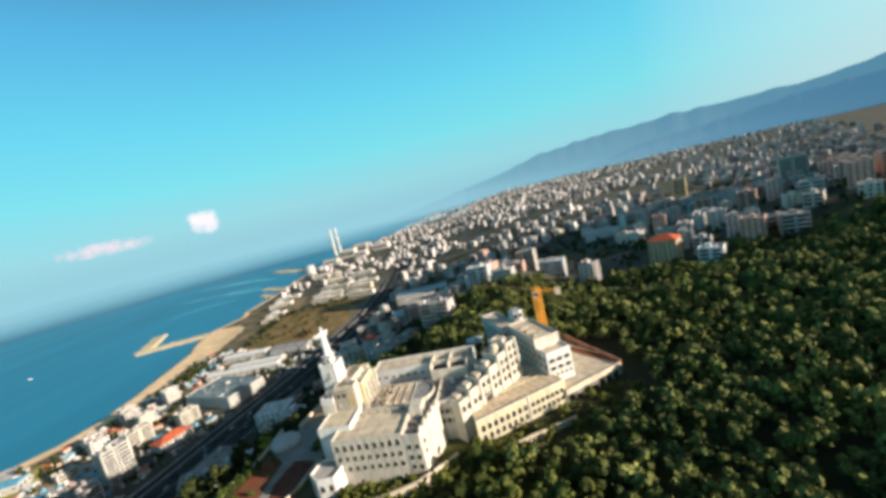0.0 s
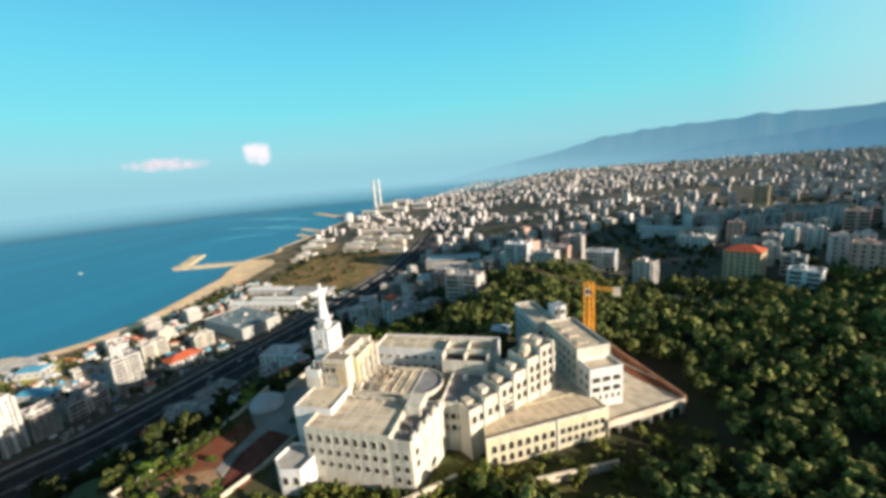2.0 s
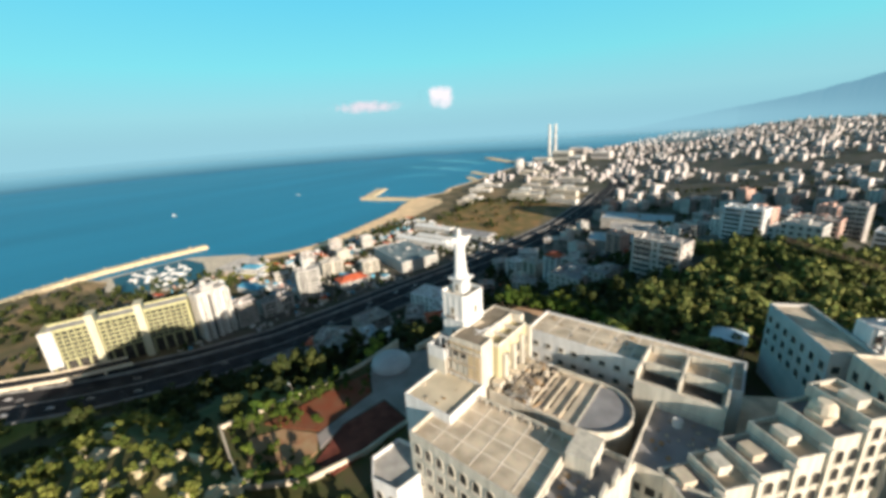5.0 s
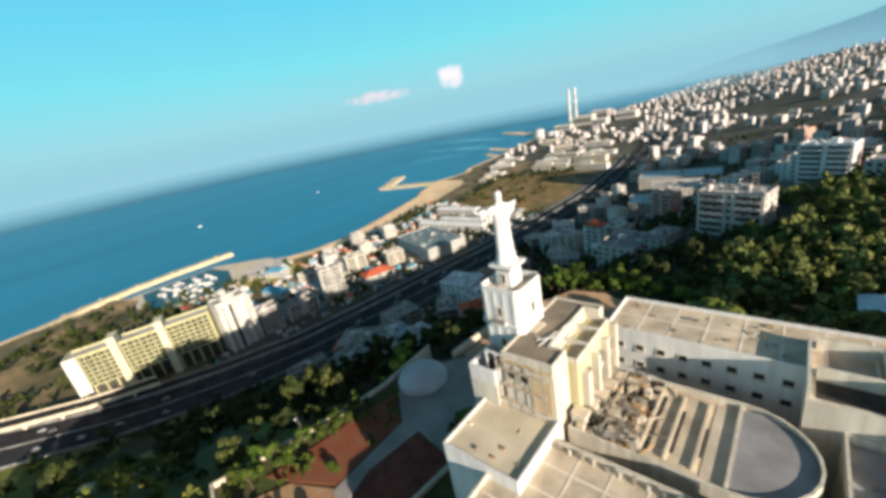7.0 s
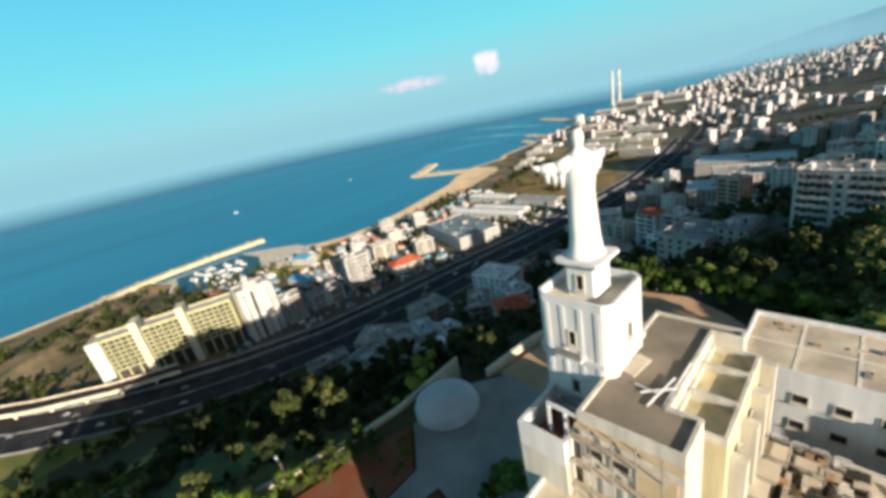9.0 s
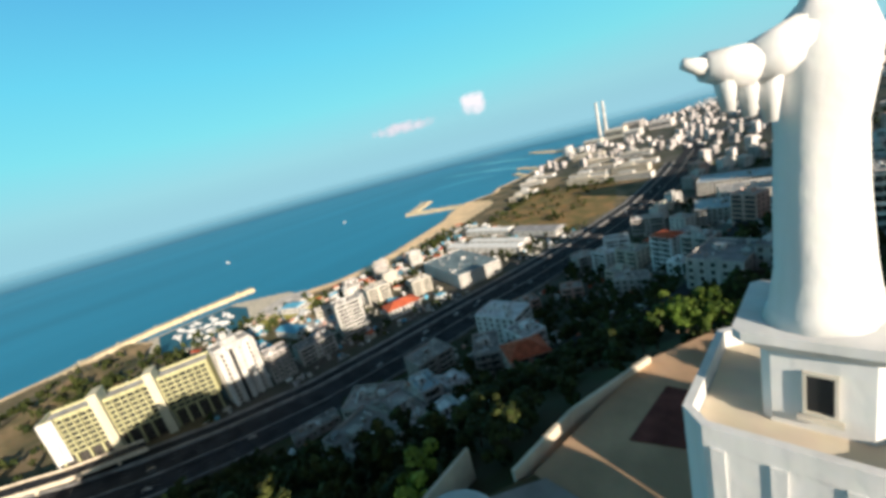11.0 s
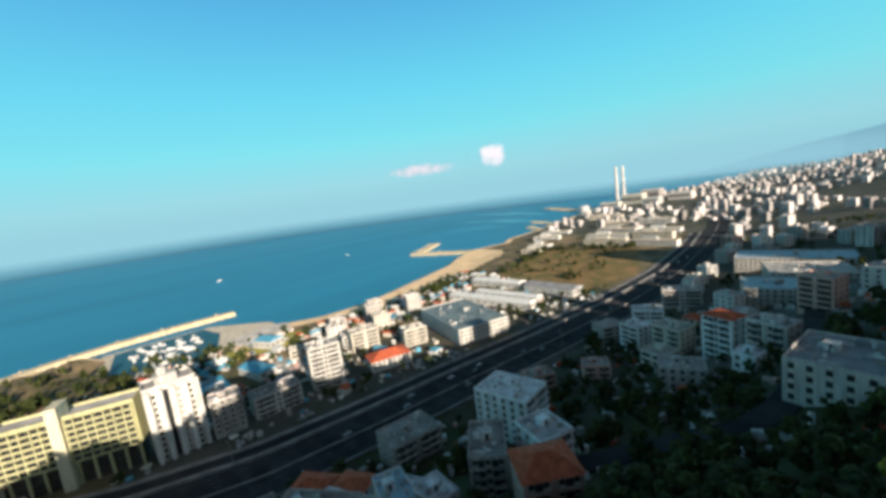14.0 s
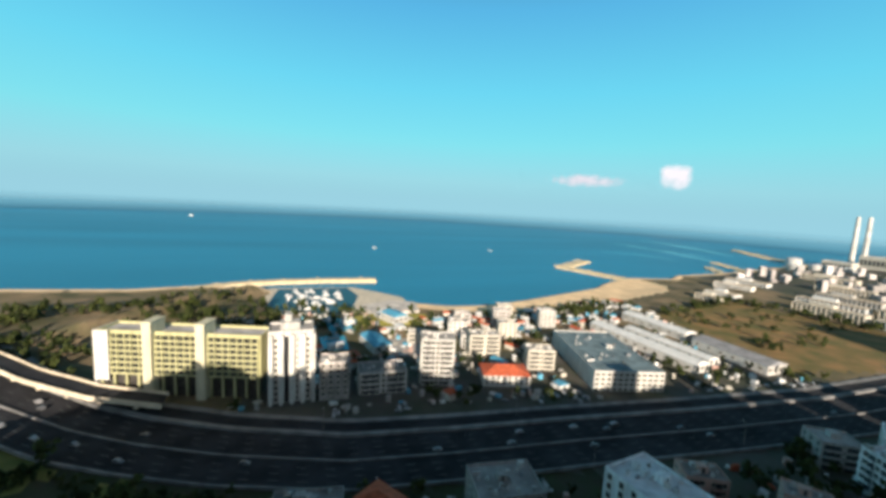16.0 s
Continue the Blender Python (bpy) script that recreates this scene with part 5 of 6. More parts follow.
# ---- the town, further off ----
def far_house(seed):
    r = random.Random(seed)
    w_, d_, f_ = r.uniform(11, 19), r.uniform(10, 15), r.choice((2, 3, 3, 4, 4, 5, 6))
    h = f_ * 3.2
    wall = (TOWN_WHITE, TOWN, TOWN, CREAM, TOWN_WHITE, PINK, TOWN, TOWN_WHITE)[seed % 8]
    t = thing("town_house", ("white", "grey", "beige", "cream", "white", "pink brown", "grey", "pale")[seed % 8] + " flat-roofed town house of several storeys", "building", group="town houses")
    part("wall", box(B(), -w_ / 2, w_ / 2, -d_ / 2, d_ / 2, -9, h), wall, t)
    part("roof", box(B(), -w_ / 2 + 0.3, w_ / 2 - 0.3, -d_ / 2 + 0.3, d_ / 2 - 0.3, h - 0.1, h + 0.06), ROOF_TOWN, t)
    part("parapet", ring_wall(B(), rect(-w_ / 2, w_ / 2, -d_ / 2, d_ / 2), 0.3, h - 0.02, h + 0.9), wall, t)
    part("stair_hut", box(B(), -2, 2, -1, 3, h, h + 2.8), wall, t)
    bm = B()
    for k in range(f_):
        z = 0.9 + 3.2 * k
        n = int(w_ / 3.4)
        for q_ in range(n):
            x = -w_ / 2 + (q_ + 0.5) * w_ / n
            box(bm, x - 0.75, x + 0.75, d_ / 2 - 0.06, d_ / 2 + 0.06, z, z + 1.6)
        # wide dark bands on the flat front, painted for shade in the loggias
        for g0, g1 in ((-0.44, -0.06), (0.06, 0.44)):
            box(bm, w_ * g0, w_ * g1, -d_ / 2 - 0.06, -d_ / 2 + 0.06, z - 0.4, z + 1.75)
        n = int(d_ / 3.6)
        for q_ in range(n):
            y = -d_ / 2 + (q_ + 0.5) * d_ / n
            for s in (-1, 1):
                box(bm, s * w_ / 2 - 0.06, s * w_ / 2 + 0.06, y - 0.7, y + 0.7, z, z + 1.6)
    tagged(part("glazing", bm, GLASS, t), kind="stuff")
    bm = B()
    for k in range(1, f_):
        box(bm, -w_ * 0.42, w_ * 0.42, -d_ / 2 - 1.3, -d_ / 2, 3.2 * k - 0.15, 3.2 * k + 0.85)
    tagged(part("loggia", bm, wall, t), kind="stuff")
    return t


named_spots = []
for o in scene.objects:
    if o.name.startswith(("wall", "deck")) and o.parent is not None and o.parent.parent is None:
        cs = [Vector(v_) for v_ in o.bound_box]
        named_spots.append((min(v_.x for v_ in cs) - 5, max(v_.x for v_ in cs) + 5, min(v_.y for v_ in cs) - 5, max(v_.y for v_ in cs) + 5))


def free(x, y, pad=0.0):
    return not any(x0 - pad < x < x1 + pad and y0 - pad < y < y1 + pad for x0, x1, y0, y1 in named_spots)


protos = [far_house(k) for k in range(8)]
rng = random.Random(11)
spots = []
y = 250.0
while y < 1050:
    x = along(ROAD, y) + 40
    while x < min(620, 0.88 * y + 30):
        px_, py_ = x + rng.uniform(-6, 6), y + rng.uniform(-7, 7)
        keep = py_ > (345 if px_ < 190 else 315) and not (-130 < px_ < -35 and y < 420) and not (20 < px_ < 240 and 560 < py_ < 590)
        wood = noise.noise((px_ * 0.006, py_ * 0.006, 5)) > 0.28
        if keep and not wood and free(px_, py_, 7) and rng.random() < (0.92 if px_ > 60 else 0.66):
            spots.append((px_, py_))
        x += rng.uniform(22, 34)
    y += 27
spots.sort(key=lambda s: (s[0] + 20) ** 2 + (s[1] - 150) ** 2)
near, rest = spots[:140], spots[140:]
for k, (x, y) in enumerate(near):
    m = pose(x, y, ground(x, y), 0, 0, rng.choice((0, 90, 180, 270)) + rng.uniform(-14, 14) - 30)
    if k < len(protos):
        protos[k].matrix_world = m
    else:
        copy_thing(protos[rng.randrange(len(protos))], m)


def far_town(places):
    """Roofs, walls and windows of the houses too far off to tell apart."""
    wv, wf, gv, gf, rv, rf = [], [], [], [], [], []
    r = random.Random(3)
    for x, y in places:
        w_, d_, h, a = r.uniform(8, 14), r.uniform(7, 12), r.choice((3, 4, 6, 6, 8, 9, 12, 15, 19)), r.uniform(-0.8, -0.25)
        z = ground(x, y)
        ca, sa = math.cos(a), math.sin(a)

        def put(lx, ly, lz):
            return (x + lx * ca - ly * sa, y + lx * sa + ly * ca, z + lz)
        n = len(wv)
        cs = ((-w_ / 2, -d_ / 2), (w_ / 2, -d_ / 2), (w_ / 2, d_ / 2), (-w_ / 2, d_ / 2))
        wv += [put(*q_, -8) for q_ in cs] + [put(*q_, h + 0.8) for q_ in cs]
        wf += [(n + i, n + (i + 1) % 4, n + 4 + (i + 1) % 4, n + 4 + i) for i in range(4)]
        n = len(rv)
        rv += [put(*q_, h) for q_ in cs] + [put(q_[0] * 0.25, q_[1] * 0.25, h + 2.6) for q_ in cs]
        rf += [(n, n + 1, n + 2, n + 3), (n + 4, n + 5, n + 6, n + 7)]
        for f in range(int(h / 3.1)):
            zz = 0.9 + 3.1 * f
            for s in (-0.36, -0.12, 0.12, 0.36):
                n = len(gv)
                gv += [put(w_ * s - 0.9, -d_ / 2 - 0.08, zz), put(w_ * s + 0.9, -d_ / 2 - 0.08, zz), put(w_ * s + 0.9, -d_ / 2 - 0.08, zz + 1.7), put(w_ * s - 0.9, -d_ / 2 - 0.08, zz + 1.7)]
                gf.append((n, n + 1, n + 2, n + 3))
    walls = mat("far_town_render", (0.47, 0.435, 0.42), 0.9, 0.05, 0.2, 0.3, 0.0, per=0.5, island=True)
    for nm, lab, v_, f_, m in (("town_walls", "many pale flat-roofed houses of the distant town", wv, wf, walls), ("town_roofs", "flat grey roofs of the distant town", rv, rf, ROOF_TOWN), ("town_windows", "dark windows of the distant town", gv, gf, GLASS)):
        me = bpy.data.meshes.new(nm)
        me.from_pydata(v_, [], f_)
        me.materials.append(m)
        tagged(new(nm, me), lab, "town", kind="stuff")


far = list(rest)
rng = random.Random(23)
y = 1050.0
while y < 3600:
    x = along(ROAD, y) - (230 if y > 1700 else 30)
    while x < 300 + 0.62 * y:
        if noise.noise((x * 0.004, y * 0.004, 9)) < 0.16 and noise.noise((x * 0.012, y * 0.012, 4)) < 0.3 and rng.random() < 0.9:
            far.append((x + rng.uniform(-12, 12), y + rng.uniform(-16, 16)))
        x += rng.uniform(20, 34) * (1 + (y - 1050) / 4000)
    y += 27 * (1 + (y - 1050) / 3000)
for k in range(700):
    yy = rng.uniform(560, 1150)
    xx = rng.uniform(520, 0.9 * yy + 260)
    if noise.noise((xx * 0.004, yy * 0.004, 9)) < 0.3:
        far.append((xx, yy))
for k in range(60):
    yy = rng.uniform(960, 1380)
    far.append((rng.uniform(along(COAST, yy) + 50, along(ROAD, yy) - 60), yy))
far_town([s for s in far if not inside(*s, FIELD_POLY)])


def terrace_row(label, a, b, depth, h, wall):
    """A long low beach building: ribs between recessed bays, a flat roof and a set-back upper storey."""
    a, b = Vector(a), Vector(b)
    u, L = (b - a).normalized(), (b - a).length
    n = Vector((-u.y, u.x))

    def at(s, d):
        return tuple(a + u * s + n * d)
    t = thing("resort_row", label, "building", group="resort rows")
    part("wall", prism(B(), [at(0, 0), at(L, 0), at(L, depth), at(0, depth)], 3, 7 + h), wall, t)
    part("roof", prism(B(), [at(-0.5, -1), at(L + 0.5, -1), at(L + 0.5, depth + 0.5), at(-0.5, depth + 0.5)], 7 + h, 7.5 + h), ROOF, t)
    part("upper_storey", prism(B(), [at(L * 0.2, depth * 0.4), at(L * 0.55, depth * 0.4), at(L * 0.55, depth), at(L * 0.2, depth)], 7.5 + h, 10.5 + h), wall, t)
    ribs, panes = B(), B()
    for k in range(int(L / 5) + 1):
        s = min(L - 0.6, 5 * k)
        prism(ribs, [at(s, -0.9), at(s + 0.6, -0.9), at(s + 0.6, 0), at(s, 0)], 5, 7 + h)
        if s + 4.4 < L:
            for z in range(8, int(6 + h), 3):
                prism(panes, [at(s + 1.2, -0.08), at(s + 4.4, -0.08), at(s + 4.4, 0.05), at(s + 1.2, 0.05)], z, z + 1.7)
    tagged(part("ribs", ribs, wall, t), kind="stuff")
    tagged(part("glazing", panes, GLASS, t), kind="stuff")


for k, (a, b, dp, h) in enumerate((((-436, 782), (-366, 780), 15, 11), ((-358, 780), (-292, 776), 15, 10), ((-462, 842), (-390, 846), 16, 9), ((-380, 848), (-318, 846), 14, 12), ((-470, 905), (-400, 908), 16, 10), ((-390, 915), (-326, 918), 16, 8), ((-520, 1010), (-450, 1020), 16, 9), ((-436, 1030), (-372, 1034), 15, 11), ((-520, 738), (-482, 742), 18, 8), ((-508, 700), (-476, 706), 16, 7), ((-570, 830), (-520, 842), 18, 8), ((-600, 905), (-540, 915), 22, 6), ((-600, 1130), (-520, 1140), 24, 10))):
    terrace_row(("cream", "pale", "white")[k % 3] + " long low beach building with ribbed walls", a, b, dp, h, (CREAM, TOWN_WHITE, WHITE)[k % 3])


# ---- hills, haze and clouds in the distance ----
# haze put into the hills as a plain blue glow, darker on the nearer range
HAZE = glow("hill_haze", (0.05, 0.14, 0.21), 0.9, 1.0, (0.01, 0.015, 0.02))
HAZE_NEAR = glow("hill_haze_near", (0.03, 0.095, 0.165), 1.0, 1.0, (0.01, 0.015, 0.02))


def ridge(name, label, dist, az0, az1, peaks, material):
    """A far range of hills: bearings in degrees to the left of the y axis, heights by a smooth sum of bumps."""
    bm, rows = B(), []
    n = 160
    for k in range(n + 1):
        a = radians(az0 + (az1 - az0) * k / n)
        h = sum(p * math.exp(-((math.degrees(a) - c0) / s) ** 2) for c0, s, p in peaks) * (1 + 0.09 * noise.noise((k * 0.10, dist * 0.01, 0)) + 0.06 * noise.noise((k * 0.37, dist * 0.02, 3)))
        x, y = -math.sin(a), math.cos(a)
        rows.append([bm.verts.new((x * dist, y * dist, -20)), bm.verts.new((x * (dist + 120), y * (dist + 120), 0.55 * h)), bm.verts.new((x * (dist + 300), y * (dist + 300), h))])
    for p, q_ in zip(rows, rows[1:]):
        for k in range(2):
            bm.faces.new((p[k + 1], q_[k + 1], q_[k], p[k]))
    tagged(part(name, bm, material), label, "hills", kind="structure")


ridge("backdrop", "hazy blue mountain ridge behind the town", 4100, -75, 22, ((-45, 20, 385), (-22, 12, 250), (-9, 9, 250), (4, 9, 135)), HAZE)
ridge("backdrop", "darker hazy blue hills below the ridge", 3850, -80, -2, ((-58, 18, 330), (-34, 12, 215), (-19, 9, 130)), HAZE_NEAR)


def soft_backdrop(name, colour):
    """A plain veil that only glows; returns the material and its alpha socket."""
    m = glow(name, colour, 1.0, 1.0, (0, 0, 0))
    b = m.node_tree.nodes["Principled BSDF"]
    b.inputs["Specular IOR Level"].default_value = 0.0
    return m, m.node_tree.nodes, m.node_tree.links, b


def haze_bank(radius, top, stops, sway_by, a0, a1, fade, label):
    """A glowing sheet painted as sea haze along the horizon, thickest at eye height and gone above; it thins out
    between the two x in fade.
    """
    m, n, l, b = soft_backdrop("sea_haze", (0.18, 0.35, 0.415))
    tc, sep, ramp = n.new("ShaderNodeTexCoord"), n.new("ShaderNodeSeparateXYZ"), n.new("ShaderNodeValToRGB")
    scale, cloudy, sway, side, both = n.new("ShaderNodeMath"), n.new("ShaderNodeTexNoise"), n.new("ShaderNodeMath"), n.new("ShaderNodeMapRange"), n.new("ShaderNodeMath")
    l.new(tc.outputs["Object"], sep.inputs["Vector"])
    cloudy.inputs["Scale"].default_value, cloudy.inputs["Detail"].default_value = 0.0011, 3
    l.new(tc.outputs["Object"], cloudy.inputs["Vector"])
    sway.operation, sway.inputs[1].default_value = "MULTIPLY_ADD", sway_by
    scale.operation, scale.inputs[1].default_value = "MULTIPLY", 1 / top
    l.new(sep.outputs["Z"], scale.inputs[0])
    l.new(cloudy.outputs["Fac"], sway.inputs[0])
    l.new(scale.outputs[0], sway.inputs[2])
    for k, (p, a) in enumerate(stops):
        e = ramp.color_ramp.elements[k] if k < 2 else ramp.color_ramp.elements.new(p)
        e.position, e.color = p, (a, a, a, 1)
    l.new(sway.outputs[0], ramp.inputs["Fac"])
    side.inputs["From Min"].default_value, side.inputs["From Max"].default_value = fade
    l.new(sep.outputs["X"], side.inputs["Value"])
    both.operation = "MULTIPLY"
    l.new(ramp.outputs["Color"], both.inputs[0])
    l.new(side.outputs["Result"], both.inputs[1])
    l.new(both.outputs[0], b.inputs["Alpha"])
    bm, rows = B(), []
    for k in range(61):
        a = radians(a0 + (a1 - a0) * k / 60)
        rows.append([bm.verts.new((-math.sin(a) * radius, math.cos(a) * radius, z)) for z in (0.5, top)])
    for p, q_ in zip(rows, rows[1:]):
        bm.faces.new((p[0], p[1], q_[1], q_[0]))
    tagged(part("backdrop", bm, m), label, "haze", kind="structure")


haze_bank(3650, 800, ((0.0, 0.1), (0.05, 0.55), (0.09, 0.75), (0.16, 0.72), (0.25, 0.52), (0.42, 0.33), (0.60, 0.18), (0.88, 0.0)), 0.03, -80, 130, (2700, -300), "glowing sheet painted as pale sea haze along the horizon")
haze_bank(2300, 400, ((0.015, 0.0), (0.09, 0.28), (0.17, 0.58), (0.26, 0.58), (0.45, 0.24), (0.80, 0.0)), 0.03, 4, 130, (300, -1000), "glowing sheet painted as thin low haze over the open sea")


def cloud(az, el, dist, wd, ht, power, seed, label, colour, dense):
    """A far soft cloud: a plain sheet, its sunlit white put in as glow, whose edge is ragged and fades out."""
    a, e = radians(az), radians(el)
    c3 = Vector((-math.sin(a) * math.cos(e), math.cos(a) * math.cos(e), math.sin(e))) * dist + Vector((-70, 110, 145))
    m, n, l, b = soft_backdrop("cloud_white", colour)
    tc, sep, nz = n.new("ShaderNodeTexCoord"), n.new("ShaderNodeSeparateXYZ"), n.new("ShaderNodeTexNoise")
    l.new(tc.outputs["Object"], sep.inputs["Vector"])
    l.new(tc.outputs["Object"], nz.inputs["Vector"])
    nz.inputs["Scale"].default_value, nz.inputs["Detail"].default_value = 2.2 / ht, 4
    terms = []
    for ax, half in (("X", wd / 2), ("Z", ht / 2)):
        q_, ab, pw = n.new("ShaderNodeMath"), n.new("ShaderNodeMath"), n.new("ShaderNodeMath")
        q_.operation, q_.inputs[1].default_value = "DIVIDE", half
        ab.operation = "ABSOLUTE"
        pw.operation, pw.inputs[1].default_value = "POWER", power
        l.new(sep.outputs[ax], q_.inputs[0])
        l.new(q_.outputs[0], ab.inputs[0])
        l.new(ab.outputs[0], pw.inputs[0])
        terms.append(pw)
    add, rag, out = n.new("ShaderNodeMath"), n.new("ShaderNodeMath"), n.new("ShaderNodeMapRange")
    add.operation = "ADD"
    l.new(terms[0].outputs[0], add.inputs[0])
    l.new(terms[1].outputs[0], add.inputs[1])
    rag.operation, rag.inputs[1].default_value = "MULTIPLY_ADD", 1.5
    l.new(nz.outputs["Fac"], rag.inputs[0])
    l.new(add.outputs[0], rag.inputs[2])
    out.inputs["From Min"].default_value, out.inputs["From Max"].default_value = 0.75, 1.45
    out.inputs["To Min"].default_value, out.inputs["To Max"].default_value = dense, 0.0
    l.new(rag.outputs[0], out.inputs["Value"])
    l.new(out.outputs["Result"], b.inputs["Alpha"])
    bm = B()
    bm.faces.new([bm.verts.new((x * wd * 0.75, 0, z * ht * 0.75)) for x, z in ((-1, -1), (1, -1), (1, 1), (-1, 1))])
    ob = part("cloud", bm, m)
    ob.matrix_world = pose(*c3, 0, 0, az)
    tagged(ob, label, "cloud", kind="structure")


cloud(38.9, 4.1, 3500, 240, 215, 3.6, 1, "small bright white cloud over the sea", (0.56, 0.52, 0.55), 1.0)
cloud(49.2, 3.4, 3500, 700, 130, 2.0, 2, "thin pinkish streak of cloud over the sea", (0.50, 0.43, 0.47), 0.85)


# ---- trees ----
def crown_arrays(seed, radius, height, leaves, size, lobes):
    """Leaf clumps as quads on the shells of several lobes, with gaps between."""
    r = np.random.RandomState(seed)
    cs = [(0, 0, height * 0.66, radius * 0.55)]
    for k in range(lobes):
        a = r.uniform(0, math.tau)
        d = radius * r.uniform(0.3, 0.85)
        cs.append((d * math.cos(a), d * math.sin(a), height * r.uniform(0.34, 1.0), radius * r.uniform(0.2, 0.46)))
    vs, fs = [], []
    for k in range(leaves):
        cx_, cy_, cz_, cr = cs[r.randint(len(cs))]
        n = r.normal(size=3)
        n /= np.linalg.norm(n)
        n[2] = n[2] if n[2] > -0.45 else -n[2]
        p = np.array((cx_, cy_, cz_)) + n * cr * r.uniform(0.72, 1.06) * np.array((1, 1, 0.8))
        t1 = np.cross(n + r.normal(size=3) * 0.45, (0.3, 0.2, 1.0))
        t1 /= np.linalg.norm(t1)
        t2 = np.cross(n + r.normal(size=3) * 0.3, t1)
        t2 /= max(1e-6, np.linalg.norm(t2))
        s = size * r.uniform(0.6, 1.25)
        b0 = len(vs)
        vs += [p - t1 * s - t2 * s * 0.6, p + t1 * s * 0.7 - t2 * s * 0.8, p + t1 * s + t2 * s * 0.6, p - t1 * s * 0.6 + t2 * s]
        fs.append((b0, b0 + 1, b0 + 2, b0 + 3))
    return np.array(vs), np.array(fs)


def trunk_mesh(seed, height, radius):
    r = random.Random(seed)
    bm = B()
    tube(bm, (0, 0, -1), (0.1, 0, height * 0.45), 0.28, 7, 0.18)
    for k in range(5):
        a = k * math.tau / 5 + r.uniform(-0.4, 0.4)
        tube(bm, (0.08, 0, height * r.uniform(0.3, 0.45)), (radius * 0.5 * math.cos(a), radius * 0.5 * math.sin(a), height * r.uniform(0.6, 0.8)), 0.12, 5, 0.04)
    return mesh_of(bm, "trunk", BARK)


KINDS = []
for seed, rad, hgt, lv in ((1, 3.4, 7.0, 900), (2, 2.8, 8.2, 820), (3, 4.2, 6.6, 1000), (4, 2.4, 5.0, 620)):
    vs, fs = crown_arrays(seed, rad, hgt, lv, 0.36, 8)
    me = bpy.data.meshes.new("crown")
    me.from_pydata(vs.tolist(), [], fs.tolist())
    me.materials.append(LEAF)
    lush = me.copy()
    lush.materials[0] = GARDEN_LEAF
    brightened = me.copy()
    brightened.materials[0] = BRIGHTENED_LEAF
    # crown copy with leaves darkened for shade
    shaded = me.copy()
    shaded.materials[0] = SHADE_LEAF
    KINDS.append((me, trunk_mesh(seed, hgt, rad), *crown_arrays(seed + 20, rad, hgt, 250, 0.62, 9), lush, brightened, shaded))


def tree(x, y, z, k, s, rz, label, group, crown=0):
    t = thing("tree", label, "tree", pose(x, y, z, 0, 0, rz) @ Matrix.Scale(s, 4), group)
    part("trunk", KINDS[k][1], None, t)
    part("crown", KINDS[k][crown], None, t)


HILL_ROAD = [(40, 352), (58, 340), (79, 327), (100, 311), (125, 291), (146, 271), (164, 262), (190, 266), (230, 273), (290, 262)]
CLEAR = [(-92, 106), (-58, 100), (-40, 106), (-22, 120), (16, 136), (38, 160), (37, 168), (12, 207), (-18, 212), (-24, 176), (-66, 176), (-68, 214), (-108, 210), (-112, 160), (-122, 150), (-132, 100), (-106, 92)]


SLOPE_ROAD = [(-172, 252), (-158, 264), (-145, 274), (-133, 279), (-126, 293), (-122.5, 314), (-123, 345), (-124.5, 390), (-128, 440)]


def near_road(x, y, w_):
    for (x0, y0), (x1, y1) in list(zip(HILL_ROAD, HILL_ROAD[1:])) + list(zip(SLOPE_ROAD, SLOPE_ROAD[1:])):
        d = Vector((x1 - x0, y1 - y0))
        q_ = Vector((x - x0, y - y0))
        s = min(1, max(0, q_.dot(d) / d.length_squared))
        if (q_ - d * s).length < w_:
            return True
    return False


rng = random.Random(41)
wood, slope_trees = [], []
y = 22.0
while y < 348:
    x = -62.0
    while x < 300:
        p = (x + rng.uniform(-2.6, 2.6), y + rng.uniform(-2.6, 2.6))
        ok = not (p[0] < -84 and p[1] < 97) and (p[1] < 300 or p[0] < 190) and not inside(*p, CLEAR) and not near_road(*p, 5) and free(*p, 1)
        if ok and rng.random() < 0.93:
            wood.append(p)
        x += 4.9
    y += 4.9
y = -60.0
while y < 420:
    x = along(ROAD, y) + 28
    while x < -62:
        p = (x + rng.uniform(-4, 4), y + rng.uniform(-4, 4))
        dens = 0.5 + 0.5 * noise.noise((p[0] * 0.02, p[1] * 0.02, 2))
        if not (-172 < p[0] < -84 and 30 < p[1] < 98) and not inside(*p, CLEAR) and free(*p, 0) and not near_road(*p, 5) and rng.random() < (0.10 if p[1] < 140 and p[0] < -210 else 0.3 if p[1] < 110 else 0.55 + dens * 0.6 if p[0] > -230 else 0.3):
            slope_trees.append(p)
        x += 7.4
    y += 7.4


def dist(p):
    return min(math.hypot(p[0] - qx, p[1] - qy) for qx, qy in ((-10, 70), (-45, 130), (-90, 170), (-120, 210)))


every = sorted(wood + slope_trees, key=dist)
for k, (x, y) in enumerate(every[:260]):
    # west of x = -96 the crowns take the leaves darkened for shade
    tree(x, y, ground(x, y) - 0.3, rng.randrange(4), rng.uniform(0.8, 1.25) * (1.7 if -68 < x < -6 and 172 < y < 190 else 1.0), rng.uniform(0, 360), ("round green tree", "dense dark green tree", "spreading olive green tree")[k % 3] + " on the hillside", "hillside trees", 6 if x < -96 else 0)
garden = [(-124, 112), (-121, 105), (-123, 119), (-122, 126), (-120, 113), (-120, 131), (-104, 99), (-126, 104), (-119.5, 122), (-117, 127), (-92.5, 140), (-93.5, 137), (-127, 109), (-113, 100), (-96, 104)]
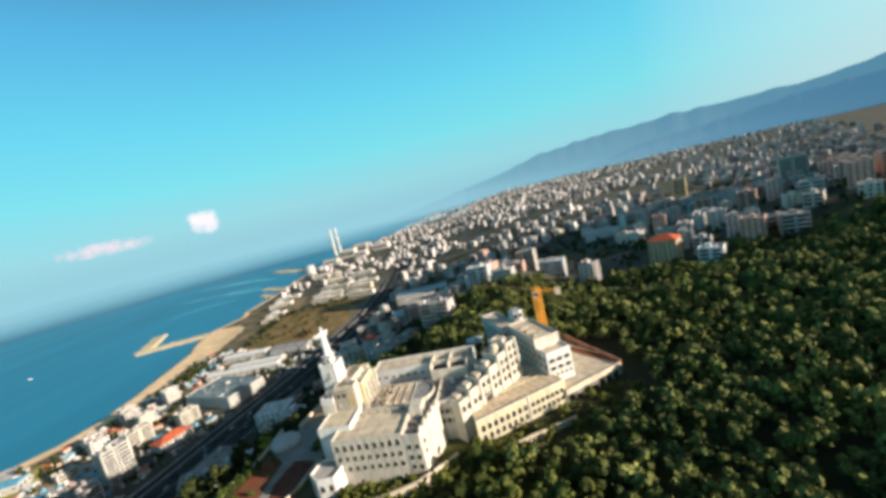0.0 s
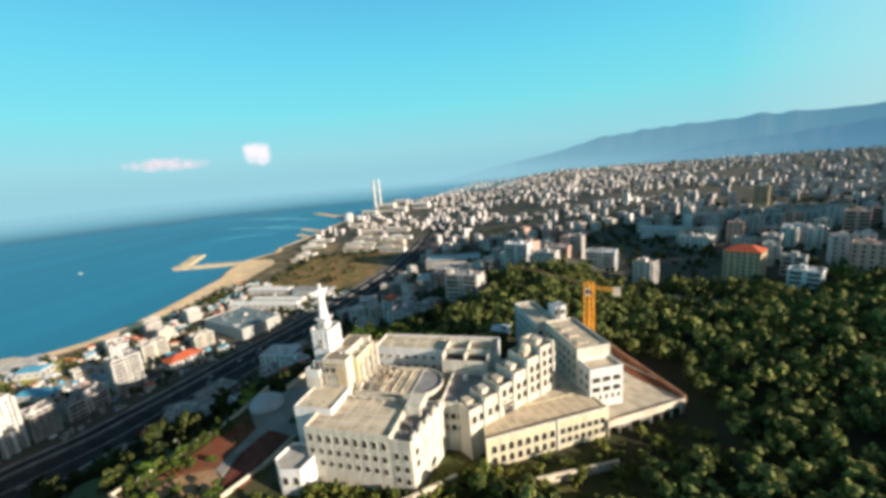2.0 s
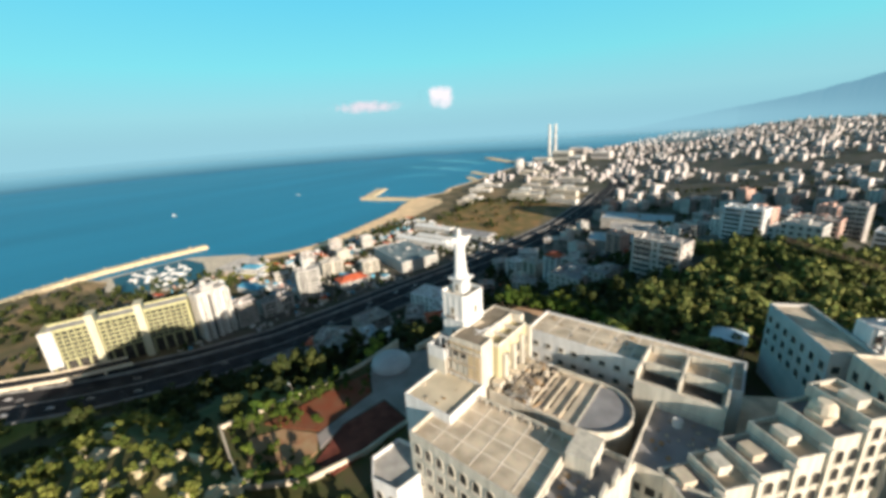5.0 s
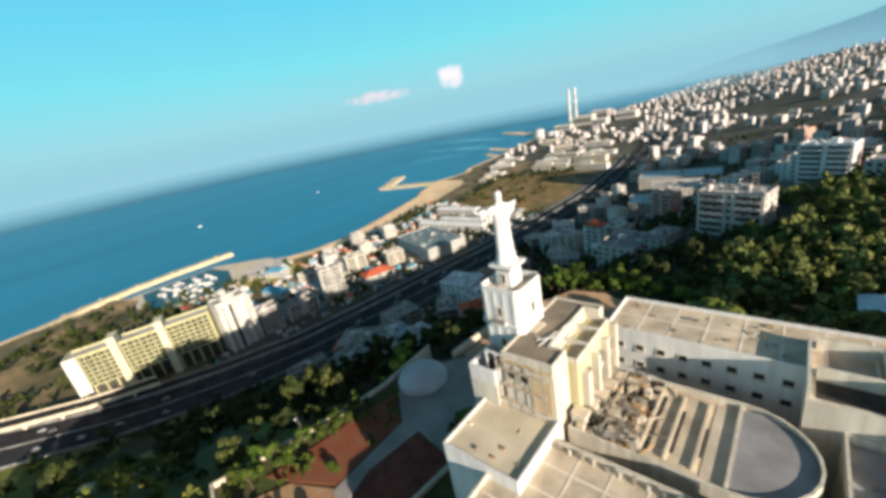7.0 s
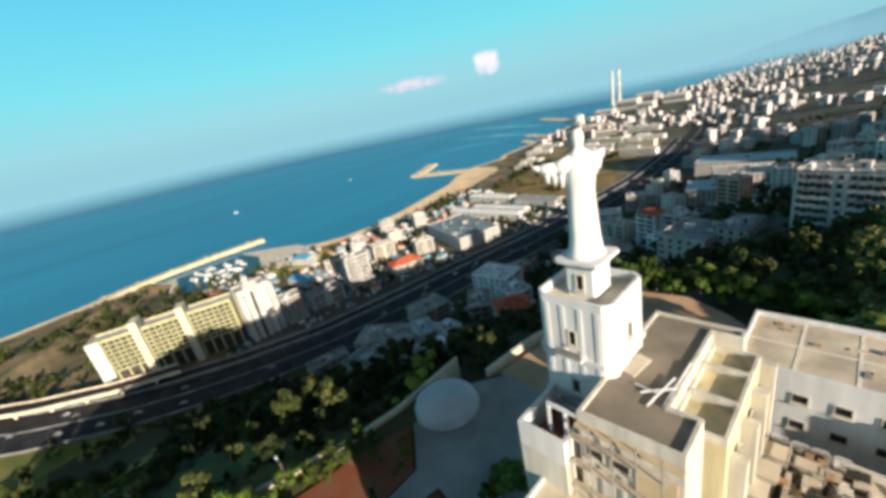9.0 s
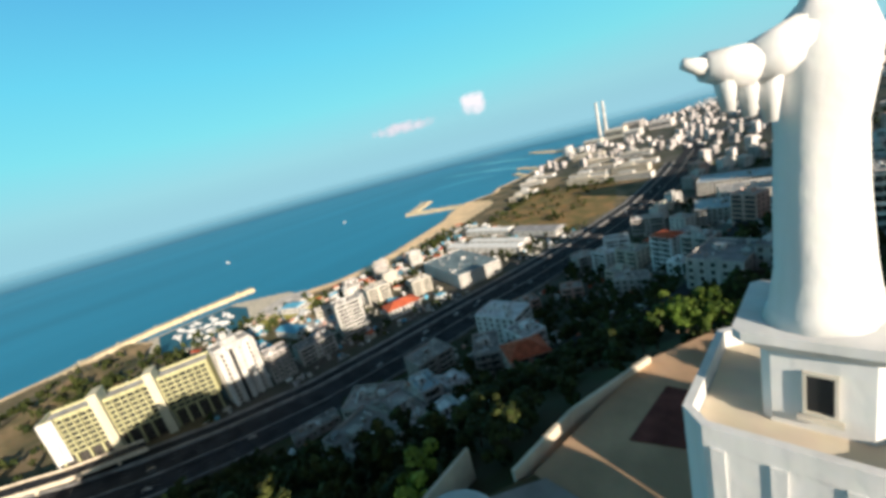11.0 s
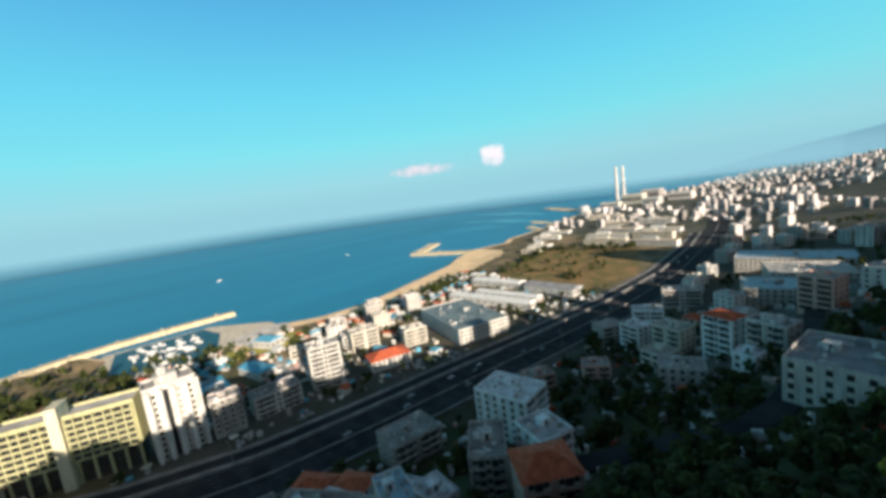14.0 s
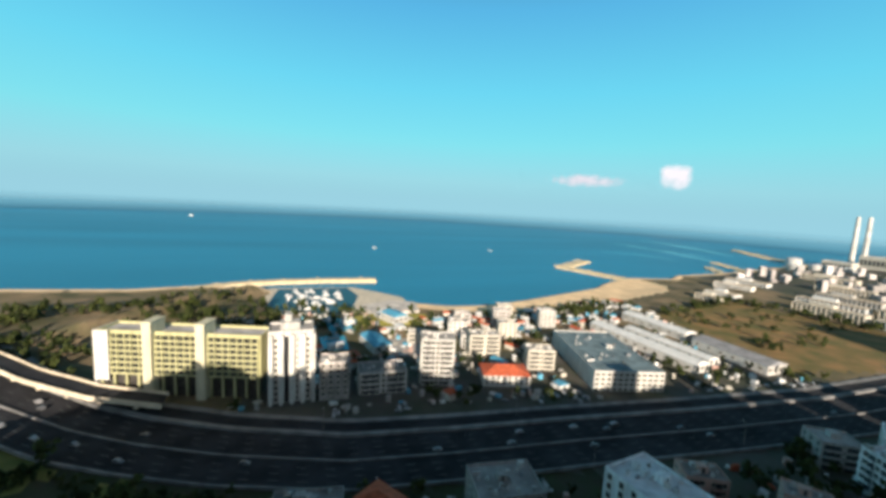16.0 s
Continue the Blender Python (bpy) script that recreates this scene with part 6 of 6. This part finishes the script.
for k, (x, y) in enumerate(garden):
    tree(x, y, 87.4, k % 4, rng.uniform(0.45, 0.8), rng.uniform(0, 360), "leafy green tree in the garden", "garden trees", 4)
# these stand in the tower's shadow; sunlight is put into their leaf colour
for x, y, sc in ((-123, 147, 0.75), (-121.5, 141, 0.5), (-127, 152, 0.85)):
    tree(x, y, max(ground(x, y), 84.5) - 0.3, 2, sc, rng.uniform(0, 360), "yellow green tree beside the garden dome, leaves brightened for sunlight", "garden trees", 5)
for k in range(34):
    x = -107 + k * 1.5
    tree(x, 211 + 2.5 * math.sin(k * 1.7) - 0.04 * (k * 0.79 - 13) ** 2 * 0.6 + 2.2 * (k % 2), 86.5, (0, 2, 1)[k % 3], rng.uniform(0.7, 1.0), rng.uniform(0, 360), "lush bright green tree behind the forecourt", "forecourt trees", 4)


def woodland(name, label, places, material, lo=0.75, hi=1.3, level=None):
    r = np.random.RandomState(8)
    V, F, n = [], [], 0
    for x, y in places:
        vs, fs = KINDS[r.randint(4)][2:4]
        a, s = r.uniform(0, math.tau), r.uniform(lo, hi)
        c_, s_ = math.cos(a) * s, math.sin(a) * s
        w_, h_ = r.uniform(0.62, 1.12), r.uniform(0.62, 1.3)
        R_ = np.array(((c_ * w_, -s_ * w_, 0), (s_ * w_, c_ * w_, 0), (0, 0, s * h_)))
        V.append(vs @ R_.T + np.array((x, y, (ground(x, y) if level is None else level) - 0.6)))
        F.append(fs + n)
        n += len(vs)
    V, F = np.concatenate(V), np.concatenate(F)
    me = bpy.data.meshes.new(name)
    me.from_pydata(V.tolist(), [], F.tolist())
    me.materials.append(material)
    tagged(new(name, me), label, "woodland", kind="stuff")


rng = random.Random(52)
FOOT = [(-126, 96), (-100, 94), (-84, 104), (-70, 111), (-41, 111), (-34, 121), (-23, 124), (12, 143), (40, 160)]
scrub = []
while len(scrub) < 130:
    x = rng.uniform(-72, -20)
    edge = next(y0 + (y1 - y0) * (x - x0) / (x1 - x0) for (x0, y0), (x1, y1) in zip(FOOT, FOOT[1:]) if x0 <= x < x1)
    scrub.append((x, edge + rng.uniform(-8, 2.5)))
while len(scrub) < 930:
    x, y = rng.uniform(-205, 40), rng.uniform(30, 158)
    edge = next((y0 + (y1 - y0) * (x - x0) / (x1 - x0) for (x0, y0), (x1, y1) in zip(FOOT, FOOT[1:]) if x0 <= x < x1), 96)
    if edge - (60 if x < -84 else 34) < y < edge + 1.6:
        scrub.append((x, y))


def bushes(places):
    r = np.random.RandomState(18)
    V, F, n = [], [], 0
    for x, y in places:
        vs, fs = KINDS[r.randint(4)][2:4]
        a, s = r.uniform(0, math.tau), r.uniform(0.28, 0.55)
        c_, s_ = math.cos(a) * s, math.sin(a) * s
        V.append(vs @ np.array(((c_, -s_, 0), (s_, c_, 0), (0, 0, s))).T + np.array((x, y, ground(x, y) - 0.5)))
        F.append(fs + n)
        n += len(vs)
    me = bpy.data.meshes.new("bushes")
    me.from_pydata(np.concatenate(V).tolist(), [], np.concatenate(F).tolist())
    me.materials.append(mat("bush_leaves", (0.10, 0.14, 0.022), 0.75, 0.12, 0.4, 1.0, 0.0, per=0.4, island=True, second=(0.22, 0.23, 0.05)))
    tagged(new("bushes", me), "low sunlit green bushes below the convent walls", "bushes", kind="stuff")


bushes(scrub)
rng = random.Random(19)
plants = []
while len(plants) < 120:
    x, y = rng.uniform(-127, -91), rng.uniform(97, 150)
    if inside(x, y, [(-128, 100), (-106, 96.5), (-92, 110), (-91, 130), (-108, 134), (-120, 148)]) and not inside(x, y, [(-106, 113), (-98, 108), (-91, 108), (-88, 133), (-108, 135)]) and noise.noise((x * 0.12, y * 0.12, 8)) > 0.02:
        plants.append((x, y))
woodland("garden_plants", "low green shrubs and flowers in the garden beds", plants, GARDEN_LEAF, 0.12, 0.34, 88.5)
woodland("woodland", "dense olive green wood covering the hillside", [p for p in every[260:] if p[0] >= -62], LEAF_STUFF)
woodland("slope_trees", "trees on the slope below the convent, leaves darkened for shade", [p for p in every[260:] if p[0] < -62], SHADE_LEAF)
rng = random.Random(71)
low = []
while len(low) < 2100:
    x, y = rng.uniform(-330, -126), rng.uniform(0, 210)
    if x > along(ROAD, y) + 30 and not (x > -208 and y < 100) and free(x, y, 0) and not inside(x, y, CLEAR) and noise.noise((x * 0.03, y * 0.03, 21)) > (-0.35 if y > 100 else 0.0):
        low.append((x, y))
woodland("slope_scrub", "low scrub on the slope above the motorway, darkened for shade", low, SHADE_LEAF, 0.25, 0.6)
rng = random.Random(77)
town_trees = []
while len(town_trees) < 1000:
    x, y = rng.uniform(-240, 520), rng.uniform(240, 900)
    thick = noise.noise((x * 0.006, y * 0.006, 5)) > 0.22
    if x > along(ROAD, y) + 30 and free(x, y, 1) and not near_road(x, y, 5) and (thick or rng.random() < 0.4 or y < 350):
        town_trees.append((x, y))
while len(town_trees) < 1230:
    y = rng.uniform(80, 560)
    x = rng.uniform(along(COAST, y) + 55, along(ROAD, y) - 34)
    if free(x, y, 1) and not inside(x, y, FIELD_POLY) and (y < 540):
        town_trees.append((x, y))
while len(town_trees) < 1500:
    x, y = rng.uniform(-580, -395), rng.uniform(-110, 165)
    if along(COAST, y) + 70 < x < along(RAMP, y) - 22 and not (y > 68 and x > -432) and (noise.noise((x * 0.02, y * 0.02, 15)) > 0.0 or along(RAMP, y) - x < 62):
        town_trees.append((x, y))
for k in range(45):
    y = rng.uniform(560, 740)
    town_trees.append((rng.uniform(-450, -330), y))
for k in range(150):
    a_, b_ = ((-452, 560), (-478, 735)) if k % 3 == 0 else ((-478, 735), (-341, 765)) if k % 3 == 1 else ((-484, 420), (-486, 560))
    q_ = rng.random()
    town_trees.append((a_[0] + (b_[0] - a_[0]) * q_ + rng.uniform(-9, 9), a_[1] + (b_[1] - a_[1]) * q_ + rng.uniform(-9, 9)))
woodland("town_trees", "scattered dark green trees between the houses", town_trees, SHADE_LEAF)


# small roads on the hill
def lane(line, width, material, label):
    bm, rows, pts = B(), [], []
    for (x0, y0), (x1, y1) in zip(line, line[1:]):
        n = max(1, int(math.hypot(x1 - x0, y1 - y0) / 5))
        pts += [(x0 + (x1 - x0) * k / n, y0 + (y1 - y0) * k / n) for k in range(n)]
    pts.append(line[-1])
    for i, (x, y) in enumerate(pts):
        p, q_ = Vector(pts[max(0, i - 2)]), Vector(pts[min(len(pts) - 1, i + 2)])
        d = (q_ - p).normalized()
        s = Vector((-d.y, d.x)) * width / 2
        z = max(ground(x, y), ground(x + s.x, y + s.y), ground(x - s.x, y - s.y)) + 0.5
        rows.append([bm.verts.new((x + s.x * k, y + s.y * k, z + zz)) for k, zz in ((1, -3), (1, 0), (-1, 0), (-1, -3))])
    for p, q_ in zip(rows, rows[1:]):
        for k in range(3):
            bm.faces.new((p[k], p[k + 1], q_[k + 1], q_[k]))
    tagged(part("road", bm, material), label, "road", kind="structure")


lane(HILL_ROAD, 7.2, CONCRETE, "narrow pale road winding round the wooded hill")
lane(SLOPE_ROAD, 7.5, ASPHALT, "dark asphalt street winding up the slope")


# ---- cars ----
def car_proto():
    t = thing("car", "small saloon car on the motorway", "car", group="cars on the motorway")
    bm = B()
    prof = [(-2.1, 0.35), (2.1, 0.35), (2.15, 0.75), (1.2, 0.9), (0.6, 1.42), (-1.1, 1.45), (-1.8, 0.95), (-2.15, 0.85)]
    lo, hi = [bm.verts.new((x, -0.85, z)) for x, z in prof], [bm.verts.new((x, 0.85, z)) for x, z in prof]
    for k in range(8):
        bm.faces.new((lo[k], hi[k], hi[(k + 1) % 8], lo[(k + 1) % 8]))
    bm.faces.new(lo)
    bm.faces.new(hi[::-1])
    bmesh.ops.recalc_face_normals(bm, faces=bm.faces)
    part("body", bm, CAR, t)
    for s in (-1, 1):
        part("side_window", box(B(), -1.2, 0.7, s * 0.86 - 0.01, s * 0.86 + 0.01, 0.95, 1.35), GLASS, t)
    for x in (-1.3, 1.3):
        for s in (-0.8, 0.8):
            wheel = part("wheel", tube(B(), (x, s - 0.1, 0.32), (x, s + 0.1, 0.32), 0.32, 10), RUBBER, t)
            if s > 0:
                part("rim", tube(B(), (x, s + 0.1, 0.32), (x, s + 0.13, 0.32), 0.2, 8), STEEL, wheel)
    return t


car = car_proto()
rng = random.Random(15)
for k in range(26):
    y = rng.uniform(-60, 700)
    o = rng.choice((-10, -6, -2, 6, 10, 14)) + 2
    e = math.degrees(math.atan2(1, (along(ROAD, y + 15) - along(ROAD, y - 15)) / 30))
    m = pose(along(ROAD, y) + o, y, ground(along(ROAD, y), y) + 0.52, 0, 0, e + (180 if o < 3 else 0))
    if k == 0:
        car.matrix_world = m
    else:
        copy_thing(car, m)


# ---- clutter on the chapel roof ----
rng = random.Random(9)
for k in range(7):
    x, y = rng.uniform(-66, -59), rng.uniform(137.5, 150.5)
    t = thing("roof_plant", "grey steel frame with pipes on the chapel roof", "roof plant", group="roof plant")
    bm = B()
    s = rng.uniform(0.9, 1.6)
    for dx in (-s, s):
        for dy in (-s, s):
            tube(bm, (x + dx, y + dy, 103.4), (x + dx, y + dy, 105.4), 0.09, 5)
    for dx in (-s, s):
        tube(bm, (x + dx, y - s, 105.4), (x + dx, y + s, 105.4), 0.08, 5)
        tube(bm, (x - s, y + dx, 105.4), (x + s, y + dx, 105.4), 0.08, 5)
    part("frame", bm, STEEL, t)
    part("unit", box(B(), x - s * 0.7, x + s * 0.7, y - s * 0.6, y + s * 0.6, 103.46, 104.7), (PALE_CONC, STEEL, CONCRETE)[k % 3], t)
for k in range(26):
    x, y = rng.uniform(-66.8, -56), rng.uniform(137, 151)
    a = rng.uniform(0, math.pi)
    ln = rng.uniform(0.8, 2.4)
    bm = tube(B(), (x - ln * math.cos(a), y - ln * math.sin(a), 103.62), (x + ln * math.cos(a), y + ln * math.sin(a), 103.7 + rng.uniform(0, 0.5)), 0.12, 5)
    tagged(part("plank", bm, (WOOD, STEEL, PALE_CONC)[k % 3]), ("loose weathered plank", "loose rusty pipe", "loose pale beam")[k % 3] + " on the chapel roof", "building waste", group="roof waste")
bm = B()
for k in range(260):
    x, y = rng.uniform(-67, -58.6), rng.uniform(136.6, 151.6)
    s0, s1, h = rng.uniform(0.12, 0.6), rng.uniform(0.12, 0.6), rng.choice((0.2, 0.3, 0.4, 0.7, 1.3))
    box(bm, x - s0, x + s0, y - s1, y + s1, 103.46, 103.46 + h, k % 4)
tagged(part("rubble", bm, (STONE, WOOD, DARK, CREAM)), "heaped rubble and broken blocks on the chapel roof", "rubble", kind="stuff")
bm = B()
for k in range(120):
    x0, x1, y0, y1, z = ((-80, -69, 123.5, 133.5, 105.86), (-46, -38.5, 117, 126, 103.06), (-36.5, -27, 135.5, 151, 102.66), (-68, -44, 160, 169.5, 107.66))[k % 4]
    x, y, s0, s1 = rng.uniform(x0, x1), rng.uniform(y0, y1), rng.uniform(0.1, 0.45), rng.uniform(0.1, 0.45)
    if (k % 4 != 1 or x < -41) and (k % 4 or k < 24):
        box(bm, x - s0, x + s0, y - s1, y + s1, z, z + rng.choice((0.1, 0.15, 0.3)), k % 3)
tagged(part("roof_litter", bm, (STONE, WOOD, STEEL)), "loose blocks and boards left on the convent roofs", "rubble", kind="stuff")
for k in range(3):
    t = thing("low_wall", "broken block wall on the chapel roof", "wall", group="roof waste")
    part("blocks", box(B(), -66 + 2.3 * k, -65.6 + 2.3 * k, 137, 150 - 2 * k, 103.46, 104.9 - 0.3 * k), STONE, t)
for k in range(5):
    t = thing("roof_hut", "small cream rooftop hut on the chapel", "hut", group="roof huts")
    x, y = -66.4 + 0.4 * k, 138 + 2.9 * k
    part("wall", box(B(), x - 1, x + 1.0, y - 0.9, y + 0.9, 103.4, 105.8 - 0.25 * k), CREAM, t)
    part("roof", box(B(), x - 1.15, x + 1.15, y - 1.05, y + 1.05, 105.8 - 0.25 * k, 105.95 - 0.25 * k), PALE_CONC, t)
# window frames waiting on the chapel roof
for k in range(9):
    x, y = (-66.2 + 1.5 * k, 152.6 - 0.9) if k < 5 else (-63.4 + 1.5 * (k - 5), 137.0)
    bm = B()
    for q_ in (-0.6, 0.0, 0.52):
        box(bm, x + q_, x + q_ + 0.1, y, y + 0.1, 103.46, 105.0)
    for q_ in (103.5, 104.2, 104.9):
        box(bm, x - 0.6, x + 0.62, y - 0.01, y + 0.11, q_, q_ + 0.1)
    tagged(part("window_frame", bm, WHITE), "loose white window frame standing on the chapel roof", "window frame", group="loose frames")
canopy = thing("canopy", "pale blue sheet canopy on posts among the trees", "canopy")
TX, TY, TZ = -28.4, 208.8, 94.6
for dx in (-4, 4):
    for dy in (-3, 3):
        part("post", tube(B(), (TX + dx, TY + dy, 86), (TX + dx, TY + dy, TZ + 0.15 * dy), 0.12, 6), STEEL, canopy)
bm = B()
rows = [[bm.verts.new((TX + 4.6 * i / 4, TY + 3.6 * j, TZ + 0.3 * j + 0.5 * (1 - (i / 4) ** 2) + h)) for i in range(-4, 5)] for h in (0.0, 0.08) for j in (-1, 1)]
for a, b in ((0, 1), (3, 2), (2, 0), (1, 3)):
    for i in range(8):
        bm.faces.new((rows[a][i], rows[a][i + 1], rows[b][i + 1], rows[b][i]))
part("sheet", bm, mat("canopy_sheet", (0.62, 0.72, 0.78), 0.6, 0.4, 0.12, 2.0), canopy)
# lamp posts
for k, (x, y, z) in enumerate(((-123, 118, 87.6), (-268, 205, 8), (-262, 300, 8), (-255, 390, 8), (-322, 190, 8), (-310, 290, 8))):
    t = thing("lamp_post", "slim grey steel lamp post", "lamp post", group="lamp posts")
    hgt = 5 if z > 50 else 11
    part("pole", tube(B(), (x, y, z - 0.5), (x, y, z + hgt), 0.12, 7, 0.07), STEEL, t)
    arm = part("arm", tube(B(), (x, y, z + hgt), (x - 1.2, y, z + hgt + 0.2), 0.06, 6), STEEL, t)
    part("lantern", box(B(), x - 1.8, x - 1.1, y - 0.2, y + 0.2, z + hgt + 0.1, z + hgt + 0.3), WHITE, arm)


# ---- beach clutter and parked cars ----
def beach_hut(k):
    t = thing("beach_hut", ("white", "tan", "pale blue")[k] + " beach hut with a low sheet roof", "hut", group="beach huts")
    part("wall", box(B(), -3.2, 3.2, -2.4, 2.4, -0.5, 2.9), (TOWN_WHITE, CREAM, TOWN_WHITE)[k], t)
    bm = B()
    lo_ = [bm.verts.new(q_) for q_ in ((-3.6, -2.8, 2.9), (3.6, -2.8, 2.9), (3.6, 2.8, 2.9), (-3.6, 2.8, 2.9))]
    a_, b_ = bm.verts.new((-3.6, 0, 3.9)), bm.verts.new((3.6, 0, 3.9))
    for f in ((lo_[0], lo_[1], b_, a_), (lo_[2], lo_[3], a_, b_), (lo_[1], lo_[2], b_), (lo_[3], lo_[0], a_), (lo_[3], lo_[2], lo_[1], lo_[0])):
        bm.faces.new(f)
    part("roof", bm, (SHED, TILE, BLUE_ROOF)[k], t)
    part("door", box(B(), 3.2, 3.26, -0.6, 0.6, 0, 2.1), GLASS, t)
    return t


huts = [beach_hut(k) for k in range(3)]
rng = random.Random(31)
n = 0
while n < 74:
    y = rng.uniform(170, 560)
    x = rng.uniform(along(COAST, y) + 48, along(ROAD, y) - 46)
    if not free(x, y, 3) or inside(x, y, FIELD_POLY) or (x < -505 and y < 305):
        continue
    m = pose(x, y, ground(x, y), 0, 0, rng.choice((0, 90)) + rng.uniform(-15, 25)) @ Matrix.Diagonal((rng.uniform(0.8, 1.8), rng.uniform(0.8, 1.6), rng.uniform(0.8, 1.5), 1))
    if n < 3:
        huts[n].matrix_world = m
    else:
        o = copy_thing(huts[rng.choice((0, 0, 1, 2))], m)
        o.matrix_world = m
    n += 1
for k in range(44):
    y = rng.uniform(190, 520)
    x = along(ROAD, y) - rng.uniform(33, 44)
    if free(x, y, 1):
        copy_thing(car, pose(x, y, ground(x, y) + 0.3, 0, 0, 80 + rng.choice((0, 90))))

# lawns, paved yards and a rough track near the harbour
slab("lawn", [(-502, 222), (-482, 226), (-470, 262), (-476, 296), (-500, 302), (-512, 258)], 8.0, mat("dry_lawn", (0.34, 0.31, 0.07), 0.95, 0.1, 0.25, 0.8), "yellow green lawn of the beach club", "lawn", 1)
slab("paved_yard", [(-545, 245), (-512, 250), (-516, 300), (-548, 304), (-560, 280)], 7.9, mat("yard_paving", (0.62, 0.56, 0.50), 0.9, 0.12, 0.25, 0.8), "pale paved yard beside the harbour", "yard", 3)
slab("paved_yard", [(-440, 236), (-404, 240), (-402, 290), (-436, 292)], 7.85, CONCRETE, "grey paved yard behind the shops", "yard", 1)
slab("track", [(-500, -14), (-512, 2), (-612, 84), (-650, 112), (-642, 118), (-602, 92), (-500, 12)], 8.3, mat("track_earth", (0.20, 0.16, 0.12), 0.95, 0.1, 0.25, 0.8), "dark earth track across the sandy shore", "track", 1)


def boulders(name, label, material, places, lo_r, hi_r, seed):
    """Low ragged outcrops, each a squashed lump with broken faces."""
    r = random.Random(seed)
    bm = B()
    for x, y in places:
        s = r.uniform(lo_r, hi_r)
        new_verts = bmesh.ops.create_icosphere(bm, subdivisions=2, radius=s, matrix=Matrix.Translation((x, y, ground(x, y))) @ Matrix.Rotation(r.random() * 6, 4, "Z") @ Matrix.Diagonal((r.uniform(0.8, 1.9), r.uniform(0.7, 1.2), r.uniform(0.3, 0.6), 1)))["verts"]
        for v_ in new_verts:
            v_.co += Vector((noise.noise(v_.co * 0.9), noise.noise(v_.co * 0.9 + Vector((5, 0, 0))), noise.noise(v_.co * 0.9 + Vector((0, 7, 0))))) * s * 0.45
    tagged(part(name, bm, material), label, "rocks", kind="stuff")


rocks = []
r9 = random.Random(6)
while len(rocks) < 270:
    x, y = r9.uniform(-200, -88), r9.uniform(30, 96)
    if noise.noise((x * 0.05, y * 0.05, 4)) > -0.1:
        rocks.append((x, y))
boulders("rocks", "pale limestone outcrops among the scrub on the slope", ROCK, rocks, 0.7, 2.2, 2)


# ---- small clutter that nobody could count: stalls, awnings, crates, walls, sheds ----
def clutter(name, label, places, mats, seed, hi_s=2.2, lift=0.0):
    r = random.Random(seed)
    vs, fs, ms = [], [], []
    for x, y in places:
        w_, d_, h, a = r.uniform(0.5, hi_s), r.uniform(0.4, hi_s * 0.8), r.choice((0.8, 1.2, 1.8, 2.4, 3.0)), r.uniform(0, math.pi)
        ca, sa, z, n = math.cos(a), math.sin(a), ground(x, y) + lift, len(vs)
        tilt = r.uniform(-0.5, 0.5)
        for zz in (-0.6, h):
            vs += [(x + lx * ca - ly * sa, y + lx * sa + ly * ca, z + zz + (tilt * lx / w_ if zz > 0 else 0)) for lx, ly in ((-w_, -d_), (w_, -d_), (w_, d_), (-w_, d_))]
        fs += [(n + 4, n + 5, n + 6, n + 7)] + [(n + i, n + (i + 1) % 4, n + 4 + (i + 1) % 4, n + 4 + i) for i in range(4)]
        ms += [r.randrange(len(mats))] * 5
    me = bpy.data.meshes.new(name)
    me.from_pydata(vs, [], fs)
    for q_ in mats:
        me.materials.append(q_)
    me.polygons.foreach_set("material_index", ms)
    tagged(new(name, me), label, "clutter", kind="stuff")


rng = random.Random(88)
shore_spots, yard_spots = [], []
while len(shore_spots) < 620:
    y = rng.uniform(120, 545)
    x = rng.uniform(along(COAST, y) + 46, along(ROAD, y) - 36)
    if free(x, y, -4) and not inside(x, y, FIELD_POLY) and not (x < -520 and y < 300) and noise.noise((x * 0.02, y * 0.02, 1)) > -0.3:
        shore_spots.append((x, y))
while len(yard_spots) < 420:
    y = rng.uniform(160, 520)
    x = rng.uniform(along(ROAD, y) + 30, -90)
    if free(x, y, -4) and not inside(x, y, CLEAR) and not near_road(x, y, 5) and (y > 260 or x < -140):
        yard_spots.append((x, y))
clutter("beach_clutter", "stalls, awnings, crates and low walls near the beach", shore_spots, (TOWN_WHITE, CREAM, SHED, TOWN, BLUE_ROOF, PINK, CONCRETE, WHITE), 4)
clutter("yard_clutter", "sheds, walls and parked things between the hillside houses", yard_spots, (TOWN, CONCRETE, TOWN_WHITE, PINK, TILE, SHED, ROOF_GREY), 5, 1.8)


def roof_clutter():
    """Tanks, heaters, low walls and washing on the flat roofs, joined: too small to pick apart."""
    r = random.Random(61)
    bm = B()
    for a, u_, n_, L, depth, top in ROOFS:
        for k in range(min(16, int(L * depth / 16))):
            p = a + u_ * L * r.uniform(0.08, 0.92) + n_ * depth * r.uniform(0.1, 0.9)
            w_, d_, h = r.choice(((0.4, 0.4, 1.2), (0.9, 0.35, 0.9), (1.6, 0.12, 1.1), (0.12, 1.8, 1.1), (0.7, 0.6, 0.5), (0.4, 0.4, 1.2), (0.9, 0.35, 0.9), (1.2, 0.9, 1.8)))
            prism(bm, [tuple(p - u_ * w_ - n_ * d_), tuple(p + u_ * w_ - n_ * d_), tuple(p + u_ * w_ + n_ * d_), tuple(p - u_ * w_ + n_ * d_)], top + 0.05, top + h, r.randrange(6))
    tagged(part("roof_clutter", bm, (TOWN_WHITE, TOWN, CONCRETE, STEEL, ROOF_GREY, WHITE)), "tanks, heaters and low walls on the flat roofs", "clutter", kind="stuff")


roof_clutter()
